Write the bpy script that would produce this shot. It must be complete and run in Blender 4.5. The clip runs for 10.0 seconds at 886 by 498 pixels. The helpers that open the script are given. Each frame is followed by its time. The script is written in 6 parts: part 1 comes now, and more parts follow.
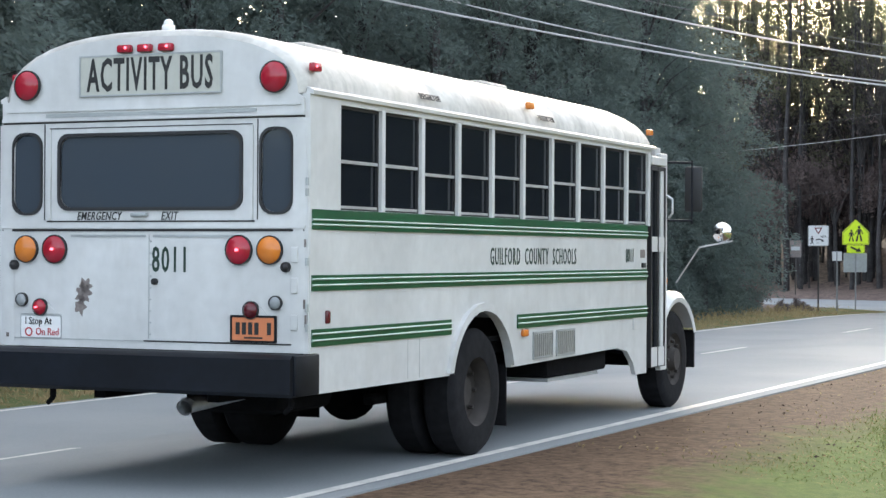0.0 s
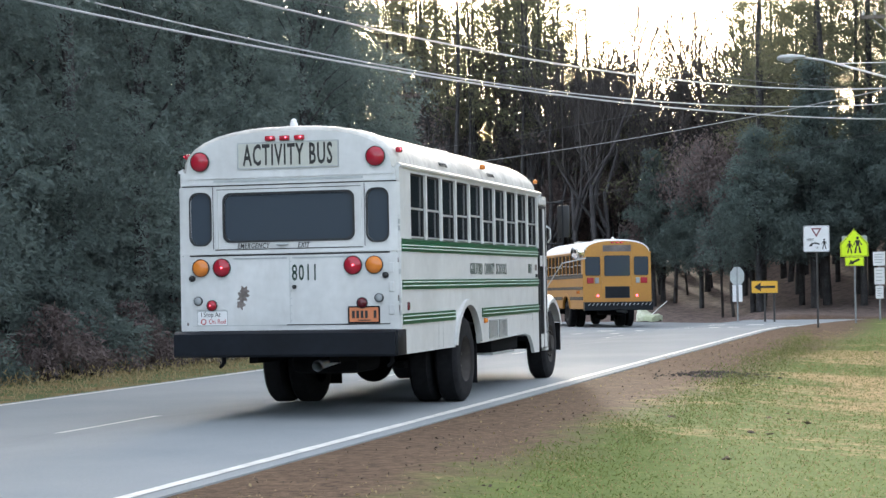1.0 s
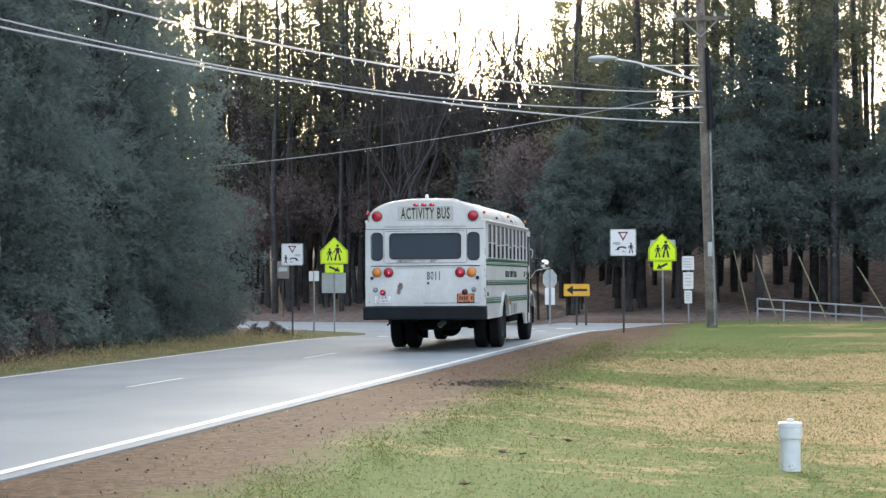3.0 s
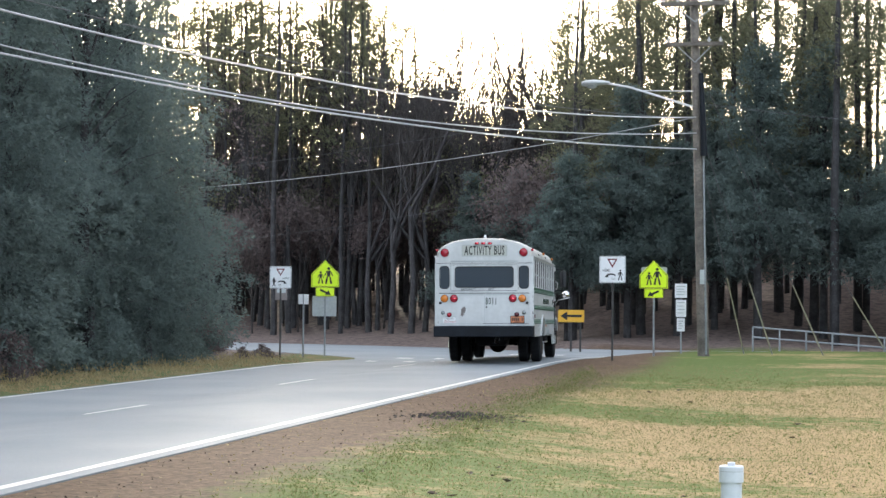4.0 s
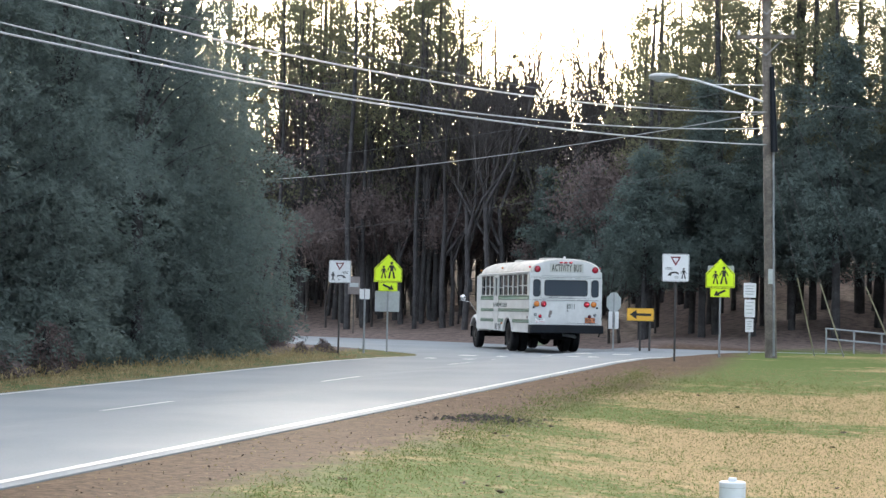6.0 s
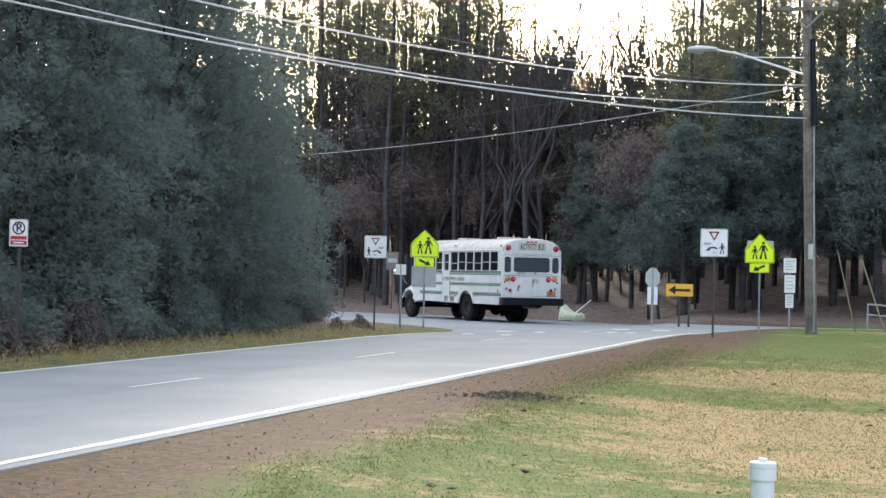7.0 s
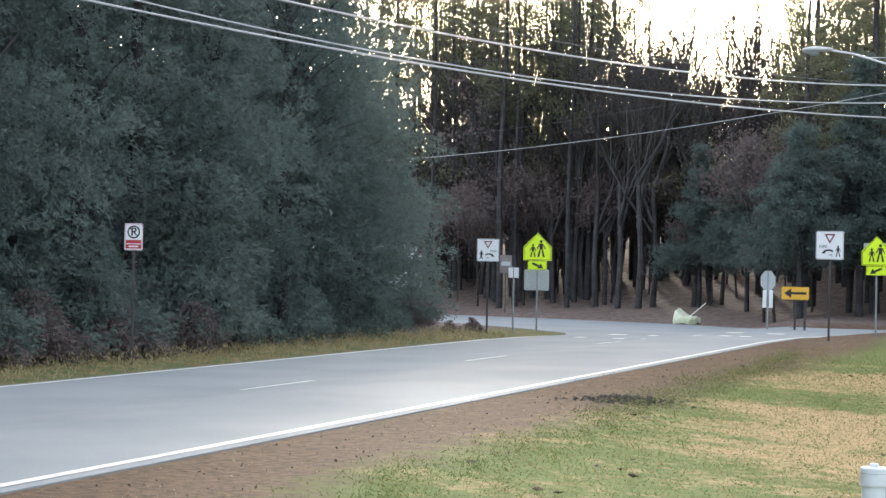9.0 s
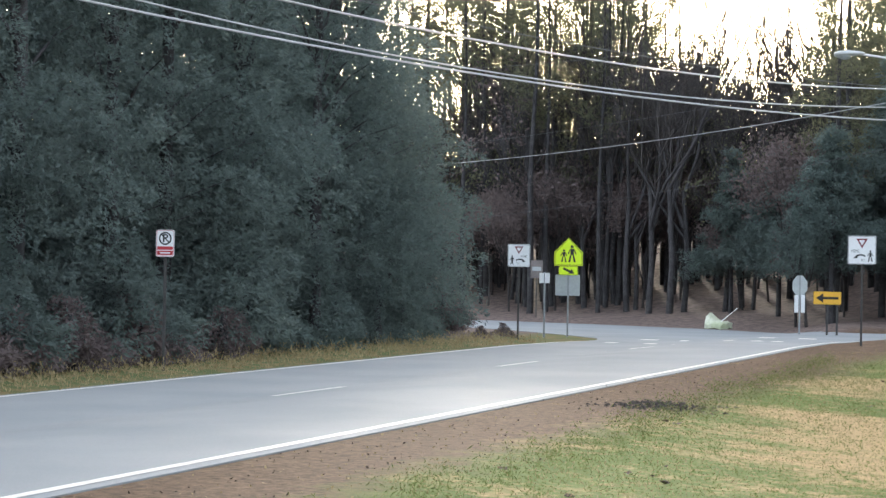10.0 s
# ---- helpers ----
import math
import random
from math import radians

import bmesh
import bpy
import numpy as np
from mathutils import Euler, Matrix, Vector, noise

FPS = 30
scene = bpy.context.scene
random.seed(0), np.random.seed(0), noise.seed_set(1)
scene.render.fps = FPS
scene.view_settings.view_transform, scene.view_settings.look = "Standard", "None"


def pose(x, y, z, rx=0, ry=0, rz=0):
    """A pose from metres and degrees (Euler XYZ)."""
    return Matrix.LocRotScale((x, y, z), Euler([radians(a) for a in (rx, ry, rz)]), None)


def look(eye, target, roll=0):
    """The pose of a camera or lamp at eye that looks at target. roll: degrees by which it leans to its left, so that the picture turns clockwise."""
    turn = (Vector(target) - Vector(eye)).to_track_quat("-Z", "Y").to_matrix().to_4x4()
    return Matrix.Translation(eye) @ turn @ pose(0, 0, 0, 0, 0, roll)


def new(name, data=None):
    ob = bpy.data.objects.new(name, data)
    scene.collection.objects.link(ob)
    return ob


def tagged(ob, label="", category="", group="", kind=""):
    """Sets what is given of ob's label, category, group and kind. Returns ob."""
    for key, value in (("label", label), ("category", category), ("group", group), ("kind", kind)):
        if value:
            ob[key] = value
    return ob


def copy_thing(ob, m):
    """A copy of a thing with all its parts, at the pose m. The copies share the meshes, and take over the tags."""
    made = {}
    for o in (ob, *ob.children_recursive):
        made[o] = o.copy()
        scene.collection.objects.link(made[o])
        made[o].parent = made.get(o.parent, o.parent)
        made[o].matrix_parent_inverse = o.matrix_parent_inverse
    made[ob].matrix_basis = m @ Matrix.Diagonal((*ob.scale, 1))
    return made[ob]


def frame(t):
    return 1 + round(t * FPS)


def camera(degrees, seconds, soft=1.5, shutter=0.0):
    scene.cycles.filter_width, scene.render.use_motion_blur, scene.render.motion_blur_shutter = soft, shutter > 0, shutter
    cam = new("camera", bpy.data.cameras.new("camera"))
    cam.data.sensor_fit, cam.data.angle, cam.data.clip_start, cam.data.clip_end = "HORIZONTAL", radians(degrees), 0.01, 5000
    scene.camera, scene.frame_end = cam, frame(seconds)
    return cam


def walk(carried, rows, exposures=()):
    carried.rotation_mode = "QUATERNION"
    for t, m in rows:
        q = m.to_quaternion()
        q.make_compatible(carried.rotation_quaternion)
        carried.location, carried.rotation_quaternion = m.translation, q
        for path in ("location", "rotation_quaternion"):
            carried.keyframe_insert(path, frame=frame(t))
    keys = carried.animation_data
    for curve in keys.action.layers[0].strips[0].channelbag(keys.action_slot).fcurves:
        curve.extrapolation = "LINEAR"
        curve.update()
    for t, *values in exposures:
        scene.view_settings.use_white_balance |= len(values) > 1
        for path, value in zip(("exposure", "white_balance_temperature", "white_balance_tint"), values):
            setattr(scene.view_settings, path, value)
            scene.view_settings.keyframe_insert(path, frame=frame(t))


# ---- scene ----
cam = camera(26.0, 10.0, soft=1.45)
PATH = [
    (0, (6.103, -11.722, 1.616), (-6.620, 15.446, 1.680), 0.29),
    (0.1, (6.077, -11.601, 1.615), (-6.461, 15.654, 1.690), 0.29),
    (0.2, (6.024, -11.358, 1.615), (-6.223, 16.028, 1.708), 0.30),
    (0.3, (5.906, -10.811, 1.613), (-5.722, 16.843, 1.755), 0.32),
    (0.4, (5.787, -10.265, 1.610), (-5.250, 17.630, 1.796), 0.34),
    (0.5, (5.664, -9.698, 1.608), (-4.798, 18.417, 1.861), 0.36),
    (0.6, (5.610, -9.460, 1.580), (-4.315, 18.850, 1.890), 0.25),
    (0.8, (5.550, -9.030, 1.510), (-3.290, 19.630, 1.950), -0.40),
    (1, (5.535, -8.657, 1.450), (-2.506, 20.241, 1.953), -0.86),
    (1.5, (5.602, -8.012, 1.416), (-1.100, 21.226, 1.912), -0.82),
    (2, (5.784, -7.792, 1.472), (-0.179, 21.606, 1.921), -0.54),
    (2.5, (5.900, -7.520, 1.495), (0.310, 21.952, 1.892), -0.41),
    (4, (6.733, -6.495, 1.653), (0.932, 22.929, 2.420), 0.48),
    (4.5, (7.044, -6.113, 1.701), (0.887, 23.233, 2.648), 0.74),
    (5, (7.199, -5.655, 1.690), (0.629, 23.600, 2.700), 0.97),
    (5.5, (7.354, -5.464, 1.702), (0.414, 23.708, 2.591), 1.15),
    (7, (7.498, -4.786, 1.699), (-0.397, 24.155, 1.971), 1.20),
    (7.5, (7.544, -4.761, 1.704), (-0.748, 24.070, 1.901), 1.21),
    (8, (7.549, -4.697, 1.698), (-1.216, 23.993, 1.901), 1.23),
    (8.5, (7.560, -4.750, 1.698), (-1.648, 23.801, 1.942), 1.21),
    (9, (7.563, -4.746, 1.701), (-2.054, 23.669, 1.986), 1.14),
    (9.5, (7.561, -4.731, 1.703), (-2.335, 23.588, 2.033), 1.05),
    (10, (7.559, -4.743, 1.715), (-2.513, 23.514, 2.069), 1.03),
]
walk(cam, [(t, look(eye, target, roll)) for t, eye, target, roll in PATH])

# ---- world, sun, exposure ----
SUN_LEFT, SUN_UP = 19.0, 13.0
VEIL = 2.75
world = bpy.data.worlds.new("sky")
scene.world = world
world.use_nodes = True
wn = world.node_tree
sky = wn.nodes.new("ShaderNodeTexSky")
sky.sky_type = "NISHITA"
sky.sun_disc = False
sky.sun_elevation = radians(SUN_UP)
sky.sun_rotation = radians(-SUN_LEFT)
sky.air_density, sky.dust_density, sky.ozone_density = 0.8, 2.4, 0.6
wn.nodes["Background"].inputs[1].default_value = 0.15
# a high veil of pale cloud over the clear sky
veil = wn.nodes.new("ShaderNodeMix")
veil.data_type, veil.blend_type = "RGBA", "ADD"
veil.inputs[0].default_value = 1.0
cloud = wn.nodes.new("ShaderNodeTexNoise")
cloud.inputs["Scale"].default_value, cloud.inputs["Detail"].default_value = 2.5, 6.0
spread_out = wn.nodes.new("ShaderNodeMapRange")
spread_out.inputs[3].default_value, spread_out.inputs[4].default_value = 0.75, 1.25
tone = wn.nodes.new("ShaderNodeMix")
tone.data_type, tone.blend_type = "RGBA", "MULTIPLY"
tone.inputs[0].default_value = 1.0
tone.inputs[6].default_value = (VEIL * 0.96, VEIL, VEIL * 1.03, 1)
wn.links.new(cloud.outputs["Fac"], spread_out.inputs[0])
wn.links.new(spread_out.outputs[0], tone.inputs[7])
wn.links.new(sky.outputs[0], veil.inputs[6])
wn.links.new(tone.outputs[2], veil.inputs[7])
wn.links.new(veil.outputs[2], wn.nodes["Background"].inputs[0])
sun_data = bpy.data.lights.new("sun", "SUN")
sun_data.energy, sun_data.angle, sun_data.color = 2.0, radians(5), (1.0, 0.92, 0.80)
sun = new("sun", sun_data)
sun.matrix_world = look((0, 0, 60), (math.sin(radians(SUN_LEFT)) * 50, -math.cos(radians(SUN_LEFT)) * 50, 60 - 50 * math.tan(radians(SUN_UP))))
scene.view_settings.exposure = 1.70


# ---- materials ----
def material(name, base, rough=0.6, metal=0.0, spread=0.18, coarse=1.5, fine=14.0, bump=0.15, alt=None, gloss=0.5, depth=0.01):
    """A surface with two scales of colour variation and a fine relief, in object space."""
    m = bpy.data.materials.new(name)
    m.use_nodes = True
    nt = m.node_tree
    b = nt.nodes["Principled BSDF"]
    co = nt.nodes.new("ShaderNodeTexCoord")
    big, small = nt.nodes.new("ShaderNodeTexNoise"), nt.nodes.new("ShaderNodeTexNoise")
    for n, s in ((big, coarse), (small, fine)):
        n.inputs["Scale"].default_value = s
        n.inputs["Detail"].default_value = 5.0
        nt.links.new(co.outputs["Object"], n.inputs["Vector"])
    ramp = nt.nodes.new("ShaderNodeMix")
    ramp.data_type = "RGBA"
    lo = alt or tuple(c * (1 - 2 * spread) for c in base)
    ramp.inputs[6].default_value, ramp.inputs[7].default_value = (*lo, 1), (*base, 1)
    stretch = nt.nodes.new("ShaderNodeMapRange")
    stretch.inputs[1].default_value, stretch.inputs[2].default_value = 0.32, 0.62
    nt.links.new(big.outputs["Fac"], stretch.inputs[0])
    nt.links.new(stretch.outputs[0], ramp.inputs[0])
    tint = nt.nodes.new("ShaderNodeMix")
    tint.data_type, tint.blend_type = "RGBA", "MULTIPLY"
    tint.inputs[0].default_value = 1.0
    span = nt.nodes.new("ShaderNodeMapRange")
    span.inputs[1].default_value, span.inputs[2].default_value = 0.3, 0.7
    span.inputs[3].default_value, span.inputs[4].default_value = 1 - spread, 1 + spread
    nt.links.new(small.outputs["Fac"], span.inputs[0])
    nt.links.new(ramp.outputs[2], tint.inputs[6])
    nt.links.new(span.outputs[0], tint.inputs[7])
    nt.links.new(tint.outputs[2], b.inputs["Base Color"])
    b.inputs["Roughness"].default_value = rough
    b.inputs["Metallic"].default_value = metal
    b.inputs["Specular IOR Level"].default_value = gloss
    if bump:
        bp = nt.nodes.new("ShaderNodeBump")
        bp.inputs["Strength"].default_value, bp.inputs["Distance"].default_value = bump, depth
        nt.links.new(small.outputs["Fac"], bp.inputs["Height"])
        nt.links.new(bp.outputs[0], b.inputs["Normal"])
    return m


def add_grime(m, stain, streak, rust, amount):
    """Rain streaks that run down, soft dirty clouds and a few rust specks over a paint."""
    nt = m.node_tree
    b = nt.nodes["Principled BSDF"]
    src = b.inputs["Base Color"].links[0].from_socket
    co = nt.nodes.new("ShaderNodeTexCoord")
    masks = []
    for scale, lo, hi, top in ((streak, 0.50, 0.72, amount), ((1.7, 1.7, 1.7), 0.48, 0.75, amount * 0.8), ((26, 26, 20), 0.70, 0.76, rust)):
        mp, n, r = nt.nodes.new("ShaderNodeMapping"), nt.nodes.new("ShaderNodeTexNoise"), nt.nodes.new("ShaderNodeMapRange")
        mp.inputs["Scale"].default_value = scale
        n.inputs["Scale"].default_value, n.inputs["Detail"].default_value, n.inputs["Roughness"].default_value = 1.0, 6.0, 0.65
        for k, v in zip((1, 2, 3, 4), (lo, hi, 0.0, top)):
            r.inputs[k].default_value = v
        nt.links.new(co.outputs["Object"], mp.inputs[0])
        nt.links.new(mp.outputs[0], n.inputs["Vector"])
        nt.links.new(n.outputs["Fac"], r.inputs[0])
        masks.append(r.outputs[0])
    for fac, col in zip(masks, (stain, stain, (0.13, 0.075, 0.05))):
        mix = nt.nodes.new("ShaderNodeMix")
        mix.data_type = "RGBA"
        nt.links.new(fac, mix.inputs[0])
        nt.links.new(src, mix.inputs[6])
        mix.inputs[7].default_value = (*col, 1)
        src = mix.outputs[2]
    nt.links.new(src, b.inputs["Base Color"])


def foliage(name, base, alt, rough=0.6, through_light=0.25):
    """Leaves: colour varies from clump to clump and from tree to tree, and some light passes through."""
    m = bpy.data.materials.new(name)
    m.use_nodes = True
    nt = m.node_tree
    b = nt.nodes["Principled BSDF"]
    geo, info = nt.nodes.new("ShaderNodeNewGeometry"), nt.nodes.new("ShaderNodeObjectInfo")
    mix = nt.nodes.new("ShaderNodeMix")
    mix.data_type = "RGBA"
    mix.inputs[6].default_value, mix.inputs[7].default_value = (*base, 1), (*alt, 1)
    add = nt.nodes.new("ShaderNodeMath")
    add.operation = "MULTIPLY_ADD"
    add.inputs[1].default_value = 0.28
    co, bough, span = nt.nodes.new("ShaderNodeTexCoord"), nt.nodes.new("ShaderNodeTexNoise"), nt.nodes.new("ShaderNodeMapRange")
    bough.inputs["Scale"].default_value, bough.inputs["Detail"].default_value = 0.7, 3.0
    span.inputs[1].default_value, span.inputs[2].default_value, span.inputs[4].default_value = 0.35, 0.68, 0.5
    nt.links.new(co.outputs["Object"], bough.inputs["Vector"])
    nt.links.new(bough.outputs["Fac"], span.inputs[0])
    half = nt.nodes.new("ShaderNodeMath")
    half.operation = "MULTIPLY_ADD"
    half.inputs[1].default_value = 0.22
    nt.links.new(info.outputs["Random"], half.inputs[0])
    nt.links.new(span.outputs[0], half.inputs[2])
    nt.links.new(geo.outputs["Random Per Island"], add.inputs[0])
    nt.links.new(half.outputs[0], add.inputs[2])
    nt.links.new(add.outputs[0], mix.inputs[0])
    nt.links.new(mix.outputs[2], b.inputs["Base Color"])
    b.inputs["Roughness"].default_value = rough
    b.inputs["Specular IOR Level"].default_value = 0.08
    tr = nt.nodes.new("ShaderNodeBsdfTranslucent")
    nt.links.new(mix.outputs[2], tr.inputs["Color"])
    sh = nt.nodes.new("ShaderNodeMixShader")
    sh.inputs[0].default_value = through_light
    nt.links.new(b.outputs[0], sh.inputs[1])
    nt.links.new(tr.outputs[0], sh.inputs[2])
    nt.links.new(sh.outputs[0], nt.nodes["Material Output"].inputs["Surface"])
    return m


def glowing(name, base, power, rough=0.25):
    m = material(name, base, rough, spread=0.05, bump=0)
    b = m.node_tree.nodes["Principled BSDF"]
    b.inputs["Emission Color"].default_value = (*base, 1)
    b.inputs["Emission Strength"].default_value = power
    return m


def tinted_glass(name, tint, see=0.25):
    m = bpy.data.materials.new(name)
    m.use_nodes = True
    nt = m.node_tree
    b = nt.nodes["Principled BSDF"]
    b.inputs["Base Color"].default_value = (*tint, 1)
    b.inputs["Roughness"].default_value = 0.06
    b.inputs["Specular IOR Level"].default_value = 0.35
    clear = nt.nodes.new("ShaderNodeBsdfTransparent")
    clear.inputs[0].default_value = (0.5, 0.55, 0.6, 1)
    sh = nt.nodes.new("ShaderNodeMixShader")
    sh.inputs[0].default_value = see
    nt.links.new(b.outputs[0], sh.inputs[1])
    nt.links.new(clear.outputs[0], sh.inputs[2])
    nt.links.new(sh.outputs[0], nt.nodes["Material Output"].inputs["Surface"])
    return m


def ground_material():
    """Lawn with straw patches, a bare red-brown strip along the kerbless road edge, and leaf litter under the woods."""
    m = bpy.data.materials.new("lawn_and_litter")
    m.use_nodes = True
    nt = m.node_tree
    b = nt.nodes["Principled BSDF"]
    b.inputs["Roughness"].default_value = 0.95
    b.inputs["Specular IOR Level"].default_value = 0.1
    co = nt.nodes.new("ShaderNodeTexCoord")
    sep = nt.nodes.new("ShaderNodeSeparateXYZ")
    nt.links.new(co.outputs["Object"], sep.inputs[0])

    def noise_tex(scale, detail=6.0, vec=None, rough=0.6):
        n = nt.nodes.new("ShaderNodeTexNoise")
        n.inputs["Scale"].default_value, n.inputs["Detail"].default_value, n.inputs["Roughness"].default_value = scale, detail, rough
        nt.links.new(vec or co.outputs["Object"], n.inputs["Vector"])
        return n.outputs["Fac"]

    def ranged(v, a, c, lo=0.0, hi=1.0):
        n = nt.nodes.new("ShaderNodeMapRange")
        for k, x in zip((1, 2, 3, 4), (a, c, lo, hi)):
            n.inputs[k].default_value = x
        nt.links.new(v, n.inputs[0])
        return n.outputs[0]

    def math_node(op, a, c):
        n = nt.nodes.new("ShaderNodeMath")
        n.operation = op
        for k, v in enumerate((a, c)):
            if isinstance(v, float):
                n.inputs[k].default_value = v
            else:
                nt.links.new(v, n.inputs[k])
        return n.outputs[0]

    def blend(fac, a, c):
        n = nt.nodes.new("ShaderNodeMix")
        n.data_type = "RGBA"
        nt.links.new(fac, n.inputs[0])
        for k, v in ((6, a), (7, c)):
            if isinstance(v, tuple):
                n.inputs[k].default_value = (*v, 1)
            else:
                nt.links.new(v, n.inputs[k])
        return n.outputs[2]

    squash = nt.nodes.new("ShaderNodeMapping")
    squash.inputs["Scale"].default_value = (0.45, 1.0, 1.0)
    nt.links.new(co.outputs["Object"], squash.inputs[0])
    broad, mid, fine = noise_tex(0.28, 5, squash.outputs[0]), noise_tex(2.2), noise_tex(10.0, 9.0, None, 0.8)
    green = blend(ranged(fine, 0.3, 0.7), GREEN_LO, GREEN_HI)
    straw = blend(ranged(fine, 0.3, 0.7), STRAW_LO, STRAW_HI)
    # straw gathers in broad drifts further out on the lawn
    drift = math_node("ADD", broad, math_node("MULTIPLY", mid, 0.35))
    drift = math_node("ADD", drift, ranged(sep.outputs[0], 2.0, 7.0, -0.10, 0.10))
    # the near lawn and the far lawn by the pole stay green, with a green band between two straw drifts
    wavy = math_node("ADD", sep.outputs[1], math_node("MULTIPLY", noise_tex(0.5), 5.0))
    drift = math_node("ADD", drift, ranged(wavy, 12.5, 16.5, -0.10, 0.04))
    drift = math_node("ADD", drift, ranged(wavy, 32.5, 37.5, 0.0, -0.22))
    drift = math_node("ADD", drift, math_node("MULTIPLY", ranged(wavy, 24.0, 25.6), ranged(wavy, 26.0, 28.0, -0.17, 0.0)))
    mottle = math_node("ADD", drift, math_node("MULTIPLY", noise_tex(6.0, 8.0, None, 0.75), 0.55))
    lawn = blend(ranged(mottle, 0.85, 1.00), green, straw)
    # bare earth along the road's edge
    bare_col = blend(ranged(noise_tex(9.0, 10.0, None, 0.85), 0.40, 0.58), EARTH_LO, EARTH_HI)
    bare_col = blend(ranged(noise_tex(1.3, 7.0, None, 0.7), 0.52, 0.70, 0.0, 0.45), bare_col, EARTH_PALE)
    edge = math_node("ADD", sep.outputs[0], math_node("MULTIPLY", math_node("ADD", mid, broad), 1.6))
    edge = math_node("ADD", edge, ranged(sep.outputs[1], 14.0, 34.0, 0.0, -0.7))
    right_bare = ranged(edge, 3.1, 4.0, 1.0, 0.0)
    col = blend(right_bare, lawn, bare_col)
    # left verge: thin strip of dry grass
    verge = blend(ranged(mid, 0.36, 0.56), STRAW_LO, VERGE)
    col = blend(ranged(sep.outputs[0], -6.9, -6.6, 1.0, 0.0), col, verge)
    # leaf litter in the woods
    litter = blend(ranged(noise_tex(3.5), 0.35, 0.65), LITTER_LO, LITTER_HI)
    far_woods = math_node("ADD", sep.outputs[1], math_node("MULTIPLY", mid, 2.0))
    col = blend(ranged(far_woods, 63.0, 65.0), col, litter)
    col = blend(ranged(math_node("ADD", sep.outputs[0], mid), -10.2, -9.0, 1.0, 0.0), col, litter)
    nt.links.new(col, b.inputs["Base Color"])
    bp = nt.nodes.new("ShaderNodeBump")
    bp.inputs["Strength"].default_value, bp.inputs["Distance"].default_value = 0.30, 0.02
    nt.links.new(math_node("ADD", noise_tex(45.0), math_node("MULTIPLY", mid, 0.3)), bp.inputs["Height"])
    nt.links.new(bp.outputs[0], b.inputs["Normal"])
    return m


GREEN_LO, GREEN_HI = (0.046, 0.078, 0.017), (0.130, 0.160, 0.045)
STRAW_LO, STRAW_HI = (0.185, 0.130, 0.064), (0.430, 0.305, 0.155)
EARTH_LO, EARTH_HI = (0.040, 0.025, 0.017), (0.140, 0.092, 0.060)
EARTH_PALE = (0.20, 0.133, 0.082)
VERGE = (0.085, 0.105, 0.042)
LITTER_LO, LITTER_HI = (0.09, 0.068, 0.062), (0.20, 0.150, 0.132)

GROUND = ground_material()
ASPHALT = material("worn_asphalt", (0.233, 0.248, 0.258), 0.86, spread=0.10, coarse=0.35, fine=60, bump=0.35, alt=(0.194, 0.211, 0.223), gloss=0.25, depth=0.006)
LINE_PAINT = material("road_paint", (0.60, 0.585, 0.55), 0.7, spread=0.12, coarse=3, fine=40, bump=0.1)
BUS_WHITE = material("white_bus_paint", (0.575, 0.575, 0.57), 0.36, spread=0.045, coarse=1.4, fine=11, bump=0.02, alt=(0.49, 0.49, 0.485))
BUS_ROOF = material("weathered_white_paint", (0.52, 0.50, 0.465), 0.55, spread=0.12, coarse=3.0, fine=16, bump=0.03, alt=(0.38, 0.365, 0.335))
add_grime(BUS_WHITE, (0.36, 0.34, 0.31), (5, 5, 0.8), 0.5, 0.20)
add_grime(BUS_ROOF, (0.22, 0.205, 0.185), (0.9, 7, 1.2), 0.6, 0.6)
BUS_GREEN = material("green_stripe_paint", (0.005, 0.078, 0.031), 0.35, spread=0.12, bump=0, gloss=0.4)
# green ribs that catch the sky: their highlight is put into this paler colour
RIB_HIGHLIGHT = material("rib_highlight_green", (0.40, 0.52, 0.45), 0.4, spread=0.08, bump=0)
BUS_YELLOW = material("yellow_bus_paint", (0.43, 0.195, 0.026), 0.35, spread=0.06, bump=0.02)
BLACK_METAL = material("black_painted_steel", (0.006, 0.008, 0.013), 0.45, spread=0.2, bump=0.05, gloss=0.2)
UNDER = material("sooty_underbody", (0.008, 0.008, 0.009), 0.9, spread=0.2, bump=0.1, gloss=0.08)
RUBBER = material("tyre_rubber", (0.013, 0.013, 0.015), 0.9, spread=0.25, bump=0.2, gloss=0.15)
RIM = material("dusty_steel_rim", (0.04, 0.034, 0.031), 0.8, 0.1, spread=0.2, bump=0.05)
SEAL = material("black_rubber_seal", (0.015, 0.015, 0.017), 0.6, spread=0.1, bump=0)
ALU = material("brushed_aluminium", (0.55, 0.56, 0.57), 0.4, 0.7, spread=0.08, bump=0.02)
CHROME = material("chrome", (0.75, 0.75, 0.76), 0.12, 1.0, spread=0.03, bump=0)
GLASS = tinted_glass("dark_tinted_glass", (0.010, 0.012, 0.016), 0.03)
REAR_GLASS = tinted_glass("rear_door_glass", (0.048, 0.06, 0.076), 0.05)
LAMP_RED = material("red_lens", (0.34, 0.014, 0.03), 0.18, spread=0.08, bump=0.05)
LAMP_RED_DARK = material("unlit_dark_red_lens", (0.10, 0.012, 0.018), 0.2, spread=0.08, bump=0.05)
LAMP_AMBER = material("amber_lens", (0.62, 0.19, 0.03), 0.2, spread=0.08, bump=0.05)
LAMP_CLEAR = material("clear_lens", (0.30, 0.32, 0.33), 0.15, spread=0.15, bump=0.1)
LIT_RED = glowing("lit_red_bulb", (1.0, 0.10, 0.14), 1.6)
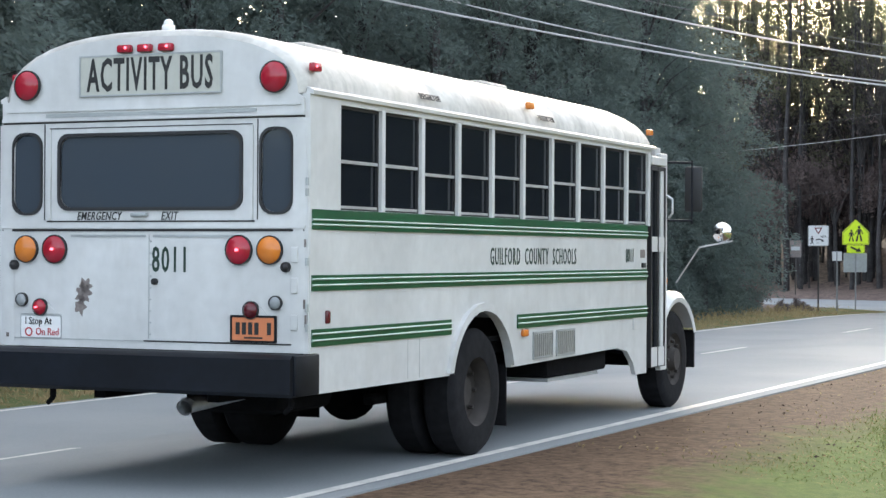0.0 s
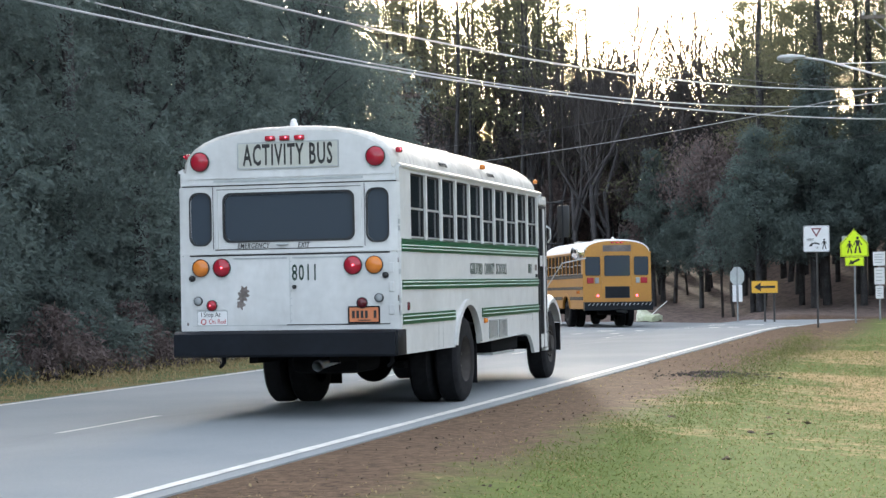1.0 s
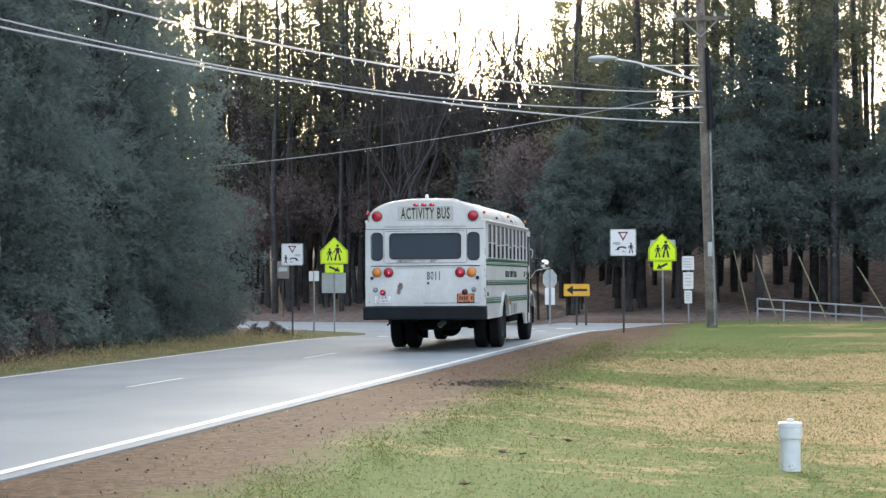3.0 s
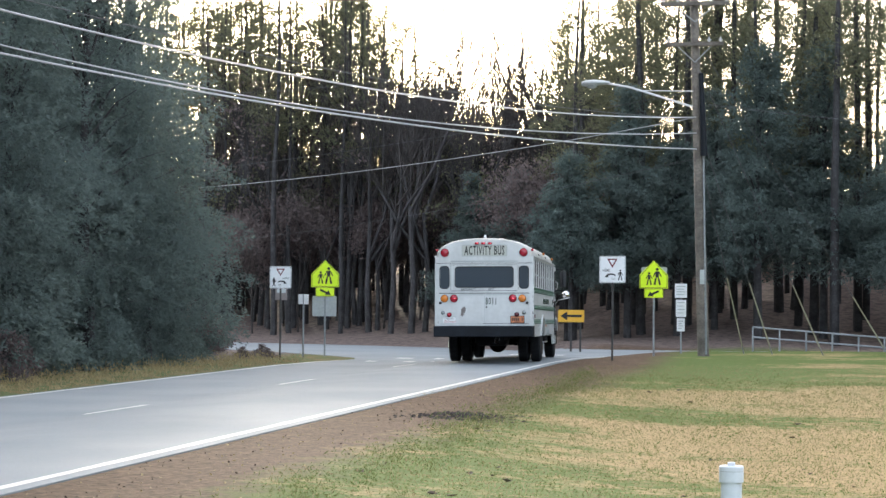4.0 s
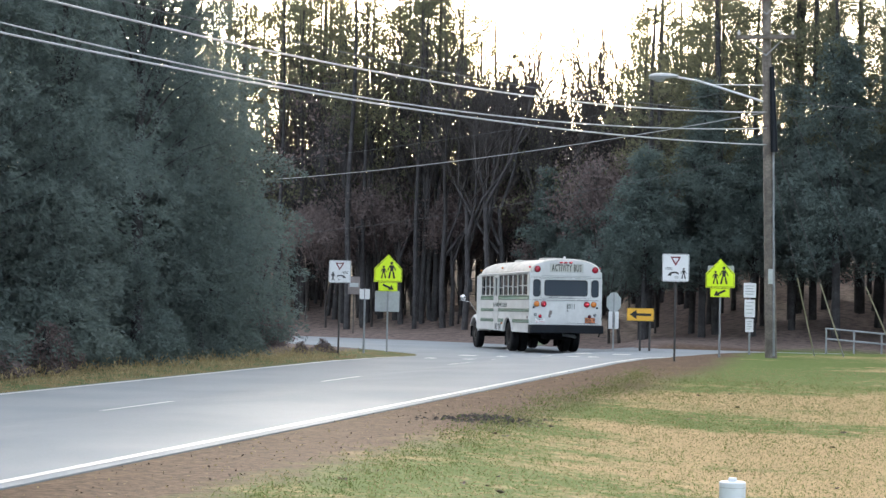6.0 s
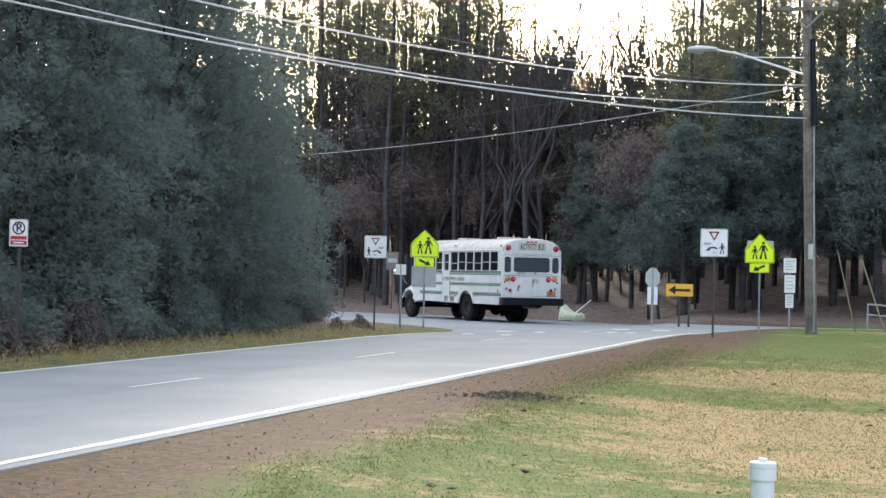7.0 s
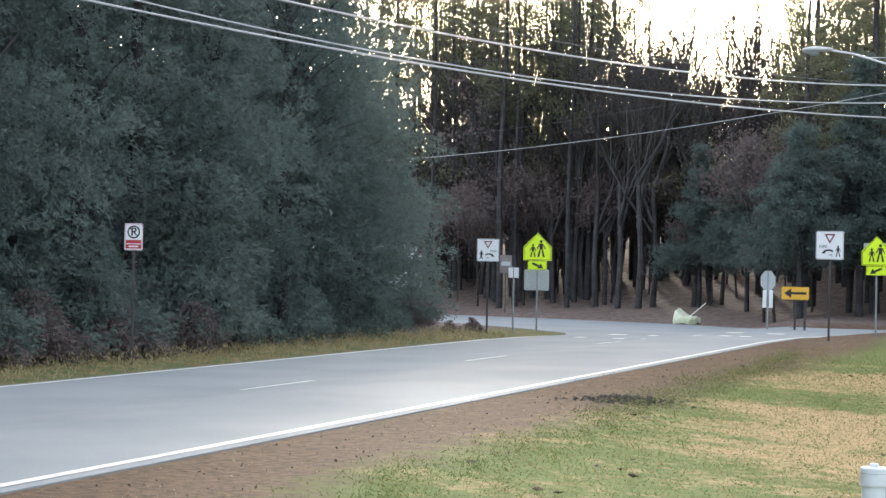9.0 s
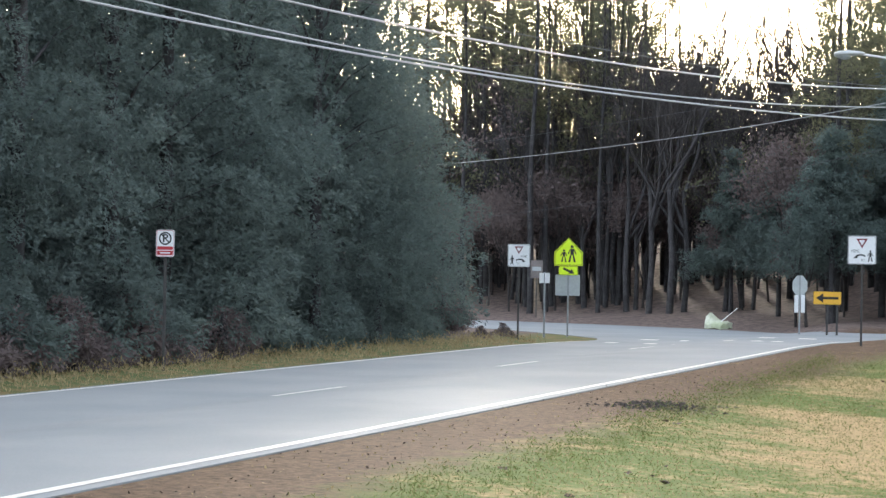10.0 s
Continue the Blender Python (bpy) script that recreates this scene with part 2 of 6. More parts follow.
SIGN_CREAM = material("reflective_cream_panel", (0.46, 0.46, 0.41), 0.5, spread=0.05, bump=0)
LETTER_BLACK = material("black_vinyl", (0.012, 0.012, 0.013), 0.5, spread=0.05, bump=0)
LETTER_GREEN = material("dark_green_vinyl", (0.010, 0.032, 0.022), 0.5, spread=0.05, bump=0)
PLATE_ORANGE = material("orange_plate", (0.62, 0.20, 0.08), 0.5, spread=0.06, bump=0)
STICKER = material("white_vinyl_sticker", (0.74, 0.74, 0.74), 0.5, spread=0.04, bump=0)
PEELED = material("peeled_grey_primer", (0.20, 0.17, 0.16), 0.8, spread=0.25, fine=60, bump=0.1)
SIGN_WHITE = material("white_sheeting", (0.74, 0.74, 0.75), 0.45, spread=0.04, bump=0)
SIGN_LIME = material("fluorescent_lime_sheeting", (0.66, 0.86, 0.015), 0.4, spread=0.03, bump=0)
SIGN_ORANGE = material("amber_sheeting", (0.75, 0.40, 0.04), 0.45, spread=0.04, bump=0)
SIGN_RED = material("red_sheeting", (0.45, 0.03, 0.04), 0.45, spread=0.05, bump=0)
SIGN_BACK = material("bare_sign_back", (0.40, 0.42, 0.42), 0.5, 0.5, spread=0.08, bump=0.02)
GALVANISED = material("galvanised_steel", (0.30, 0.31, 0.32), 0.55, 0.6, spread=0.12, bump=0.04)
POST_BROWN = material("weathered_post", (0.055, 0.050, 0.048), 0.8, spread=0.15, bump=0.1)
POLE_WOOD = material("weathered_pole_wood", (0.17, 0.145, 0.125), 0.85, spread=0.25, coarse=3, fine=20, bump=0.4)
CABLE = material("cable_sheath", (0.42, 0.42, 0.43), 0.5, 0.3, spread=0.08, bump=0)
CABLE_DARK = material("dark_cable", (0.09, 0.09, 0.095), 0.6, spread=0.08, bump=0)
PVC = material("white_pvc", (0.58, 0.60, 0.63), 0.4, spread=0.05, bump=0.02)
GUARD = material("dull_yellow_guard", (0.30, 0.28, 0.20), 0.6, spread=0.1, bump=0)
TARP = material("pale_green_tarp", (0.42, 0.46, 0.30), 0.7, spread=0.15, bump=0.3, alt=(0.62, 0.62, 0.52))
LEAF_DEAD = material("dead_leaf", (0.095, 0.066, 0.05), 0.9, spread=0.3, bump=0)
BARK = material("pine_bark", (0.050, 0.046, 0.048), 0.9, spread=0.3, coarse=2, fine=12, bump=0.6, depth=0.03)
BARK_GREY = material("grey_bark", (0.056, 0.051, 0.053), 0.9, spread=0.25, coarse=2, fine=12, bump=0.5, depth=0.02)
TWIG = material("bare_twigs", (0.065, 0.056, 0.054), 0.9, spread=0.2, bump=0)
CEDAR = foliage("dark_evergreen_foliage", (0.090, 0.123, 0.117), (0.164, 0.197, 0.182), through_light=0.5)
PINE = foliage("pine_needles", (0.095, 0.11, 0.075), (0.19, 0.18, 0.11), through_light=0.45)
BROWN_LEAF = foliage("withered_brown_leaves", (0.112, 0.088, 0.088), (0.19, 0.148, 0.140))
CLOD = material("dark_damp_earth", (0.034, 0.025, 0.019), 0.95, spread=0.3, bump=0.3)
TRI_RED = material("deep_red_sheeting", (0.16, 0.012, 0.02), 0.45, spread=0.05, bump=0)
GRASS = foliage("grass_blades", (0.080, 0.120, 0.032), (0.180, 0.190, 0.065), through_light=0.3)
DRY_GRASS = foliage("dry_grass_blades", (0.24, 0.185, 0.095), (0.38, 0.30, 0.17), through_light=0.3)


# ---- building helpers ----
def finish(bm, name, mats, smooth=0.0):
    me = bpy.data.meshes.new(name)
    bm.normal_update()
    bm.to_mesh(me)
    bm.free()
    for m in mats if isinstance(mats, (list, tuple)) else [mats]:
        me.materials.append(m)
    if smooth:
        me.shade_smooth()
        me.set_sharp_from_angle(angle=radians(smooth))
    return me


def thing(name, at=None, label="", category="", group="", kind="", bm=None, mat=None, smooth=0.0):
    ob = new(name, finish(bm, name, mat, smooth) if bm else None)
    if at is not None:
        ob.matrix_basis = at
    return tagged(ob, label, category, group, kind)


def part(name, bm, mat, parent, label="", smooth=0.0, at=None):
    ob = new(name, finish(bm, name, mat, smooth))
    ob.parent = parent
    if at is not None:
        ob.matrix_basis = at
    return tagged(ob, label)


def box(bm, x0, x1, y0, y1, z0, z1, bevel=0.0, mat=0):
    r = bmesh.ops.create_cube(bm, size=1.0, matrix=Matrix.LocRotScale(((x0 + x1) / 2, (y0 + y1) / 2, (z0 + z1) / 2), None, (abs(x1 - x0), abs(y1 - y0), abs(z1 - z0))))
    faces = {f for v in r["verts"] for f in v.link_faces}
    for f in faces:
        f.material_index = mat
    if bevel:
        edges = list({e for v in r["verts"] for e in v.link_edges})
        bmesh.ops.bevel(bm, geom=edges, offset=bevel, segments=2, affect="EDGES", profile=0.5)
    return bm


def tube(bm, a, c, r0, r1=None, sides=10, caps=True, mat=0):
    a, c = Vector(a), Vector(c)
    r1 = r0 if r1 is None else r1
    m = Matrix.Translation((a + c) / 2) @ (c - a).to_track_quat("Z", "Y").to_matrix().to_4x4()
    r = bmesh.ops.create_cone(bm, cap_ends=caps, segments=sides, radius1=r0, radius2=r1, depth=(c - a).length, matrix=m)
    if mat:
        for f in {f for v in r["verts"] for f in v.link_faces}:
            f.material_index = mat
    return bm


def prism(bm, outline, axis, lo, hi, mat=0):
    """An outline of (u, v) swept along an axis: 'x' takes (y, z), 'y' takes (x, z), 'z' takes (x, y)."""
    def spot(u, v, w):
        return {"x": (w, u, v), "y": (u, w, v), "z": (u, v, w)}[axis]
    a = [bm.verts.new(spot(u, v, lo)) for u, v in outline]
    c = [bm.verts.new(spot(u, v, hi)) for u, v in outline]
    fs = [bm.faces.new(a), bm.faces.new(c[::-1])]
    n = len(outline)
    fs += [bm.faces.new((a[i], c[i], c[(i + 1) % n], a[(i + 1) % n])) for i in range(n)]
    for f in fs:
        f.material_index = mat
    bmesh.ops.recalc_face_normals(bm, faces=fs)
    return bm


def rounded(x0, x1, z0, z1, r, n=5):
    out = []
    for cx, cz, a0 in ((x1 - r, z1 - r, 0), (x0 + r, z1 - r, 90), (x0 + r, z0 + r, 180), (x1 - r, z0 + r, 270)):
        out += [(cx + r * math.cos(radians(a0 + 90 * i / n)), cz + r * math.sin(radians(a0 + 90 * i / n))) for i in range(n + 1)]
    return out


def ring_frame(bm, outer, inner, axis, lo, hi):
    """A flat frame between two outlines with the same number of corners."""
    def spot(u, v, w):
        return {"x": (w, u, v), "y": (u, w, v), "z": (u, v, w)}[axis]
    o0, o1, i0, i1 = ([bm.verts.new(spot(u, v, w)) for u, v in ol] for ol, w in ((outer, lo), (outer, hi), (inner, lo), (inner, hi)))
    n = len(outer)
    fs = []
    for k in range(n):
        j = (k + 1) % n
        fs += [bm.faces.new((o0[k], o0[j], o1[j], o1[k])), bm.faces.new((i0[j], i0[k], i1[k], i1[j])),
               bm.faces.new((o0[j], o0[k], i0[k], i0[j])), bm.faces.new((o1[k], o1[j], i1[j], i1[k]))]
    bmesh.ops.recalc_face_normals(bm, faces=fs)
    return bm


def dome_lens(bm, x, z, r, y=0.0, bulge=0.03, sides=20, rim=0.012):
    """A round lamp lens that bulges towards -y."""
    rows = [(r + rim, 0.0), (r + rim, -0.018), (r, -0.022), (r * 0.85, -0.022 - bulge * 0.5), (r * 0.5, -0.022 - bulge * 0.85)]
    prev = None
    for rad, dy in rows:
        cur = [bm.verts.new((x + rad * math.cos(2 * math.pi * k / sides), y + dy, z + rad * math.sin(2 * math.pi * k / sides))) for k in range(sides)]
        if prev:
            for k in range(sides):
                bm.faces.new((prev[k], prev[(k + 1) % sides], cur[(k + 1) % sides], cur[k]))
        prev = cur
    tip = bm.verts.new((x, y - 0.022 - bulge, z))
    for k in range(sides):
        bm.faces.new((prev[k], prev[(k + 1) % sides], tip))
    return bm


def words(text, size, m, mat, parent=None, name="lettering", squeeze=1.0, slant=0.0, bold=0.0, label="", gap=1.0):
    """Text from the built-in font turned into a thin mesh; m lays its x-y plane."""
    cu = bpy.data.curves.new(name, "FONT")
    cu.body, cu.size, cu.align_x, cu.align_y = text, size, "CENTER", "CENTER"
    cu.space_character = gap
    cu.extrude, cu.shear, cu.offset, cu.resolution_u = 0.002, slant, bold, 2
    tmp = bpy.data.objects.new("tmp", cu)
    me = bpy.data.meshes.new_from_object(tmp)
    bpy.data.objects.remove(tmp)
    me.name = name
    me.materials.clear()
    me.materials.append(mat)
    me.transform(Matrix.Diagonal((squeeze, 1, 1, 1)))
    me.transform(m)
    ob = new(name, me)
    ob.parent = parent
    return tagged(ob, label)


REAR = Matrix(((1, 0, 0, 0), (0, 0, -1, 0), (0, 1, 0, 0), (0, 0, 0, 1)))       # text seen from behind (-y)
RIGHT = Matrix(((0, 0, 1, 0), (1, 0, 0, 0), (0, 1, 0, 0), (0, 0, 0, 1)))      # text seen from the right (+x)
LEFT = Matrix(((0, 0, -1, 0), (-1, 0, 0, 0), (0, 1, 0, 0), (0, 0, 0, 1)))     # text seen from the left (-x)


def place(x, y, z):
    return Matrix.Translation((x, y, z))


# ---- ground and road ----
RIGHT_EDGE = [(0.22, -90), (0.22, 30), (0.22, 47), (0.8, 50.5), (2.6, 53.2), (6.0, 55.2), (20, 58.5), (60, 66)]
FAR_EDGE = [(60, 76), (20, 66), (7.5, 63.2), (3.0, 61.8), (-1.4, 62.0), (-4.5, 66.0), (-7.8, 69.9), (-13.5, 73.8), (-19.8, 76.9), (-35, 83), (-90, 104)]
INNER_EDGE = [(-90, 92), (-35, 73.5), (-24, 68.5), (-17, 63.6), (-12.2, 58.3), (-9.2, 54.2), (-7.4, 51.2), (-6.9, 49.2), (-7.0, 46.5), (-7.3, 42), (-7.3, 30), (-7.3, -90)]
OUTLINE = RIGHT_EDGE + FAR_EDGE + INNER_EDGE


def smooth_step(a, c, v):
    s = min(1.0, max(0.0, (v - a) / (c - a)))
    return s * s * (3 - 2 * s)


def road_z(x, y):
    return 0.030 * smooth_step(-3.6, -2.3, x) - 0.13 * smooth_step(2.4, 4.4, -x) - 0.0083 * max(0.0, min(y, 90.0) - 42.0)


def to_outline(x, y):
    """Whether a place lies on the road, and how far it is from the road's edge."""
    inside, near, n = False, 1e9, len(OUTLINE)
    for i in range(n):
        (ax, ay), (cx, cy) = OUTLINE[i], OUTLINE[(i + 1) % n]
        if (ay > y) != (cy > y) and x < (cx - ax) * (y - ay) / (cy - ay) + ax:
            inside = not inside
        dx, dy = cx - ax, cy - ay
        s = min(1.0, max(0.0, ((x - ax) * dx + (y - ay) * dy) / (dx * dx + dy * dy)))
        near = min(near, math.hypot(ax + s * dx - x, ay + s * dy - y))
    return inside, near


def ground_z(x, y):
    inside, d = to_outline(x, y)
    base = road_z(x, y)
    if inside:
        return base - 0.015 - 0.10 * smooth_step(0.35, 1.0, d)
    lip = base - 0.012
    if x > -3 and y < 62:
        z = -0.27 * smooth_step(1.0, 6.5, x) * (1 - smooth_step(16, 40, y)) + 0.10 * smooth_step(36, 46, y)
        z += 0.05 * noise.noise((x * 0.35, y * 0.22, 0.0))
    elif y < 62 + max(0.0, -x) * 0.55 and x < -3:
        z = base + 0.02 + 0.25 * smooth_step(2.0, 8.0, d) + 0.05 * noise.noise((x * 0.5, y * 0.3, 1.0))
    else:
        z = base + 0.12 + 4.2 * smooth_step(0.5, 32.0, d) + 0.15 * noise.noise((x * 0.25, y * 0.25, 2.0))
    return lip + (z - lip) * smooth_step(0.0, 1.1, d)


def steps(lo, hi, dense_lo, dense_hi, fine, growth=1.35):
    mids = list(np.arange(dense_lo, dense_hi + fine / 2, fine))
    up, s = [], fine
    while (up or mids)[-1] < hi:
        s *= growth
        up.append((up or mids)[-1] + s)
    down, s, v = [], fine, dense_lo
    while v > lo:
        s *= growth
        v -= s
        down.append(v)
    return down[::-1] + mids + up


def build_ground():
    xs, ys = steps(-900, 900, -20, 24, 0.5), steps(-400, 1500, -10, 92, 0.6)
    verts = [(x, y, ground_z(x, y)) for y in ys for x in xs]
    w = len(xs)
    faces = [(j * w + i, j * w + i + 1, (j + 1) * w + i + 1, (j + 1) * w + i) for j in range(len(ys) - 1) for i in range(w - 1)]
    me = bpy.data.meshes.new("ground")
    me.from_pydata(verts, [], faces)
    me.materials.append(GROUND)
    me.shade_smooth()
    tagged(new("ground", me), "patchy winter lawn and leaf-littered woodland ground", "ground", kind="structure")


def build_road():
    bm = bmesh.new()
    xs, ys = steps(-90, 60, -20, 8, 1.0, 1.5), steps(-90, 104, -10, 80, 1.5, 1.5)
    f = bm.faces.new([bm.verts.new((x, y, 0)) for x, y in OUTLINE])
    for axis, vals in ((0, xs), (1, ys)):
        for v in vals:
            no = (1, 0, 0) if axis == 0 else (0, 1, 0)
            co = (v, 0, 0) if axis == 0 else (0, v, 0)
            bmesh.ops.bisect_plane(bm, geom=bm.verts[:] + bm.edges[:] + bm.faces[:], plane_co=co, plane_no=no, dist=1e-4)
    bmesh.ops.recalc_face_normals(bm, faces=bm.faces)
    for v in bm.verts:
        v.co.z = road_z(v.co.x, v.co.y)
    rim = [e for e in bm.edges if e.is_boundary]
    ext = bmesh.ops.extrude_edge_only(bm, edges=rim)
    for v in (g for g in ext["geom"] if isinstance(g, bmesh.types.BMVert)):
        v.co.z -= 0.12
    bm.normal_update()
    if sum(f.normal.z * f.calc_area() for f in bm.faces) < 0:
        bmesh.ops.reverse_faces(bm, faces=bm.faces)
    return thing("road", None, "pale grey worn asphalt two-lane road with a junction", "road", kind="structure", bm=bm, mat=ASPHALT)


def strip(bm, pts, width, lift=0.005, ragged=0.0):
    """A painted line that follows the road's surface."""
    rng = random.Random(4)
    left, right = [], []
    for i, (x, y) in enumerate(pts):
        ax, ay = pts[max(0, i - 1)]
        cx, cy = pts[min(len(pts) - 1, i + 1)]
        n = Vector((-(cy - ay), cx - ax)).normalized() * width / 2
        j = 1 + ragged * rng.uniform(-1, 1)
        for side, s in ((left, j), (right, -j)):
            px, py = x + n.x * s, y + n.y * s
            side.append(bm.verts.new((px, py, road_z(px, py) + lift)))
    for i in range(len(pts) - 1):
        bm.faces.new((right[i], right[i + 1], left[i + 1], left[i]))
    return bm


def line_points(x0, y0, x1, y1, n):
    return [(x0 + (x1 - x0) * i / n, y0 + (y1 - y0) * i / n) for i in range(n + 1)]


def build_markings(road):
    bm = strip(bmesh.new(), line_points(0, -60, 0, 46.5, 220) + [(0.15, 48.2), (0.6, 49.8), (1.4, 51.2)], 0.115, ragged=0.10)
    part("edge_line", bm, LINE_PAINT, road, "white painted edge line")
    bm = strip(bmesh.new(), line_points(-7.12, -60, -7.12, 46, 160) + [(-6.9, 47.5)], 0.10, ragged=0.12)
    part("edge_line", bm, LINE_PAINT, road, "white painted edge line")
    for k in range(-6, 3):
        y = 20.39 + 10.42 * k
        part("lane_dash", strip(bmesh.new(), line_points(-3.94, y, -3.94, y + 2.61, 6), 0.12, ragged=0.1), LINE_PAINT, road)
    # the crossing: a far row of broad dashes and a near row of shorter ones in pairs
    for x, y0, y1, w in [(-5.8 + 1.17 * k, 50.8, 51.6, 0.50) for k in range(5)] + [(x, 46.8, 47.4, 0.30) for x in (-5.9, -4.8, -4.25, -3.15, -2.6, -1.85, -1.3)]:
        part("crosswalk_bar", strip(bmesh.new(), line_points(x, y0, x, y1, 3), w, ragged=0.03), LINE_PAINT, road)


build_ground()
ROAD = build_road()
build_markings(ROAD)


# ---- buses ----
REAR_AXLE, FRONT_AXLE, TYRE_R = 2.885, 8.18, 0.50
HALF = 1.22
BODY_END = 7.72
SIDE_TOP, CROWN = 2.62, 3.09


def roof_section(shrink=0.0, drop=0.0, n=18):
    """Half-round roof outline from the left drip rail over the crown to the right one, as (x, z)."""
    out = []
    for i in range(n + 1):
        a = math.pi * (1 - i / n)
        c, s = math.cos(a), math.sin(a)
        x = (1.19 - shrink) * math.copysign(abs(c) ** 0.80, c)
        z = SIDE_TOP + (CROWN - SIDE_TOP - drop) * abs(s) ** 0.86
        out.append((x, z))
    return out


def skin(bm, rings, close=False):
    """Faces between rings of the same number of points."""
    rows = [[bm.verts.new(p) for p in ring] for ring in rings]
    for a, c in zip(rows, rows[1:]):
        for k in range(len(a) - 1 + close):
            bm.faces.new((a[k], a[(k + 1) % len(a)], c[(k + 1) % len(a)], c[k]))
    return rows


def build_wheel(parent, x, y, width, outward, label, dual=False):
    bm = bmesh.new()
    prof = [(0.27, -0.5), (0.40, -0.5), (0.47, -0.46), (0.5, -0.34), (0.5, 0.34), (0.47, 0.46), (0.40, 0.5), (0.27, 0.5)]
    rings = []
    n = 32
    for k in range(n + 1):
        a = 2 * math.pi * k / n
        rings.append([(w * width, r * math.cos(a), r * math.sin(a)) for r, w in prof])
    skin(bm, rings)
    bmesh.ops.remove_doubles(bm, verts=bm.verts, dist=1e-5)
    wheel = part("wheel", bm, RUBBER, parent, label, 40, place(x, y, TYRE_R))
    # rim: dished disc with a hub
    bm = bmesh.new()
    face = outward * width * 0.5
    dish = [(0.285, face), (0.265, face - outward * 0.02), (0.24, face - outward * (0.13 if dual else 0.05)), (0.13, face - outward * (0.15 if dual else 0.04)), (0.11, face - outward * (0.10 if dual else -0.03)), (0.0, face - outward * (0.10 if dual else -0.03))]
    rings = [[(xx, r * math.cos(2 * math.pi * k / n), r * math.sin(2 * math.pi * k / n)) for r, xx in dish] for k in range(n + 1)]
    skin(bm, rings)
    bmesh.ops.remove_doubles(bm, verts=bm.verts, dist=1e-5)
    part("rim", bm, RIM, wheel, "dusty dished steel rim", 40)
    for k in range(8 if abs(x) > 0.9 else 0):
        a = 2 * math.pi * k / 8
        c = Vector((face - outward * (0.13 if dual else 0.035), 0.185 * math.cos(a), 0.185 * math.sin(a)))
        part("wheel_nut", tube(bmesh.new(), c, c + Vector((outward * 0.035, 0, 0)), 0.018, sides=6), RIM, wheel)
    return wheel


def arch_outline(yc, r, z0, n=14):
    """Wheel opening from back to front over the axle, as (y, z)."""
    a0 = math.asin(max(-1.0, min(1.0, (z0 - TYRE_R) / r)))
    return [(yc - r * math.cos(a0 + (math.pi - 2 * a0) * k / n), TYRE_R + r * math.sin(a0 + (math.pi - 2 * a0) * k / n)) for k in range(n + 1)]


def side_wall(bus, side, paint):
    """Lower side panel with the rear wheel opening, one side."""
    skirt = 0.66
    outline = [(0.02, skirt)] + arch_outline(REAR_AXLE, 0.64, skirt)
    if side > 0:
        outline += [(6.15, 0.70), (6.45, 0.66), (6.62, 0.55), (6.72, 0.42), (7.05, 0.42), (7.05, 1.87)]
    else:
        outline += [(6.9, 0.70), (7.45, 0.70), (7.45, 1.87)]
    outline += [(0.02, 1.87)]
    bm = bmesh.new()
    prism(bm, outline, "x", side * (HALF - 0.045), side * HALF)
    part("side_panel", bm, paint, bus)
    bm = bmesh.new()
    outer, inner = arch_outline(REAR_AXLE, 0.70, skirt + 0.02), arch_outline(REAR_AXLE, 0.635, skirt + 0.02)
    prism(bm, outer + inner[::-1], "x", side * (HALF - 0.01), side * (HALF + 0.035))
    part("wheel_arch_flare", bm, paint, bus)


def rub_rails(bus, side, green, ends):
    """Three bands: a flat green strip with ribs that stand proud."""
    for z0, z1, ribs in ((1.735, 1.868, (1.80, 1.768)), (1.335, 1.438, (1.412, 1.372)), (0.972, 1.085, (1.055, 1.012))):
        spans = [(0.03, ends)]
        if z1 < 1.2:
            spans = [(0.03, REAR_AXLE - 0.61), (REAR_AXLE + 0.74, ends)]
        if side < 0 and green is BUS_GREEN:
            spans = [s for y0, y1 in spans for s in ([(y0, 4.31), (5.06, y1)] if y1 > 5 else [(y0, y1)])]
        for y0, y1 in spans:
            bm = bmesh.new()
            box(bm, side * (HALF - 0.002), side * (HALF + 0.012), y0, y1, z0, z1)
            part("green_band", bm, green, bus, "dark green stripe")
            for zr in ribs:
                bm = bmesh.new()
                sec = [(HALF + 0.011, zr - 0.007), (HALF + 0.021, zr - 0.0045), (HALF + 0.024, zr), (HALF + 0.021, zr + 0.0045), (HALF + 0.011, zr + 0.007)]
                prism(bm, [(side * u, v) for u, v in sec], "y", y0, y1)
                part("rub_rail", bm, RIB_HIGHLIGHT if green is BUS_GREEN else LETTER_BLACK, bus, "pressed-steel rub rail", 30)


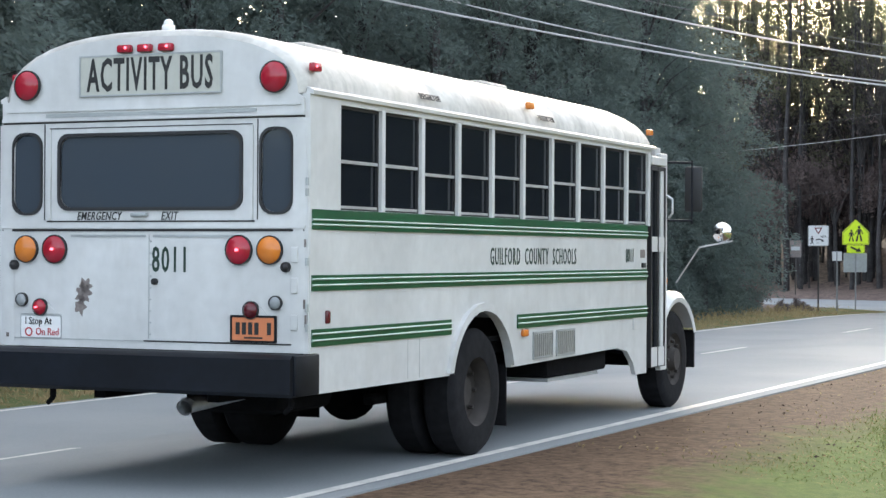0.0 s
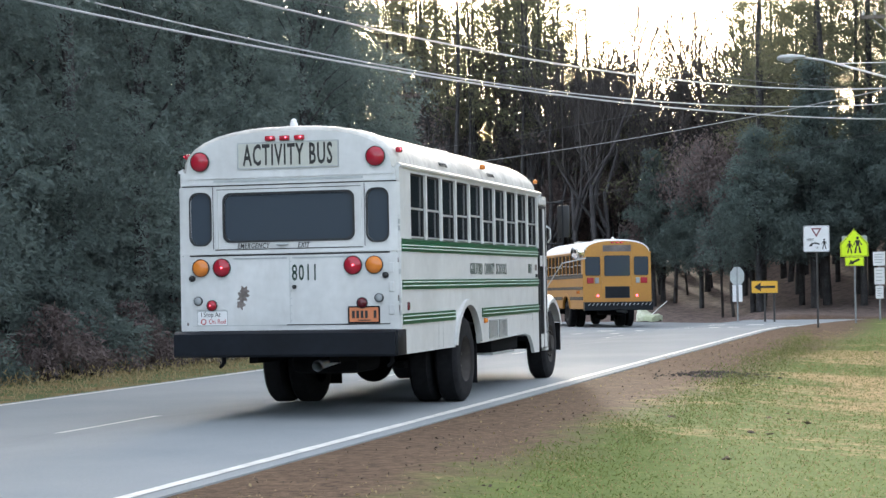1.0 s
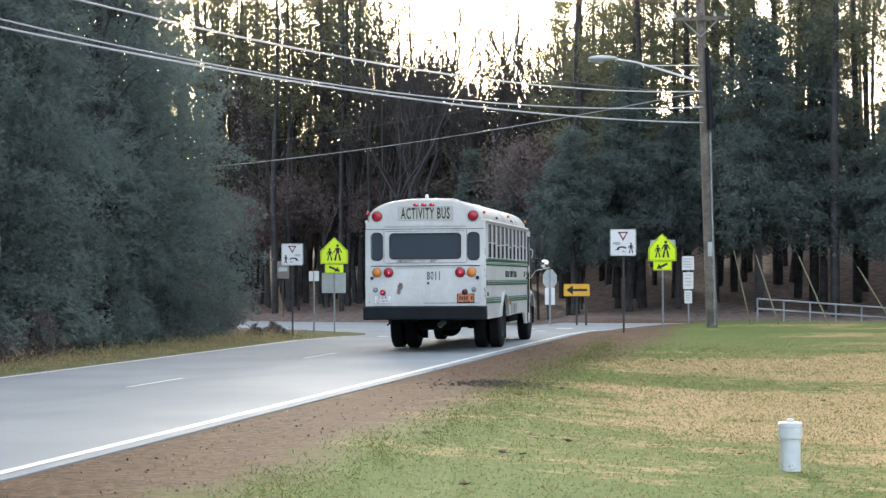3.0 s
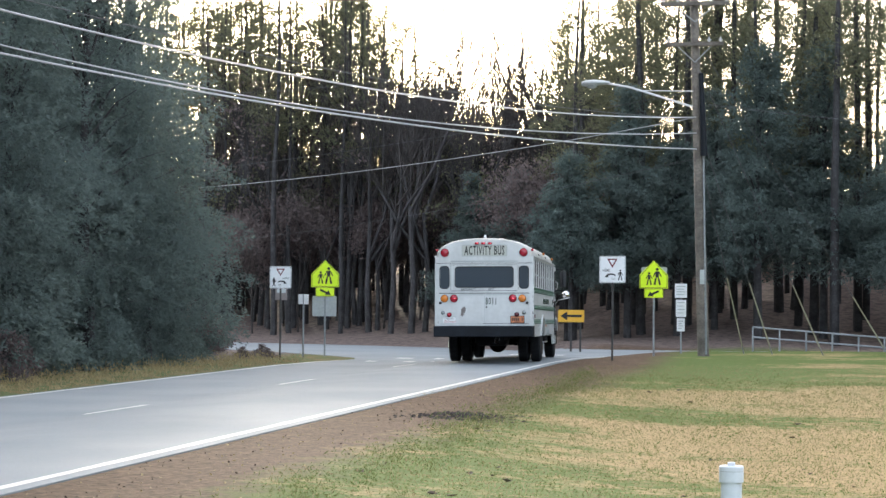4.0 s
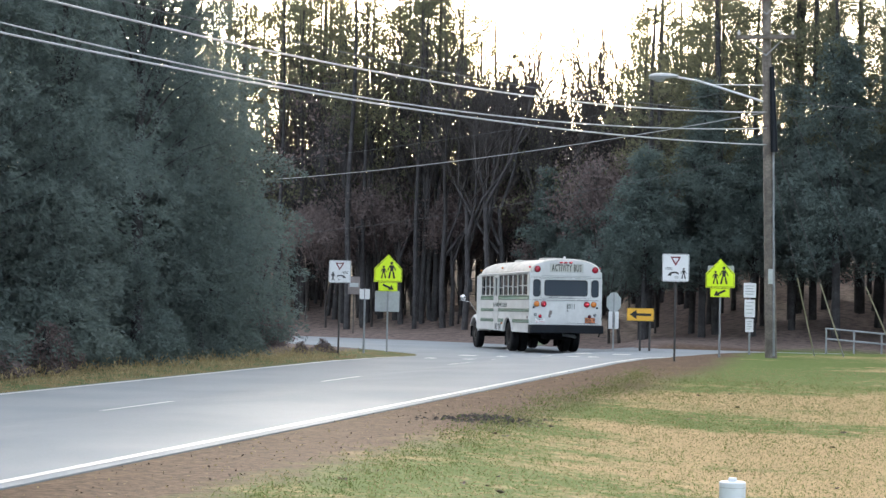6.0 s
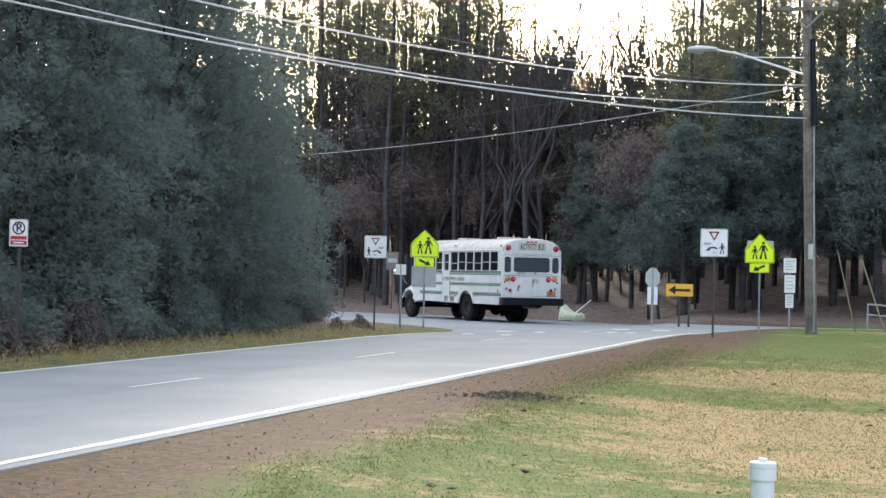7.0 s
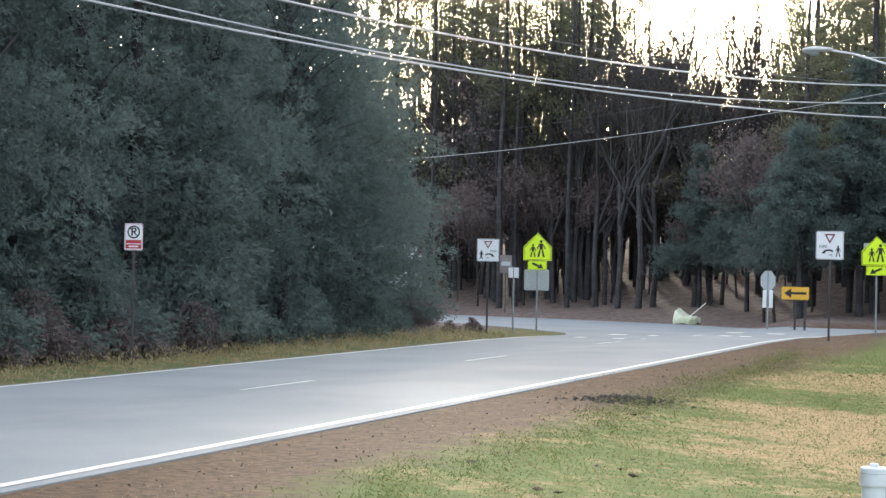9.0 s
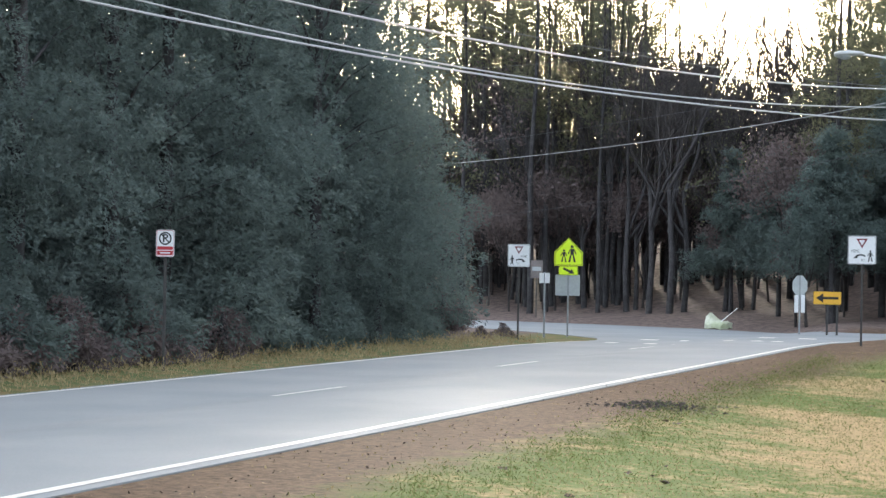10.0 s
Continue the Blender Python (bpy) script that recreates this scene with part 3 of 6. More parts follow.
def side_windows(bus, side, paint, first=0.34, pitch=0.668, count=10):
    z0, z1, zm = 1.872, 2.575, 2.20
    box_bm = bmesh.new()
    box(box_bm, side * (HALF - 0.06), side * (HALF - 0.005), 0.02, first, 1.87, SIDE_TOP)
    part("rear_quarter_panel", box_bm, paint, bus)
    bm = bmesh.new()
    box(bm, side * (HALF - 0.075), side * (HALF - 0.012), first, first + pitch * count + 0.05, z1, SIDE_TOP + 0.01)
    part("window_header", bm, paint, bus)
    for k in range(count):
        y0, y1 = first + pitch * k, first + pitch * (k + 1)
        wide = 0.055 if k else 0.02
        bm = bmesh.new()
        box(bm, side * (HALF - 0.075), side * (HALF - 0.006), y0 - wide / 2, y0 + wide / 2, z0 - 0.01, z1 + 0.005, 0.006)
        part("window_post", bm, paint, bus)
        win = bmesh.new()
        ring_frame(win, [(y0 + 0.028, z0), (y1 - 0.028, z0), (y1 - 0.028, z1), (y0 + 0.028, z1)], [(y0 + 0.05, z0 + 0.02), (y1 - 0.05, z0 + 0.02), (y1 - 0.05, z1 - 0.02), (y0 + 0.05, z1 - 0.02)], "x", side * (HALF - 0.06), side * (HALF - 0.035))
        frame_ob = part("window_frame", win, SEAL, bus, "black sash window frame")
        bm = bmesh.new()
        slip = (0.0, 0.0, -0.035, -0.02, 0.0, -0.045, 0.0, -0.02, 0.01, -0.01)[k % 10]
        box(bm, side * (HALF - 0.058), side * (HALF - 0.034), y0 + 0.045, y1 - 0.045, zm + slip - 0.011, zm + slip + 0.011)
        part("sash_bar", bm, ALU, frame_ob, "grey aluminium sash bar")
        for a, c, dx in ((zm + slip, z1 - 0.01, 0.045), (z0 + 0.01, zm + slip, 0.052)):
            bm = bmesh.new()
            box(bm, side * (HALF - dx - 0.005), side * (HALF - dx), y0 + 0.04, y1 - 0.04, a, c)
            part("pane", bm, GLASS, frame_ob, "dark tinted glass")
        bm = bmesh.new()
        box(bm, side * (HALF - 0.055), side * (HALF - 0.03), y0 + 0.05, y1 - 0.06, z0 + 0.012, z0 + 0.03)
        part("lower_sash_rail", bm, ALU, frame_ob)
    bm = bmesh.new()
    y1 = first + pitch * count
    box(bm, side * (HALF - 0.075), side * (HALF - 0.006), y1 - 0.03, y1 + 0.04, z0 - 0.01, z1 + 0.01, 0.006)
    part("window_post", bm, paint, bus)
    bm = bmesh.new()
    prism(bm, [(side * (HALF - 0.04), SIDE_TOP), (side * (HALF + 0.015), SIDE_TOP - 0.005), (side * (HALF + 0.02), SIDE_TOP + 0.02), (side * (HALF - 0.03), SIDE_TOP + 0.045)], "y", 0.03, BODY_END - 0.4)
    part("drip_rail", bm, paint, bus, "white drip rail above the windows", 30)


def roof_shell(bus, paint):
    bm = bmesh.new()
    rings = []
    for y, sh, dr in ((0.0, 0.05, 0.055), (0.015, 0.025, 0.03), (0.05, 0.008, 0.012), (0.12, 0.0, 0.0), (2.0, 0.0, 0.0), (2.04, 0.008, 0.010), (2.08, 0.0, 0.0), (4.6, 0, 0), (4.64, 0.008, 0.010), (4.68, 0, 0), (6.9, 0.0, 0.0), (7.25, 0.03, 0.03), (7.5, 0.08, 0.09), (7.66, 0.15, 0.19), (7.74, 0.24, 0.32)):
        rings.append([(x, y, z) for x, z in roof_section(sh, dr)])
    skin(bm, rings)
    part("roof", bm, BUS_ROOF if paint is BUS_WHITE else STICKER, bus, "domed white roof, streaked with grime", 50)
    for y in (1.55, 4.9):
        bm = bmesh.new()
        box(bm, -0.36, 0.36, y, y + 0.62, CROWN - 0.03, CROWN + 0.055, 0.025)
        part("roof_hatch", bm, BUS_ROOF, bus, "low white roof hatch", 30)


def rear_face(bus, paint):
    """The domed upper rear cap and the flat panel with its window openings."""
    bm = bmesh.new()
    top = roof_section(0.05, 0.055)
    edge = [(-HALF, 0.93), (-HALF, 1.75), (-1.215, 2.15), (-1.18, SIDE_TOP - 0.03)] + [(x, z) for x, z in top] + [(1.18, SIDE_TOP - 0.03), (1.215, 2.15), (HALF, 1.75), (HALF, 0.93)]
    holes = [rounded(-0.71, 0.71, 1.885, 2.37, 0.085), rounded(-1.095, -0.875, 1.85, 2.39, 0.095), rounded(0.872, 1.092, 1.85, 2.39, 0.095)]
    loops = []
    for pts in [edge] + holes:
        vs = [bm.verts.new((x, 0.0, z)) for x, z in pts]
        loops += [bm.edges.new((vs[i], vs[(i + 1) % len(vs)])) for i in range(len(vs))]
    bmesh.ops.triangle_fill(bm, use_beauty=True, use_dissolve=False, edges=loops)
    ext = bmesh.ops.extrude_face_region(bm, geom=bm.faces[:])
    for v in (g for g in ext["geom"] if isinstance(g, bmesh.types.BMVert)):
        v.co.y += 0.04
    bmesh.ops.recalc_face_normals(bm, faces=bm.faces)
    part("rear_panel", bm, paint, bus, "white rear panel with faint rust at the seams", 25)
    # pressed corner posts
    for s in (-1, 1):
        bm = bmesh.new()
        prism(bm, [(s * (HALF - 0.13), -0.004), (s * (HALF - 0.05), -0.012), (s * (HALF + 0.006), 0.012), (s * (HALF + 0.008), 0.10), (s * (HALF - 0.05), 0.10)], "z", 0.93, 2.46)
        part("corner_post", bm, paint, bus, "", 40)
    for name, pts, mat, grow in (("rear_door_window", rounded(-0.71, 0.71, 1.885, 2.37, 0.085), REAR_GLASS, 0.022), ("rear_side_window", rounded(-1.095, -0.875, 1.85, 2.39, 0.095), REAR_GLASS, 0.016), ("rear_side_window", rounded(0.872, 1.092, 1.85, 2.39, 0.095), REAR_GLASS, 0.016)):
        cx, cz = sum(p[0] for p in pts) / len(pts), sum(p[1] for p in pts) / len(pts)
        out = [(x + math.copysign(grow, x - cx) * min(1, abs(x - cx) * 20), z + math.copysign(grow, z - cz) * min(1, abs(z - cz) * 20)) for x, z in pts]
        seal = part(name, ring_frame(bmesh.new(), out, pts, "y", -0.012, 0.02), SEAL, bus, "black rubber window seal", 30)
        part("pane", prism(bmesh.new(), pts, "y", 0.008, 0.014), mat, seal, "dark glass")
    # raised mouldings and panel gaps
    for x0, x1, z0, z1, y, mat in ((-1.16, 1.16, 2.545, 2.56, -0.012, paint), (-0.83, 0.83, 2.505, 2.53, -0.008, SIGN_BACK), (-1.19, 1.19, 2.465, 2.475, -0.004, SEAL), (-1.19, 1.19, 2.478, 2.498, -0.02, paint),
                                   (-0.80, 0.80, 2.425, 2.432, -0.004, SEAL), (-0.81, -0.785, 1.80, 2.42, -0.014, paint), (0.785, 0.81, 1.80, 2.42, -0.014, paint), (-0.845, -0.838, 1.80, 2.46, -0.004, SEAL), (0.838, 0.845, 1.80, 2.46, -0.004, SEAL),
                                   (-0.82, 0.82, 1.785, 1.795, -0.004, SEAL), (-1.19, 1.19, 1.722, 1.737, -0.006, SEAL), (-1.2, 1.2, 1.742, 1.76, -0.016, paint), (-0.62, -0.02, 1.683, 1.70, -0.006, SIGN_BACK), (0.04, 0.68, 1.683, 1.70, -0.006, SIGN_BACK),
                                   (0.006, 0.010, 1.0, 1.70, -0.003, SIGN_BACK), (-1.17, -0.02, 0.982, 0.987, -0.004, SIGN_BACK), (-0.03, 1.15, 0.980, 0.990, -0.005, SEAL), (1.138, 1.146, 0.985, 1.70, -0.004, SIGN_BACK), (-1.15, -1.142, 0.985, 1.70, -0.004, SIGN_BACK)):
        part("panel_seam" if mat is not paint else "moulding", box(bmesh.new(), x0, x1, y, 0.004, z0, z1), mat, bus)
    bm = bmesh.new()
    for i in range(9):
        z = 1.03 + i * 0.078
        tube(bm, (0.022, 0.0, z), (0.022, -0.006, z), 0.006, sides=6)
        tube(bm, (1.16, 0.0, z), (1.16, -0.006, z), 0.006, sides=6)
    tagged(part("rivets", bm, SIGN_BACK, bus), kind="stuff")
    # hinges on the door's edge
    for z in (1.08, 1.32, 1.52):
        part("door_hinge", box(bmesh.new(), 1.10, 1.15, -0.02, 0.0, z, z + 0.10, 0.004), paint, bus)
    for z in (2.02, 1.95, 1.5, 1.2, 1.07):
        bm = bmesh.new()
        tube(bm, (1.215, -0.012, z), (1.215, -0.012, z + 0.05), 0.012, sides=8)
        part("corner_hinge", bm, SIGN_BACK, bus, "", 30)


def lens(bus, name, x, z, r, mat, label, lit=None, y=-0.002, bulge=0.035):
    ob = part(name, dome_lens(bmesh.new(), x, z, r, y, bulge, rim=0.003), mat, bus, label, 60)
    part("bezel", ring_frame(bmesh.new(), [(x + (r + 0.008) * math.cos(k * 0.3142), z + (r + 0.008) * math.sin(k * 0.3142)) for k in range(20)], [(x + (r + 0.002) * math.cos(k * 0.3142), z + (r + 0.002) * math.sin(k * 0.3142)) for k in range(20)], "y", y - 0.024, y), SEAL, ob)
    if lit:
        part("bulb", dome_lens(bmesh.new(), x + lit[0], z + lit[1], r * 0.11, y - bulge - 0.014, 0.008, 10, 0.0), LIT_RED, ob, "lit filament")
    return ob


def bumper(bus, mat):
    bm = bmesh.new()
    sec = [(-0.20, 0.655), (-0.235, 0.68), (-0.235, 0.90), (-0.20, 0.925), (0.0, 0.925), (0.0, 0.905), (-0.17, 0.90), (-0.17, 0.68)]
    prism(bm, [(y, z) for y, z in sec], "x", -1.215, 1.215)
    for s in (-1, 1):
        box(bm, s * 1.19, s * 1.235, -0.19, 0.14, 0.66, 0.925, 0.012)
    part("rear_bumper", bm, mat, bus, "black painted steel rear bumper", 40)
    for s in (-0.72, 1.13):
        bm = bmesh.new()
        tube(bm, (s, -0.06, 0.655), (s, -0.06, 0.585), 0.022, sides=8)
        tube(bm, (s, -0.06, 0.585), (s - 0.05, -0.05, 0.545), 0.018, sides=8)
        part("tow_hook", bm, UNDER, bus)


def underbody(bus):
    for s in (-0.45, 0.45):
        part("chassis_rail", box(bmesh.new(), s - 0.045, s + 0.045, 0.1, 9.2, 0.58, 0.82), UNDER, bus)
    bm = bmesh.new()
    tube(bm, (-0.95, REAR_AXLE, 0.5), (0.95, REAR_AXLE, 0.5), 0.075, sides=12)
    bmesh.ops.create_uvsphere(bm, u_segments=16, v_segments=10, radius=0.24, matrix=place(0.05, REAR_AXLE, 0.47))
    part("rear_axle", bm, UNDER, bus, "", 60)
    bm = bmesh.new()
    tube(bm, (-0.9, FRONT_AXLE, 0.48), (0.9, FRONT_AXLE, 0.48), 0.06, sides=10)
    part("front_axle", bm, UNDER, bus, "", 60)
    bm = bmesh.new()
    box(bm, -0.35, 0.45, 1.0, 1.9, 0.42, 0.66, 0.09)
    part("fuel_tank", bm, UNDER, bus, "", 40)
    bm = bmesh.new()
    box(bm, -1.1, 1.1, 0.1, 7.3, 0.78, 0.86)
    part("floor_pan", bm, UNDER, bus)
    bm = bmesh.new()
    tube(bm, (0.30, 0.02, 0.56), (0.22, 1.05, 0.60), 0.055, sides=14, caps=False)
    tube(bm, (0.302, -0.02, 0.545), (0.30, 0.02, 0.56), 0.058, sides=14, caps=False)
    part("exhaust_pipe", bm, ALU, bus, "pale steel tailpipe", 50)
    for s in (-1, 1):
        part("mud_flap", box(bmesh.new(), s * 0.55, s * 1.17, 3.52, 3.535, 0.18, 0.68), RUBBER, bus)
    for s in (-1, 1):
        part("spring_pack", box(bmesh.new(), s * 0.52, s * 0.62, 2.2, 3.6, 0.42, 0.50, 0.02), UNDER, bus)
    bm = bmesh.new()
    box(bm, 0.55, 1.1, 4.65, 6.2, 0.50, 0.72, 0.03)
    part("battery_box", bm, UNDER, bus, "", 30)
    part("step_rail", box(bmesh.new(), 0.7, 1.12, 4.6, 5.9, 0.47, 0.50), SIGN_BACK, bus)


def nose(bus, paint):
    """Cowl, hood, front fenders, bumper and mirrors."""
    bm = bmesh.new()
    def hood(y, half, top, low):
        pts = []
        for i in range(13):
            a = math.pi * (1 - i / 12)
            c, s = math.cos(a), math.sin(a)
            pts.append((half * math.copysign(abs(c) ** 0.55, c), y, low + (top - low) * abs(s) ** 0.45))
        return pts
    skin(bm, [hood(7.5, 1.0, 1.52, 0.8), hood(7.95, 0.94, 1.50, 0.8), hood(8.7, 0.86, 1.42, 0.78), hood(9.15, 0.80, 1.36, 0.76), hood(9.28, 0.74, 1.26, 0.76)])
    part("hood", bm, paint, bus, "white engine hood", 50)
    bm = bmesh.new()
    prism(bm, rounded(-0.72, 0.72, 0.72, 1.25, 0.08), "y", 9.22, 9.30)
    part("grille", bm, BLACK_METAL, bus, "", 30)
    part("front_bumper", box(bmesh.new(), -0.9, 0.9, 9.26, 9.38, 0.45, 0.72, 0.03), BLACK_METAL, bus, "", 30)
    for s in (-1, 1):
        bm = bmesh.new()
        n = 12
        rings = []
        for w, r in ((0.72, 0.56), (0.78, 0.64), (1.0, 0.70), (1.16, 0.69), (1.21, 0.63), (1.20, 0.58)):
            rings.append([(s * w, FRONT_AXLE - r * math.cos(math.pi * (0.06 + 0.80 * k / n)) * 1.05, TYRE_R + r * math.sin(math.pi * (0.06 + 0.80 * k / n)) * 1.02) for k in range(n + 1)])
        skin(bm, rings)
        part("front_fender", bm, paint, bus, "rounded white front fender", 50)
        part("fender_side", box(bmesh.new(), s * 0.7, s * 0.86, 8.2, 9.3, 0.7, 1.15, 0.05), paint, bus)
        part("splash_guard", box(bmesh.new(), s * 1.0, s * 1.17, 8.82, 8.86, 0.38, 0.78), RUBBER, bus)
        bm = bmesh.new()
        tube(bm, (s * 0.98, 8.28, 1.22), (s * 0.98, 8.28, 1.27), 0.04)
        box(bm, s * 0.98 - 0.055, s * 0.98 + 0.055, 8.22, 8.34, 1.26, 1.35, 0.02)
        part("turn_signal", bm, LAMP_AMBER, bus, "amber fender turn signal", 40)
        # rear-view mirror on arms beside the windshield
        bm = bmesh.new()
        tube(bm, (s * 1.1, 7.72, 2.52), (s * 1.42, 7.9, 2.52), 0.012, sides=8)
        tube(bm, (s * 1.1, 7.72, 1.93), (s * 1.42, 7.9, 1.93), 0.012, sides=8)
        tube(bm, (s * 1.42, 7.9, 1.9), (s * 1.42, 7.9, 2.54), 0.010, sides=8)
        arm = part("mirror_arm", bm, BLACK_METAL, bus, "bent tube mirror arm", 40)
        part("side_mirror", box(bmesh.new(), s * 1.34, s * 1.52, 7.9, 7.96, 2.02, 2.48, 0.02), SEAL, arm, "black-backed flat mirror", 30)
        bm = bmesh.new()
        tube(bm, (s * 0.95, 8.9, 1.28), (s * 1.22, 8.85, 1.66), 0.009, sides=8)
        tube(bm, (s * 1.22, 8.85, 1.66), (s * 1.56, 8.95, 1.73), 0.009, sides=8)
        arm = part("crossover_mirror_arm", bm, ALU, bus, "thin tubular arm over the fender", 40)
        bm = bmesh.new()
        bmesh.ops.create_uvsphere(bm, u_segments=16, v_segments=10, radius=1.0, matrix=Matrix.LocRotScale((s * 1.44, 8.95, 1.82), None, (0.11, 0.06, 0.11)))
        part("crossover_mirror", bm, CHROME, arm, "domed silver crossover mirror", 60)
    # windshield wall
    bm = bmesh.new()
    prism(bm, [(7.48, 1.45), (7.74, 1.45), (7.66, 2.66), (7.48, 2.66)], "x", -1.16, 1.16)
    part("windshield_wall", bm, paint, bus)
    for s in (-1, 1):
        bm = bmesh.new()
        prism(bm, [(7.752, 1.60), (7.760, 1.60), (7.685, 2.56), (7.677, 2.56)], "x", s * 0.05, s * 1.08)
        part("windshield", bm, GLASS, bus, "dark windshield glass")
    for s in (-1, 1):
        part("cowl_side", box(bmesh.new(), s * (HALF - 0.06), s * (HALF - 0.003), 7.04 if s < 0 else 7.52, 7.72, 0.72 if s < 0 else 0.42, 2.6, 0.01), paint, bus)


def service_door(bus, paint):
    """Folding entrance door: two black-framed leaves with tall dark panes."""
    part("door_header", box(bmesh.new(), HALF - 0.06, HALF + 0.012, 7.17, 7.66, 2.47, 2.56, 0.01), paint, bus)
    for y0, y1 in ((7.185, 7.40), (7.41, 7.625)):
        leaf = part("door_leaf", ring_frame(bmesh.new(), [(y0, 0.46), (y1, 0.46), (y1, 2.46), (y0, 2.46)], [(y0 + 0.025, 0.66), (y1 - 0.025, 0.66), (y1 - 0.025, 2.42), (y0 + 0.025, 2.42)], "x", HALF - 0.05, HALF + 0.002), SEAL, bus, "narrow black-framed folding door leaf")
        part("kick_panel", box(bmesh.new(), HALF - 0.045, HALF + 0.004, y0 + 0.012, y1 - 0.012, 0.47, 0.66), paint, leaf, "white kick panel")
        part("door_seal", box(bmesh.new(), HALF - 0.02, HALF + 0.006, y1 - 0.008, y1 + 0.014, 0.46, 2.46), SEAL, leaf)
        for z0, z1 in ((0.66, 1.62), (1.75, 2.42)):
            part("pane", box(bmesh.new(), HALF - 0.03, HALF - 0.022, y0 + 0.02, y1 - 0.02, z0, z1), GLASS, leaf, "dark door glass")
        part("door_crossbar", box(bmesh.new(), HALF - 0.045, HALF + 0.004, y0 + 0.02, y1 - 0.02, 1.61, 1.76), paint, leaf)
    bm = bmesh.new()
    tube(bm, (HALF + 0.02, 7.69, 1.95), (HALF + 0.06, 7.69, 2.0), 0.012, sides=8)
    tube(bm, (HALF + 0.06, 7.69, 2.0), (HALF + 0.06, 7.69, 2.14), 0.012, sides=8)
    tube(bm, (HALF + 0.06, 7.69, 2.14), (HALF + 0.0, 7.69, 2.18), 0.012, sides=8)
    part("grab_handle", bm, ALU, bus, "", 40)


def side_door(bus, paint):
    """The emergency door in the left side: a tall smooth leaf with wide window posts and thin gaps round it."""
    leaf = part("emergency_door", box(bmesh.new(), -HALF - 0.010, -HALF + 0.01, 4.36, 5.01, 0.80, 1.87, 0.004), paint, bus, "smooth white emergency door leaf")
    for y0, y1 in ((4.325, 4.46), (4.91, 5.045)):
        part("door_post", box(bmesh.new(), -HALF - 0.010, -HALF + 0.07, y0, y1, 1.86, 2.60, 0.006), paint, leaf)
    part("door_rail", box(bmesh.new(), -HALF - 0.009, -HALF + 0.07, 4.46, 4.91, 2.50, 2.60, 0.006), paint, leaf)
    for y in (4.335, 5.02):
        part("door_gap", box(bmesh.new(), -HALF - 0.004, -HALF + 0.01, y, y + 0.014, 0.80, 1.86), SEAL, leaf)
    for y0 in (3.92, 4.46):
        vent = part("side_vent", ring_frame(bmesh.new(), [(y0, 0.70), (y0 + 0.32, 0.70), (y0 + 0.32, 0.93), (y0, 0.93)], [(y0 + 0.02, 0.72), (y0 + 0.30, 0.72), (y0 + 0.30, 0.91), (y0 + 0.02, 0.91)], "x", -HALF - 0.014, -HALF + 0.002), SIGN_BACK, bus, "louvred grey vent")
        part("vent_back", box(bmesh.new(), -HALF - 0.012, -HALF + 0.001, y0 + 0.01, y0 + 0.31, 0.71, 0.92), UNDER, vent)
        for k in range(5):
            part("vent_slat", box(bmesh.new(), -HALF - 0.014, -HALF - 0.002, y0 + 0.045 + k * 0.052, y0 + 0.065 + k * 0.052, 0.72, 0.91), ALU, vent)


def small_red_marker(bus, x, y, z, mat, lit=False, side=1, facing="x"):
    bm = bmesh.new()
    if facing == "x":
        box(bm, x, x + side * 0.05, y - 0.055, y + 0.055, z - 0.03, z + 0.03, 0.014)
    else:
        box(bm, x - 0.055, x + 0.055, y - 0.05, y, z - 0.027, z + 0.027, 0.014)
    ob = part("marker_lamp", bm, mat, bus, "small clearance lamp", 40)
    if lit:
        bm = bmesh.new()
        bmesh.ops.create_icosphere(bm, subdivisions=1, radius=0.011, matrix=place(x + 0.02 if facing == "y" else x + side * 0.05, y - 0.052 if facing == "y" else y - 0.03, z + 0.004))
        part("bulb", bm, LIT_RED, ob)
    return ob


def running_gear(bus):
    for s in (-1, 1):
        build_wheel(bus, s * 1.055, REAR_AXLE, 0.27, s, "black outer dual tyre", True)
        build_wheel(bus, s * 0.74, REAR_AXLE, 0.27, s, "black inner dual tyre", True)
        build_wheel(bus, s * 1.02, FRONT_AXLE, 0.27, s, "black front tyre", False)


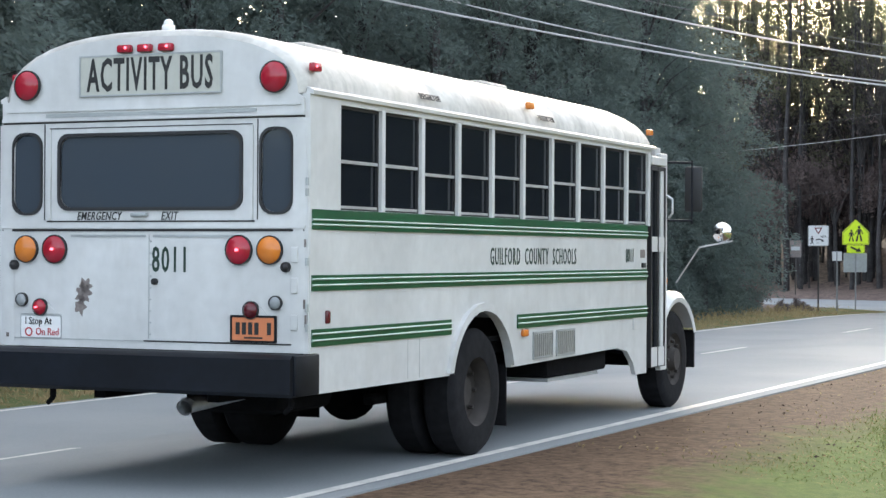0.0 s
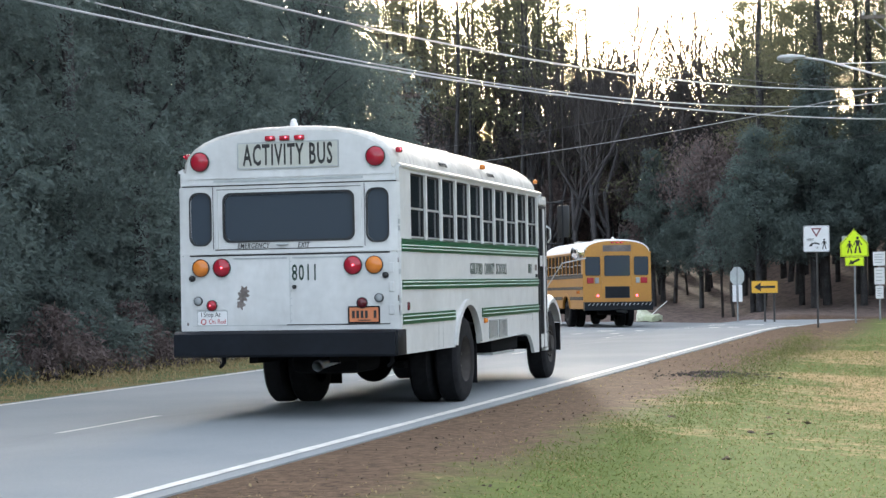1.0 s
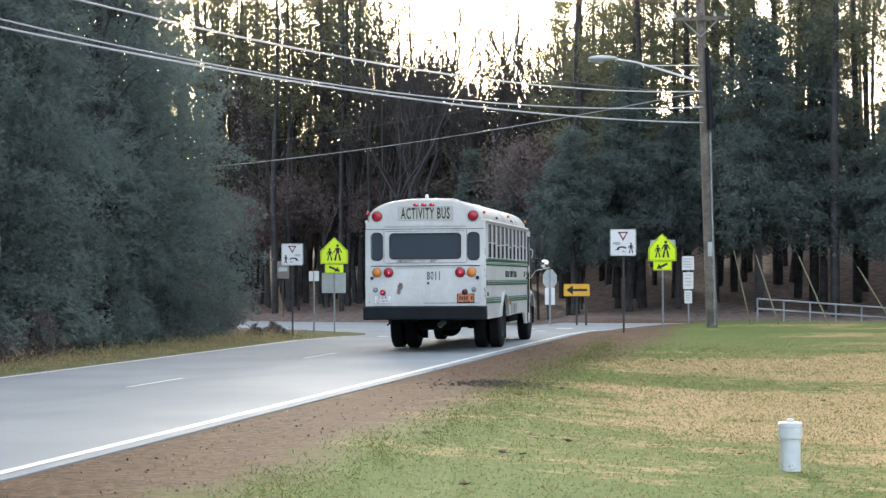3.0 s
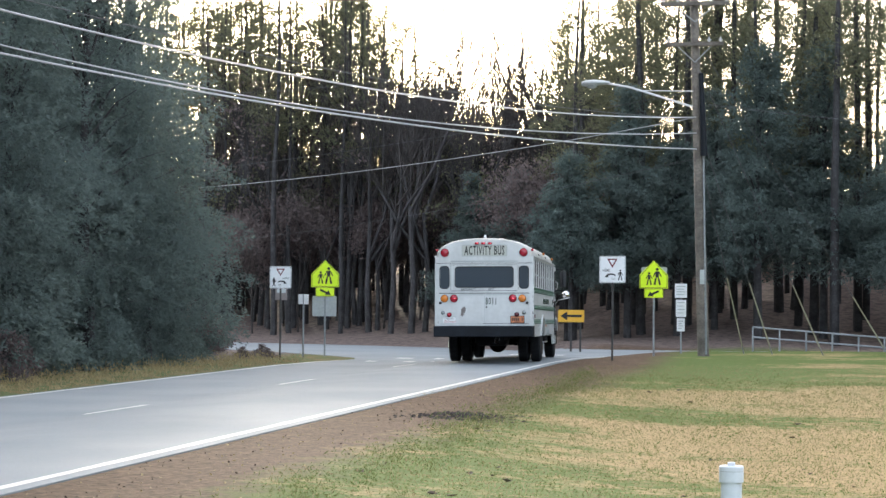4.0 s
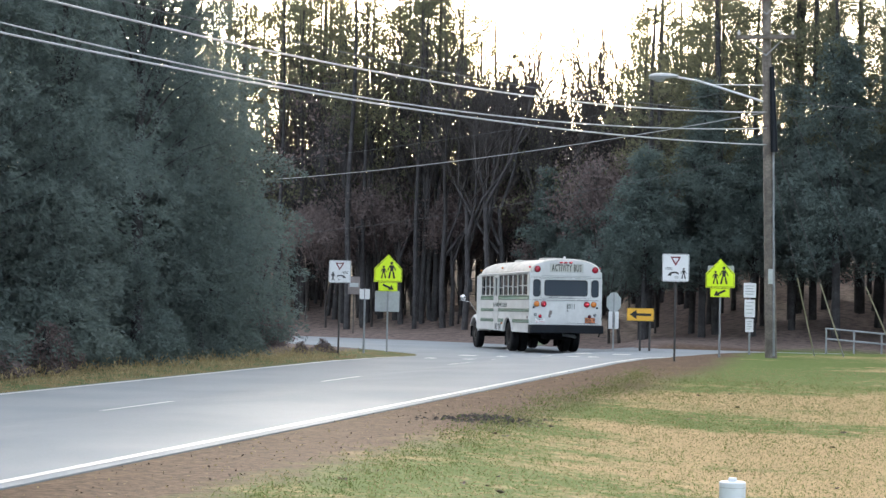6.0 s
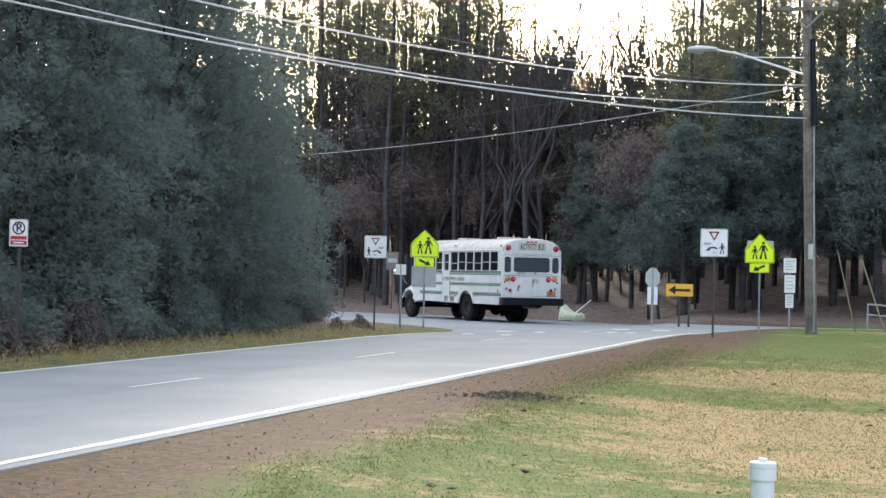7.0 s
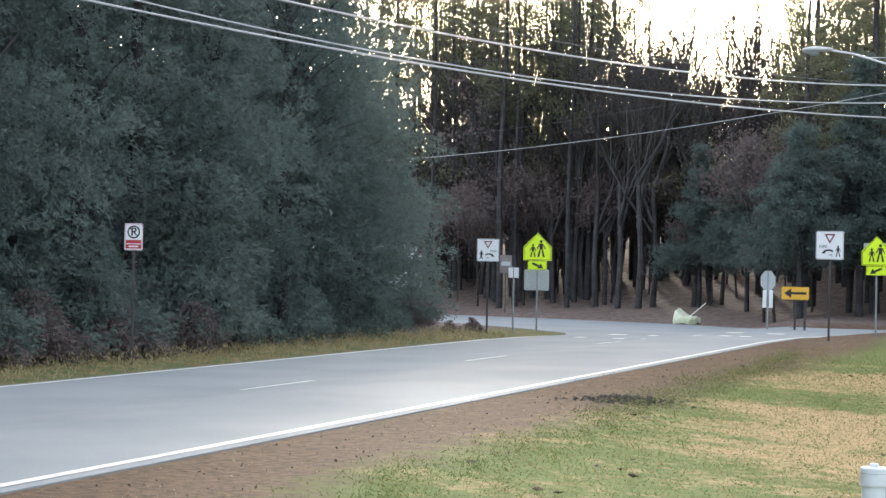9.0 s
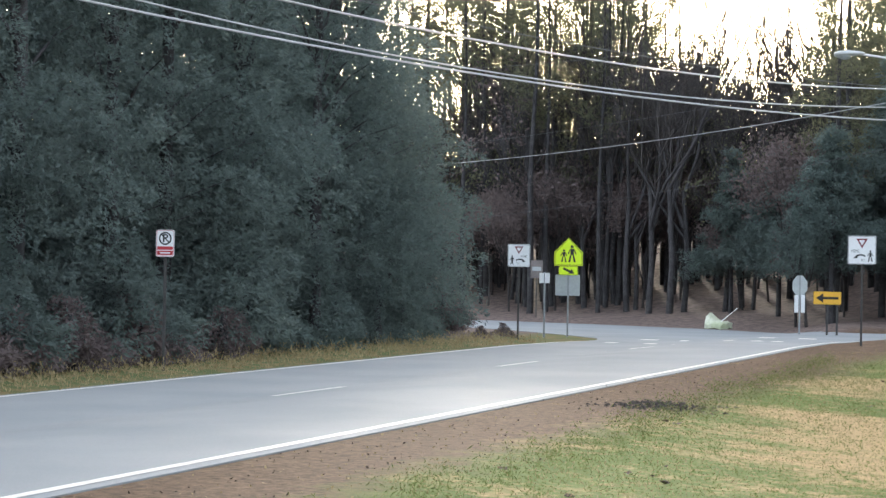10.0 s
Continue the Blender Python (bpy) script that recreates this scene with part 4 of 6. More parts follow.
def build_white_bus():
    bus = thing("school_bus", None, "white activity bus with green stripes and black bumper", "bus")
    running_gear(bus)
    for s in (1, -1):
        side_wall(bus, s, BUS_WHITE)
        rub_rails(bus, s, BUS_GREEN, 7.03 if s > 0 else 7.0)
        side_windows(bus, s, BUS_WHITE, 0.46 if s > 0 else 0.34)
    roof_shell(bus, BUS_WHITE)
    rear_face(bus, BUS_WHITE)
    bumper(bus, BLACK_METAL)
    underbody(bus)
    nose(bus, BUS_WHITE)
    service_door(bus, BUS_WHITE)
    side_door(bus, BUS_WHITE)
    part("interior_floor", box(bmesh.new(), -1.15, 1.15, 0.06, 7.4, 0.88, 0.92), UNDER, bus)
    # lamps at the back
    lens(bus, "warning_lamp", -0.975, 2.73, 0.098, LAMP_RED, "large red warning lens", y=-0.012)
    lens(bus, "warning_lamp", 0.975, 2.73, 0.098, LAMP_RED, "large red warning lens", y=-0.012)
    lens(bus, "tail_lamp", -0.748, 1.60, 0.092, LAMP_RED, "lit red tail lens", (0.012, 0.0))
    lens(bus, "tail_lamp", 0.708, 1.60, 0.092, LAMP_RED, "lit red tail lens", (0.012, 0.0))
    lens(bus, "turn_lamp", -0.985, 1.60, 0.088, LAMP_AMBER, "amber turn lens")
    lens(bus, "turn_lamp", 0.940, 1.60, 0.088, LAMP_AMBER, "amber turn lens")
    lens(bus, "reversing_lamp", -1.02, 1.25, 0.040, LAMP_CLEAR, "clear reversing lens", bulge=0.015)
    lens(bus, "reversing_lamp", 0.985, 1.255, 0.040, LAMP_CLEAR, "clear reversing lens", bulge=0.015)
    lens(bus, "brake_lamp", -0.865, 1.20, 0.052, LAMP_RED, "lit red brake lens", (0.0, 0.0))
    lens(bus, "brake_lamp", 0.802, 1.205, 0.052, LAMP_RED_DARK, "dark unlit red lens")
    for x in (-1.085, 1.06):
        lens(bus, "rubber_stop", x, 1.49, 0.026, SEAL, "black rubber stop", bulge=0.02)
    for x in (-0.18, -0.02, 0.145):
        small_red_marker(bus, x, 0.004, 2.955, LAMP_RED, True, facing="y")
    for s in (-1, 1):
        small_red_marker(bus, s * 1.155, 0.16, 2.80, LAMP_RED, True, s)
        small_red_marker(bus, s * 1.135, 4.05, 2.83, LAMP_AMBER, False, s)
        small_red_marker(bus, s * 1.12, 7.35, 2.80, LAMP_AMBER, False, s)
        part("side_reflector", box(bmesh.new(), s * (HALF - 0.01), s * (HALF + 0.022), 0.235, 0.285, 1.115, 1.205, 0.014), LAMP_RED_DARK, bus, "small oval red side reflector", 40)
        small_red_marker(bus, s * (HALF - 0.02), 3.78, 0.93, LAMP_AMBER, False, s)
    for cx in (-0.865, 0.802):
        bm = bmesh.new()
        prism(bm, [(cx - 0.17, 1.155), (cx - 0.12, 1.17), (cx - 0.07, 1.225), (cx + 0.07, 1.225), (cx + 0.12, 1.17), (cx + 0.17, 1.155)], "y", -0.010, 0.0)
        part("lamp_bracket", bm, BUS_WHITE, bus)
        bm = bmesh.new()
        prism(bm, [(cx - 0.178, 1.148), (cx - 0.125, 1.163), (cx - 0.075, 1.22), (cx - 0.07, 1.228), (cx + 0.07, 1.228), (cx + 0.075, 1.22), (cx + 0.125, 1.163), (cx + 0.178, 1.148)], "y", -0.0035, 0.0)
        part("bracket_seam", bm, SIGN_BACK, bus)
    # header sign
    panel = part("header_sign", box(bmesh.new(), -0.545, 0.565, -0.012, -0.002, 2.645, 2.912, 0.004), SIGN_CREAM, bus, "cream panel lettered in black")
    words("ACTIVITY BUS", 0.312, place(0.01, -0.0145, 2.772) @ REAR, LETTER_BLACK, panel, squeeze=0.45, bold=0.006, gap=1.14, label="tall black capital letters")
    part("sign_border", ring_frame(bmesh.new(), rounded(-0.552, 0.572, 2.638, 2.919, 0.006, 1), rounded(-0.540, 0.560, 2.650, 2.907, 0.006, 1), "y", -0.016, -0.002), SIGN_BACK, panel)
    words("EMERGENCY", 0.078, place(-0.395, -0.003, 1.824) @ REAR, LETTER_BLACK, bus, squeeze=0.74, slant=0.25, bold=0.0008, gap=1.12, label="black slanted letters")
    words("EXIT", 0.078, place(0.165, -0.003, 1.824) @ REAR, LETTER_BLACK, bus, squeeze=0.74, slant=0.25, bold=0.0008, gap=1.12, label="black slanted letters")
    part("door_handle", box(bmesh.new(), -0.125, 0.0, -0.035, 0.0, 1.822, 1.846, 0.008), SIGN_BACK, bus, "", 30)
    words("8011", 0.24, place(0.175, -0.003, 1.525) @ REAR, LETTER_GREEN, bus, squeeze=0.54, bold=0.003, gap=1.16, label="dark fleet number")
    lens(bus, "door_lock", 0.06, 1.385, 0.014, LETTER_BLACK, "black lock", bulge=0.01)
    # plate with unreadable characters as bars, and the sticker
    plate = part("number_plate", box(bmesh.new(), 0.655, 0.985, -0.014, -0.003, 1.0, 1.165, 0.004), PLATE_ORANGE, bus, "orange number plate with dark bars")
    part("plate_frame", ring_frame(bmesh.new(), rounded(0.648, 0.992, 0.993, 1.172, 0.006, 1), rounded(0.662, 0.978, 1.007, 1.158, 0.006, 1), "y", -0.018, -0.003), BLACK_METAL, plate)
    for k in range(6):
        if k != 4:
            part("plate_bar", box(bmesh.new(), 0.69 + k * 0.047, 0.69 + k * 0.047 + 0.03, -0.0175, -0.013, 1.045, 1.125), LETTER_BLACK, plate)
    part("plate_bar", box(bmesh.new(), 0.755, 0.89, -0.0175, -0.013, 1.018, 1.030), LETTER_BLACK, plate)
    st = part("sticker", box(bmesh.new(), -1.03, -0.70, -0.005, -0.002, 0.992, 1.138), STICKER, bus, "white bumper sticker with worn print")
    words("I Stop At", 0.072, place(-0.885, -0.0075, 1.102) @ REAR, LETTER_BLACK, st, squeeze=0.85)
    words("On Red", 0.072, place(-0.81, -0.0075, 1.028) @ REAR, SIGN_RED, st, squeeze=0.85)
    part("sticker_mark", ring_frame(bmesh.new(), [(-0.965 + 0.032 * math.cos(k * 0.524), 1.028 + 0.032 * math.sin(k * 0.524)) for k in range(12)], [(-0.965 + 0.022 * math.cos(k * 0.524), 1.028 + 0.022 * math.sin(k * 0.524)) for k in range(12)], "y", -0.0075, -0.004), SIGN_RED, st)
    part("sticker_edge", ring_frame(bmesh.new(), rounded(-1.036, -0.694, 0.986, 1.144, 0.01, 2), rounded(-1.030, -0.700, 0.992, 1.138, 0.01, 2), "y", -0.006, -0.001), SIGN_BACK, st)
    # peeled patches
    rng = random.Random(11)
    for cx, cz, r, lobes in ((-0.515, 1.30, 0.058, 7), (-0.50, 1.345, 0.045, 6), (-0.545, 1.205, 0.042, 5), (-0.53, 1.255, 0.03, 5)):
        pts = []
        for k in range(lobes * 4):
            a = 2 * math.pi * k / (lobes * 4)
            rr = r * (1.0 + 0.28 * math.cos(lobes * a) + rng.uniform(-0.15, 0.15))
            pts.append((cx + rr * math.cos(a), cz + rr * 1.15 * math.sin(a)))
        part("peeled_paint", prism(bmesh.new(), pts, "y", -0.0025, 0.0), PEELED, bus, "grey patch of peeled paint")
    for z, h, x, w in ((1.62, 0.05, 1.195, 0.01), (1.22, 0.06, 1.19, 0.014), (1.10, 0.08, 1.2, 0.012), (0.99, 0.03, -1.15, 0.02)):
        part("rust_chip", box(bmesh.new(), x, x + w, -0.014, -0.008, z, z + h), PEELED, bus, "dark rust chip")
    bm = bmesh.new()
    box(bm, -0.035, 0.035, 0.20, 0.28, CROWN, CROWN + 0.05, 0.015)
    bmesh.ops.create_uvsphere(bm, u_segments=12, v_segments=8, radius=0.034, matrix=place(0, 0.24, CROWN + 0.055))
    part("roof_beacon", bm, STICKER, bus, "small white roof beacon", 50)
    # right side lettering and fittings
    words("GUILFORD  COUNTY  SCHOOLS", 0.20, place(HALF + 0.003, 4.04, 1.555) @ RIGHT, LETTER_GREEN, bus, squeeze=0.56, gap=1.25, label="dark green capital letters")
    words("8011", 0.19, place(HALF + 0.003, 6.52, 1.565) @ RIGHT, LETTER_GREEN, bus, squeeze=0.66, label="dark fleet number")
    words("GUILFORD  COUNTY  SCHOOLS", 0.20, place(-HALF - 0.0115, 4.04, 1.555) @ LEFT, LETTER_GREEN, bus, squeeze=0.56, gap=1.25, label="dark green capital letters")
    tilt = Matrix.Rotation(radians(-28), 4, "Y")
    for y in (1.95, 4.35):
        words("EMERGENCY EXIT", 0.075, place(1.193, y, 2.735) @ tilt @ RIGHT, LETTER_BLACK, bus, squeeze=0.62, label="small black letters")
    for y0 in (3.98, 4.53):
        vent = part("side_vent", ring_frame(bmesh.new(), [(y0, 0.70), (y0 + 0.46, 0.70), (y0 + 0.46, 0.93), (y0, 0.93)], [(y0 + 0.02, 0.72), (y0 + 0.44, 0.72), (y0 + 0.44, 0.91), (y0 + 0.02, 0.91)], "x", HALF - 0.002, HALF + 0.012), SIGN_BACK, bus, "louvred grey vent")
        part("vent_back", box(bmesh.new(), HALF - 0.001, HALF + 0.002, y0 + 0.01, y0 + 0.45, 0.71, 0.92), UNDER, vent)
        for k in range(8):
            part("vent_slat", box(bmesh.new(), HALF + 0.002, HALF + 0.012, y0 + 0.04 + k * 0.05, y0 + 0.068 + k * 0.05, 0.72, 0.91), ALU, vent)
    part("access_flap", box(bmesh.new(), HALF - 0.01, HALF + 0.008, 6.62, 6.80, 0.86, 1.08, 0.004), BUS_WHITE, bus, "white hinged access flap")
    part("side_decal", box(bmesh.new(), HALF, HALF + 0.003, 6.84, 6.98, 1.55, 1.63), PEELED, bus, "small dark decal")
    part("side_decal", box(bmesh.new(), HALF, HALF + 0.02, 6.88, 6.97, 1.455, 1.50), SEAL, bus, "small black marker")
    for y in (1.52, 1.72):
        part("panel_joint", box(bmesh.new(), HALF - 0.001, HALF + 0.0015, y, y + 0.006, 0.68, 0.97), SIGN_BACK, bus)
    return bus


def build_yellow_bus():
    bus = thing("yellow_school_bus", None, "yellow-orange school bus with a pale roof and black bumper", "bus")
    running_gear(bus)
    for s in (1, -1):
        side_wall(bus, s, BUS_YELLOW)
        rub_rails(bus, s, BLACK_METAL, 7.0)
        side_windows(bus, s, BUS_YELLOW)
    roof_shell(bus, BUS_YELLOW)
    bm = bmesh.new()
    prism(bm, [(-HALF, 0.9), (-HALF, 1.75), (-1.18, 2.6)] + roof_section(0.05, 0.055)[1:-1] + [(1.18, 2.6), (HALF, 1.75), (HALF, 0.9)], "y", 0.0, 0.04)
    part("rear_panel", bm, BUS_YELLOW, bus, "orange-yellow rear panel")
    for x0, x1, z0, z1, r, mat, nm in ((-0.44, 0.44, 1.82, 2.5, 0.05, REAR_GLASS, "rear_window"), (-1.12, -0.62, 1.84, 2.46, 0.06, REAR_GLASS, "rear_window"), (0.62, 1.1, 1.84, 2.46, 0.06, REAR_GLASS, "rear_window"), (-0.42, 0.42, 1.05, 1.42, 0.02, BLACK_METAL, "lower_window")):
        seal = part(nm, ring_frame(bmesh.new(), rounded(x0 - 0.02, x1 + 0.02, z0 - 0.02, z1 + 0.02, r), rounded(x0, x1, z0, z1, r), "y", -0.016, 0.0), SEAL, bus, "black rubber window seal")
        part("pane", prism(bmesh.new(), rounded(x0, x1, z0, z1, r), "y", -0.008, -0.003), mat, seal, "dark glass")
    for s in (-1, 1):
        part("tail_lamp", box(bmesh.new(), s * 0.84, s * 1.08, -0.03, 0.0, 1.55, 1.75, 0.015), LAMP_RED, bus, "square red tail lamp")
        part("reversing_lamp", box(bmesh.new(), s * 0.66, s * 0.80, -0.03, 0.0, 1.55, 1.75, 0.015), LAMP_CLEAR, bus, "clear reversing lamp")
        part("tail_bulb", dome_lens(bmesh.new(), s * 0.70, 1.12, 0.03, -0.002, 0.02, 10), LIT_RED, bus, "lit marker bulb")
        part("door_post", box(bmesh.new(), s * 0.52, s * 0.56, -0.02, 0.0, 0.98, 2.6), BUS_YELLOW, bus)
    part("header_panel", box(bmesh.new(), -0.5, 0.5, -0.012, 0.0, 2.66, 2.88), PEELED, bus, "dull brown header panel")
    for x in (-0.16, 0.0, 0.16):
        small_red_marker(bus, x, 0.004, 2.97, LAMP_RED, True, facing="y")
    bm = bmesh.new()
    prism(bm, [(-0.2, 0.60), (-0.235, 0.63), (-0.235, 0.88), (-0.2, 0.9), (0.0, 0.9), (0.0, 0.60)], "x", -1.22, 1.22)
    bump_ob = part("rear_bumper", bm, BLACK_METAL, bus, "black tread-plate bumper")
    for k in range(16):
        x = -1.1 + k * 0.145
        part("tread_mark", prism(bmesh.new(), [(x, 0.78), (x + 0.03, 0.78), (x + 0.09, 0.86), (x + 0.06, 0.86)], "y", -0.239, -0.234), SIGN_BACK, bump_ob)
    underbody(bus)
    nose(bus, BUS_YELLOW)
    bm = bmesh.new()
    bmesh.ops.create_uvsphere(bm, u_segments=12, v_segments=8, radius=0.06, matrix=place(0, 0.6, CROWN + 0.04))
    part("roof_beacon", bm, STICKER, bus, "small white roof beacon", 50)
    bm = bmesh.new()
    box(bm, -HALF - 0.03, -HALF + 0.02, 0.6, 1.0, 1.2, 1.3)
    part("side_marker", bm, LAMP_AMBER, bus)
    return bus


WHITE_BUS = build_white_bus()
YELLOW_BUS = build_yellow_bus()


# ---- signs ----
def sign_post(parent, height, w=0.05, mat=None, dig=0.3):
    """A U-channel steel post."""
    bm = bmesh.new()
    t = 0.012
    prism(bm, [(-w / 2, 0.02), (-w / 2, 0.045), (-w / 4, 0.045), (-w / 4, 0.0325), (w / 4, 0.0325), (w / 4, 0.045), (w / 2, 0.045), (w / 2, 0.02)], "z", -dig, height)
    part("post", bm, mat or GALVANISED, parent, "thin steel channel post")


def plate_part(parent, name, outline, mat, label="", y=0.0, border=None, inset=0.02):
    ob = part(name, prism(bmesh.new(), outline, "y", y, y + 0.005), mat, parent, label)
    if border:
        cx, cz = sum(p[0] for p in outline) / len(outline), sum(p[1] for p in outline) / len(outline)
        def pull(d):
            return [(x - math.copysign(min(d, abs(x - cx)), x - cx), z - math.copysign(min(d, abs(z - cz)), z - cz)) for x, z in outline]
        part("sign_border", ring_frame(bmesh.new(), pull(inset * 0.6), pull(inset), "y", y - 0.0025, y), border, ob)
    return ob


def walker(parent, x, z, h, face):
    """Plain bars and a disc that stand for the sign's walking symbol."""
    bm = bmesh.new()
    prism(bm, [(x + 0.09 * h * math.cos(k * 0.628), z + 0.90 * h + 0.09 * h * math.sin(k * 0.628)) for k in range(10)], "y", -0.003, 0.0)
    prism(bm, [(x - 0.11 * h, z + 0.78 * h), (x + 0.12 * h, z + 0.78 * h), (x + 0.09 * h, z + 0.42 * h), (x - 0.09 * h, z + 0.42 * h)], "y", -0.003, 0.0)
    for s in (-1, 1):
        prism(bm, [(x + s * 0.03 * h, z + 0.44 * h), (x + s * 0.12 * h * face, z + 0.40 * h), (x + s * 0.22 * h, z), (x + s * 0.10 * h, z)], "y", -0.0032 - 0.0002 * s, 0.0)
        prism(bm, [(x + s * 0.08 * h, z + 0.76 * h), (x + s * 0.14 * h, z + 0.74 * h), (x + s * 0.27 * h, z + 0.48 * h), (x + s * 0.20 * h, z + 0.47 * h)], "y", -0.0034 - 0.0002 * s, 0.0)
    part("walking_symbol", bm, LETTER_BLACK, parent, "plain black symbol")


def yield_here_sign(x, y, z, size, low, turn, mirror, label):
    ob = thing("yield_here_sign", pose(x, y, z, 0, 0, turn), label, "road sign")
    sign_post(ob, low + size * 0.9, mat=POST_BROWN)
    h = size / 2
    face = plate_part(ob, "sign_panel", rounded(-h, h, low, low + size, 0.04), SIGN_WHITE, "white square panel", border=LETTER_BLACK, inset=0.018)
    k = size
    tri = [(-0.20 * k, low + 0.90 * k), (0.20 * k, low + 0.90 * k), (0.0, low + 0.56 * k)]
    mid = [(-0.115 * k, low + 0.85 * k), (0.115 * k, low + 0.85 * k), (0.0, low + 0.655 * k)]
    part("yield_triangle", ring_frame(bmesh.new(), tri, mid, "y", -0.003, 0.0), TRI_RED, face, "dark-red-edged yield triangle")
    m = mirror
    walker(face, m * 0.30 * k, low + 0.10 * k, 0.40 * k, m)
    bm = bmesh.new()
    pts = [(m * (0.12 - 0.04 * i) * k, low + (0.30 - 0.003 * (i - 4) ** 2 + 0.03) * k) for i in range(9)]
    outline = [(x0, z0 + 0.03 * k) for x0, z0 in pts] + [(x0, z0 - 0.03 * k) for x0, z0 in pts[::-1]]
    prism(bm, outline, "y", -0.003, 0.0)
    ex, ez = pts[-1]
    prism(bm, [(ex + m * 0.04 * k, ez + 0.08 * k), (ex + m * 0.05 * k, ez - 0.07 * k), (ex - m * 0.10 * k, ez - 0.07 * k)], "y", -0.0034, 0.0)
    part("arrow_symbol", bm, LETTER_BLACK, face, "black curved arrow")
    words("HERE", 0.15 * k, place(-m * 0.24 * k, -0.003, low + 0.46 * k) @ REAR, LETTER_BLACK, face, squeeze=0.8)
    words("TO", 0.12 * k, place(m * 0.03 * k, -0.003, low + 0.14 * k) @ REAR, LETTER_BLACK, face, squeeze=0.8)
    return ob


def school_sign(x, y, z, top, scale, turn, mirror, label, back_panel=None):
    ob = thing("school_crossing_sign", pose(x, y, z, 0, 0, turn), label, "road sign")
    sign_post(ob, top - 0.15 * scale, mat=GALVANISED)
    w, h = 0.40 * scale, 0.78 * scale
    out = [(-w, top - h), (w, top - h), (w, top - 0.40 * scale), (0.0, top), (-w, top - 0.40 * scale)]
    face = plate_part(ob, "sign_panel", out, SIGN_LIME, "fluorescent lime pentagon", border=LETTER_BLACK, inset=0.028 * scale)
    walker(face, -0.13 * scale, top - 0.68 * scale, 0.36 * scale, 1)
    walker(face, 0.10 * scale, top - 0.68 * scale, 0.48 * scale, 1)
    pl = plate_part(ob, "arrow_plaque", rounded(-0.27 * scale, 0.27 * scale, top - 1.04 * scale, top - 0.79 * scale, 0.02), SIGN_LIME, "lime plaque with a black arrow", border=LETTER_BLACK, inset=0.015)
    bm = bmesh.new()
    cz = top - 0.915 * scale
    m, k = mirror, scale
    prism(bm, [(m * 0.13 * k, cz + 0.085 * k), (m * 0.16 * k, cz + 0.035 * k), (-m * 0.04 * k, cz - 0.055 * k), (-m * 0.07 * k, cz - 0.005 * k)], "y", -0.003, 0.0)
    prism(bm, [(-m * 0.17 * k, cz - 0.085 * k), (m * 0.0 * k, cz - 0.085 * k), (-m * 0.10 * k, cz + 0.05 * k)], "y", -0.0034, 0.0)
    part("arrow_symbol", bm, LETTER_BLACK, pl, "black slanted arrow")
    if back_panel:
        a, c, d, e, yy = back_panel
        plate_part(ob, "rear_facing_panel", rounded(a, c, d, e, 0.03), SIGN_BACK, "bare grey back of another sign", y=yy)
    return ob


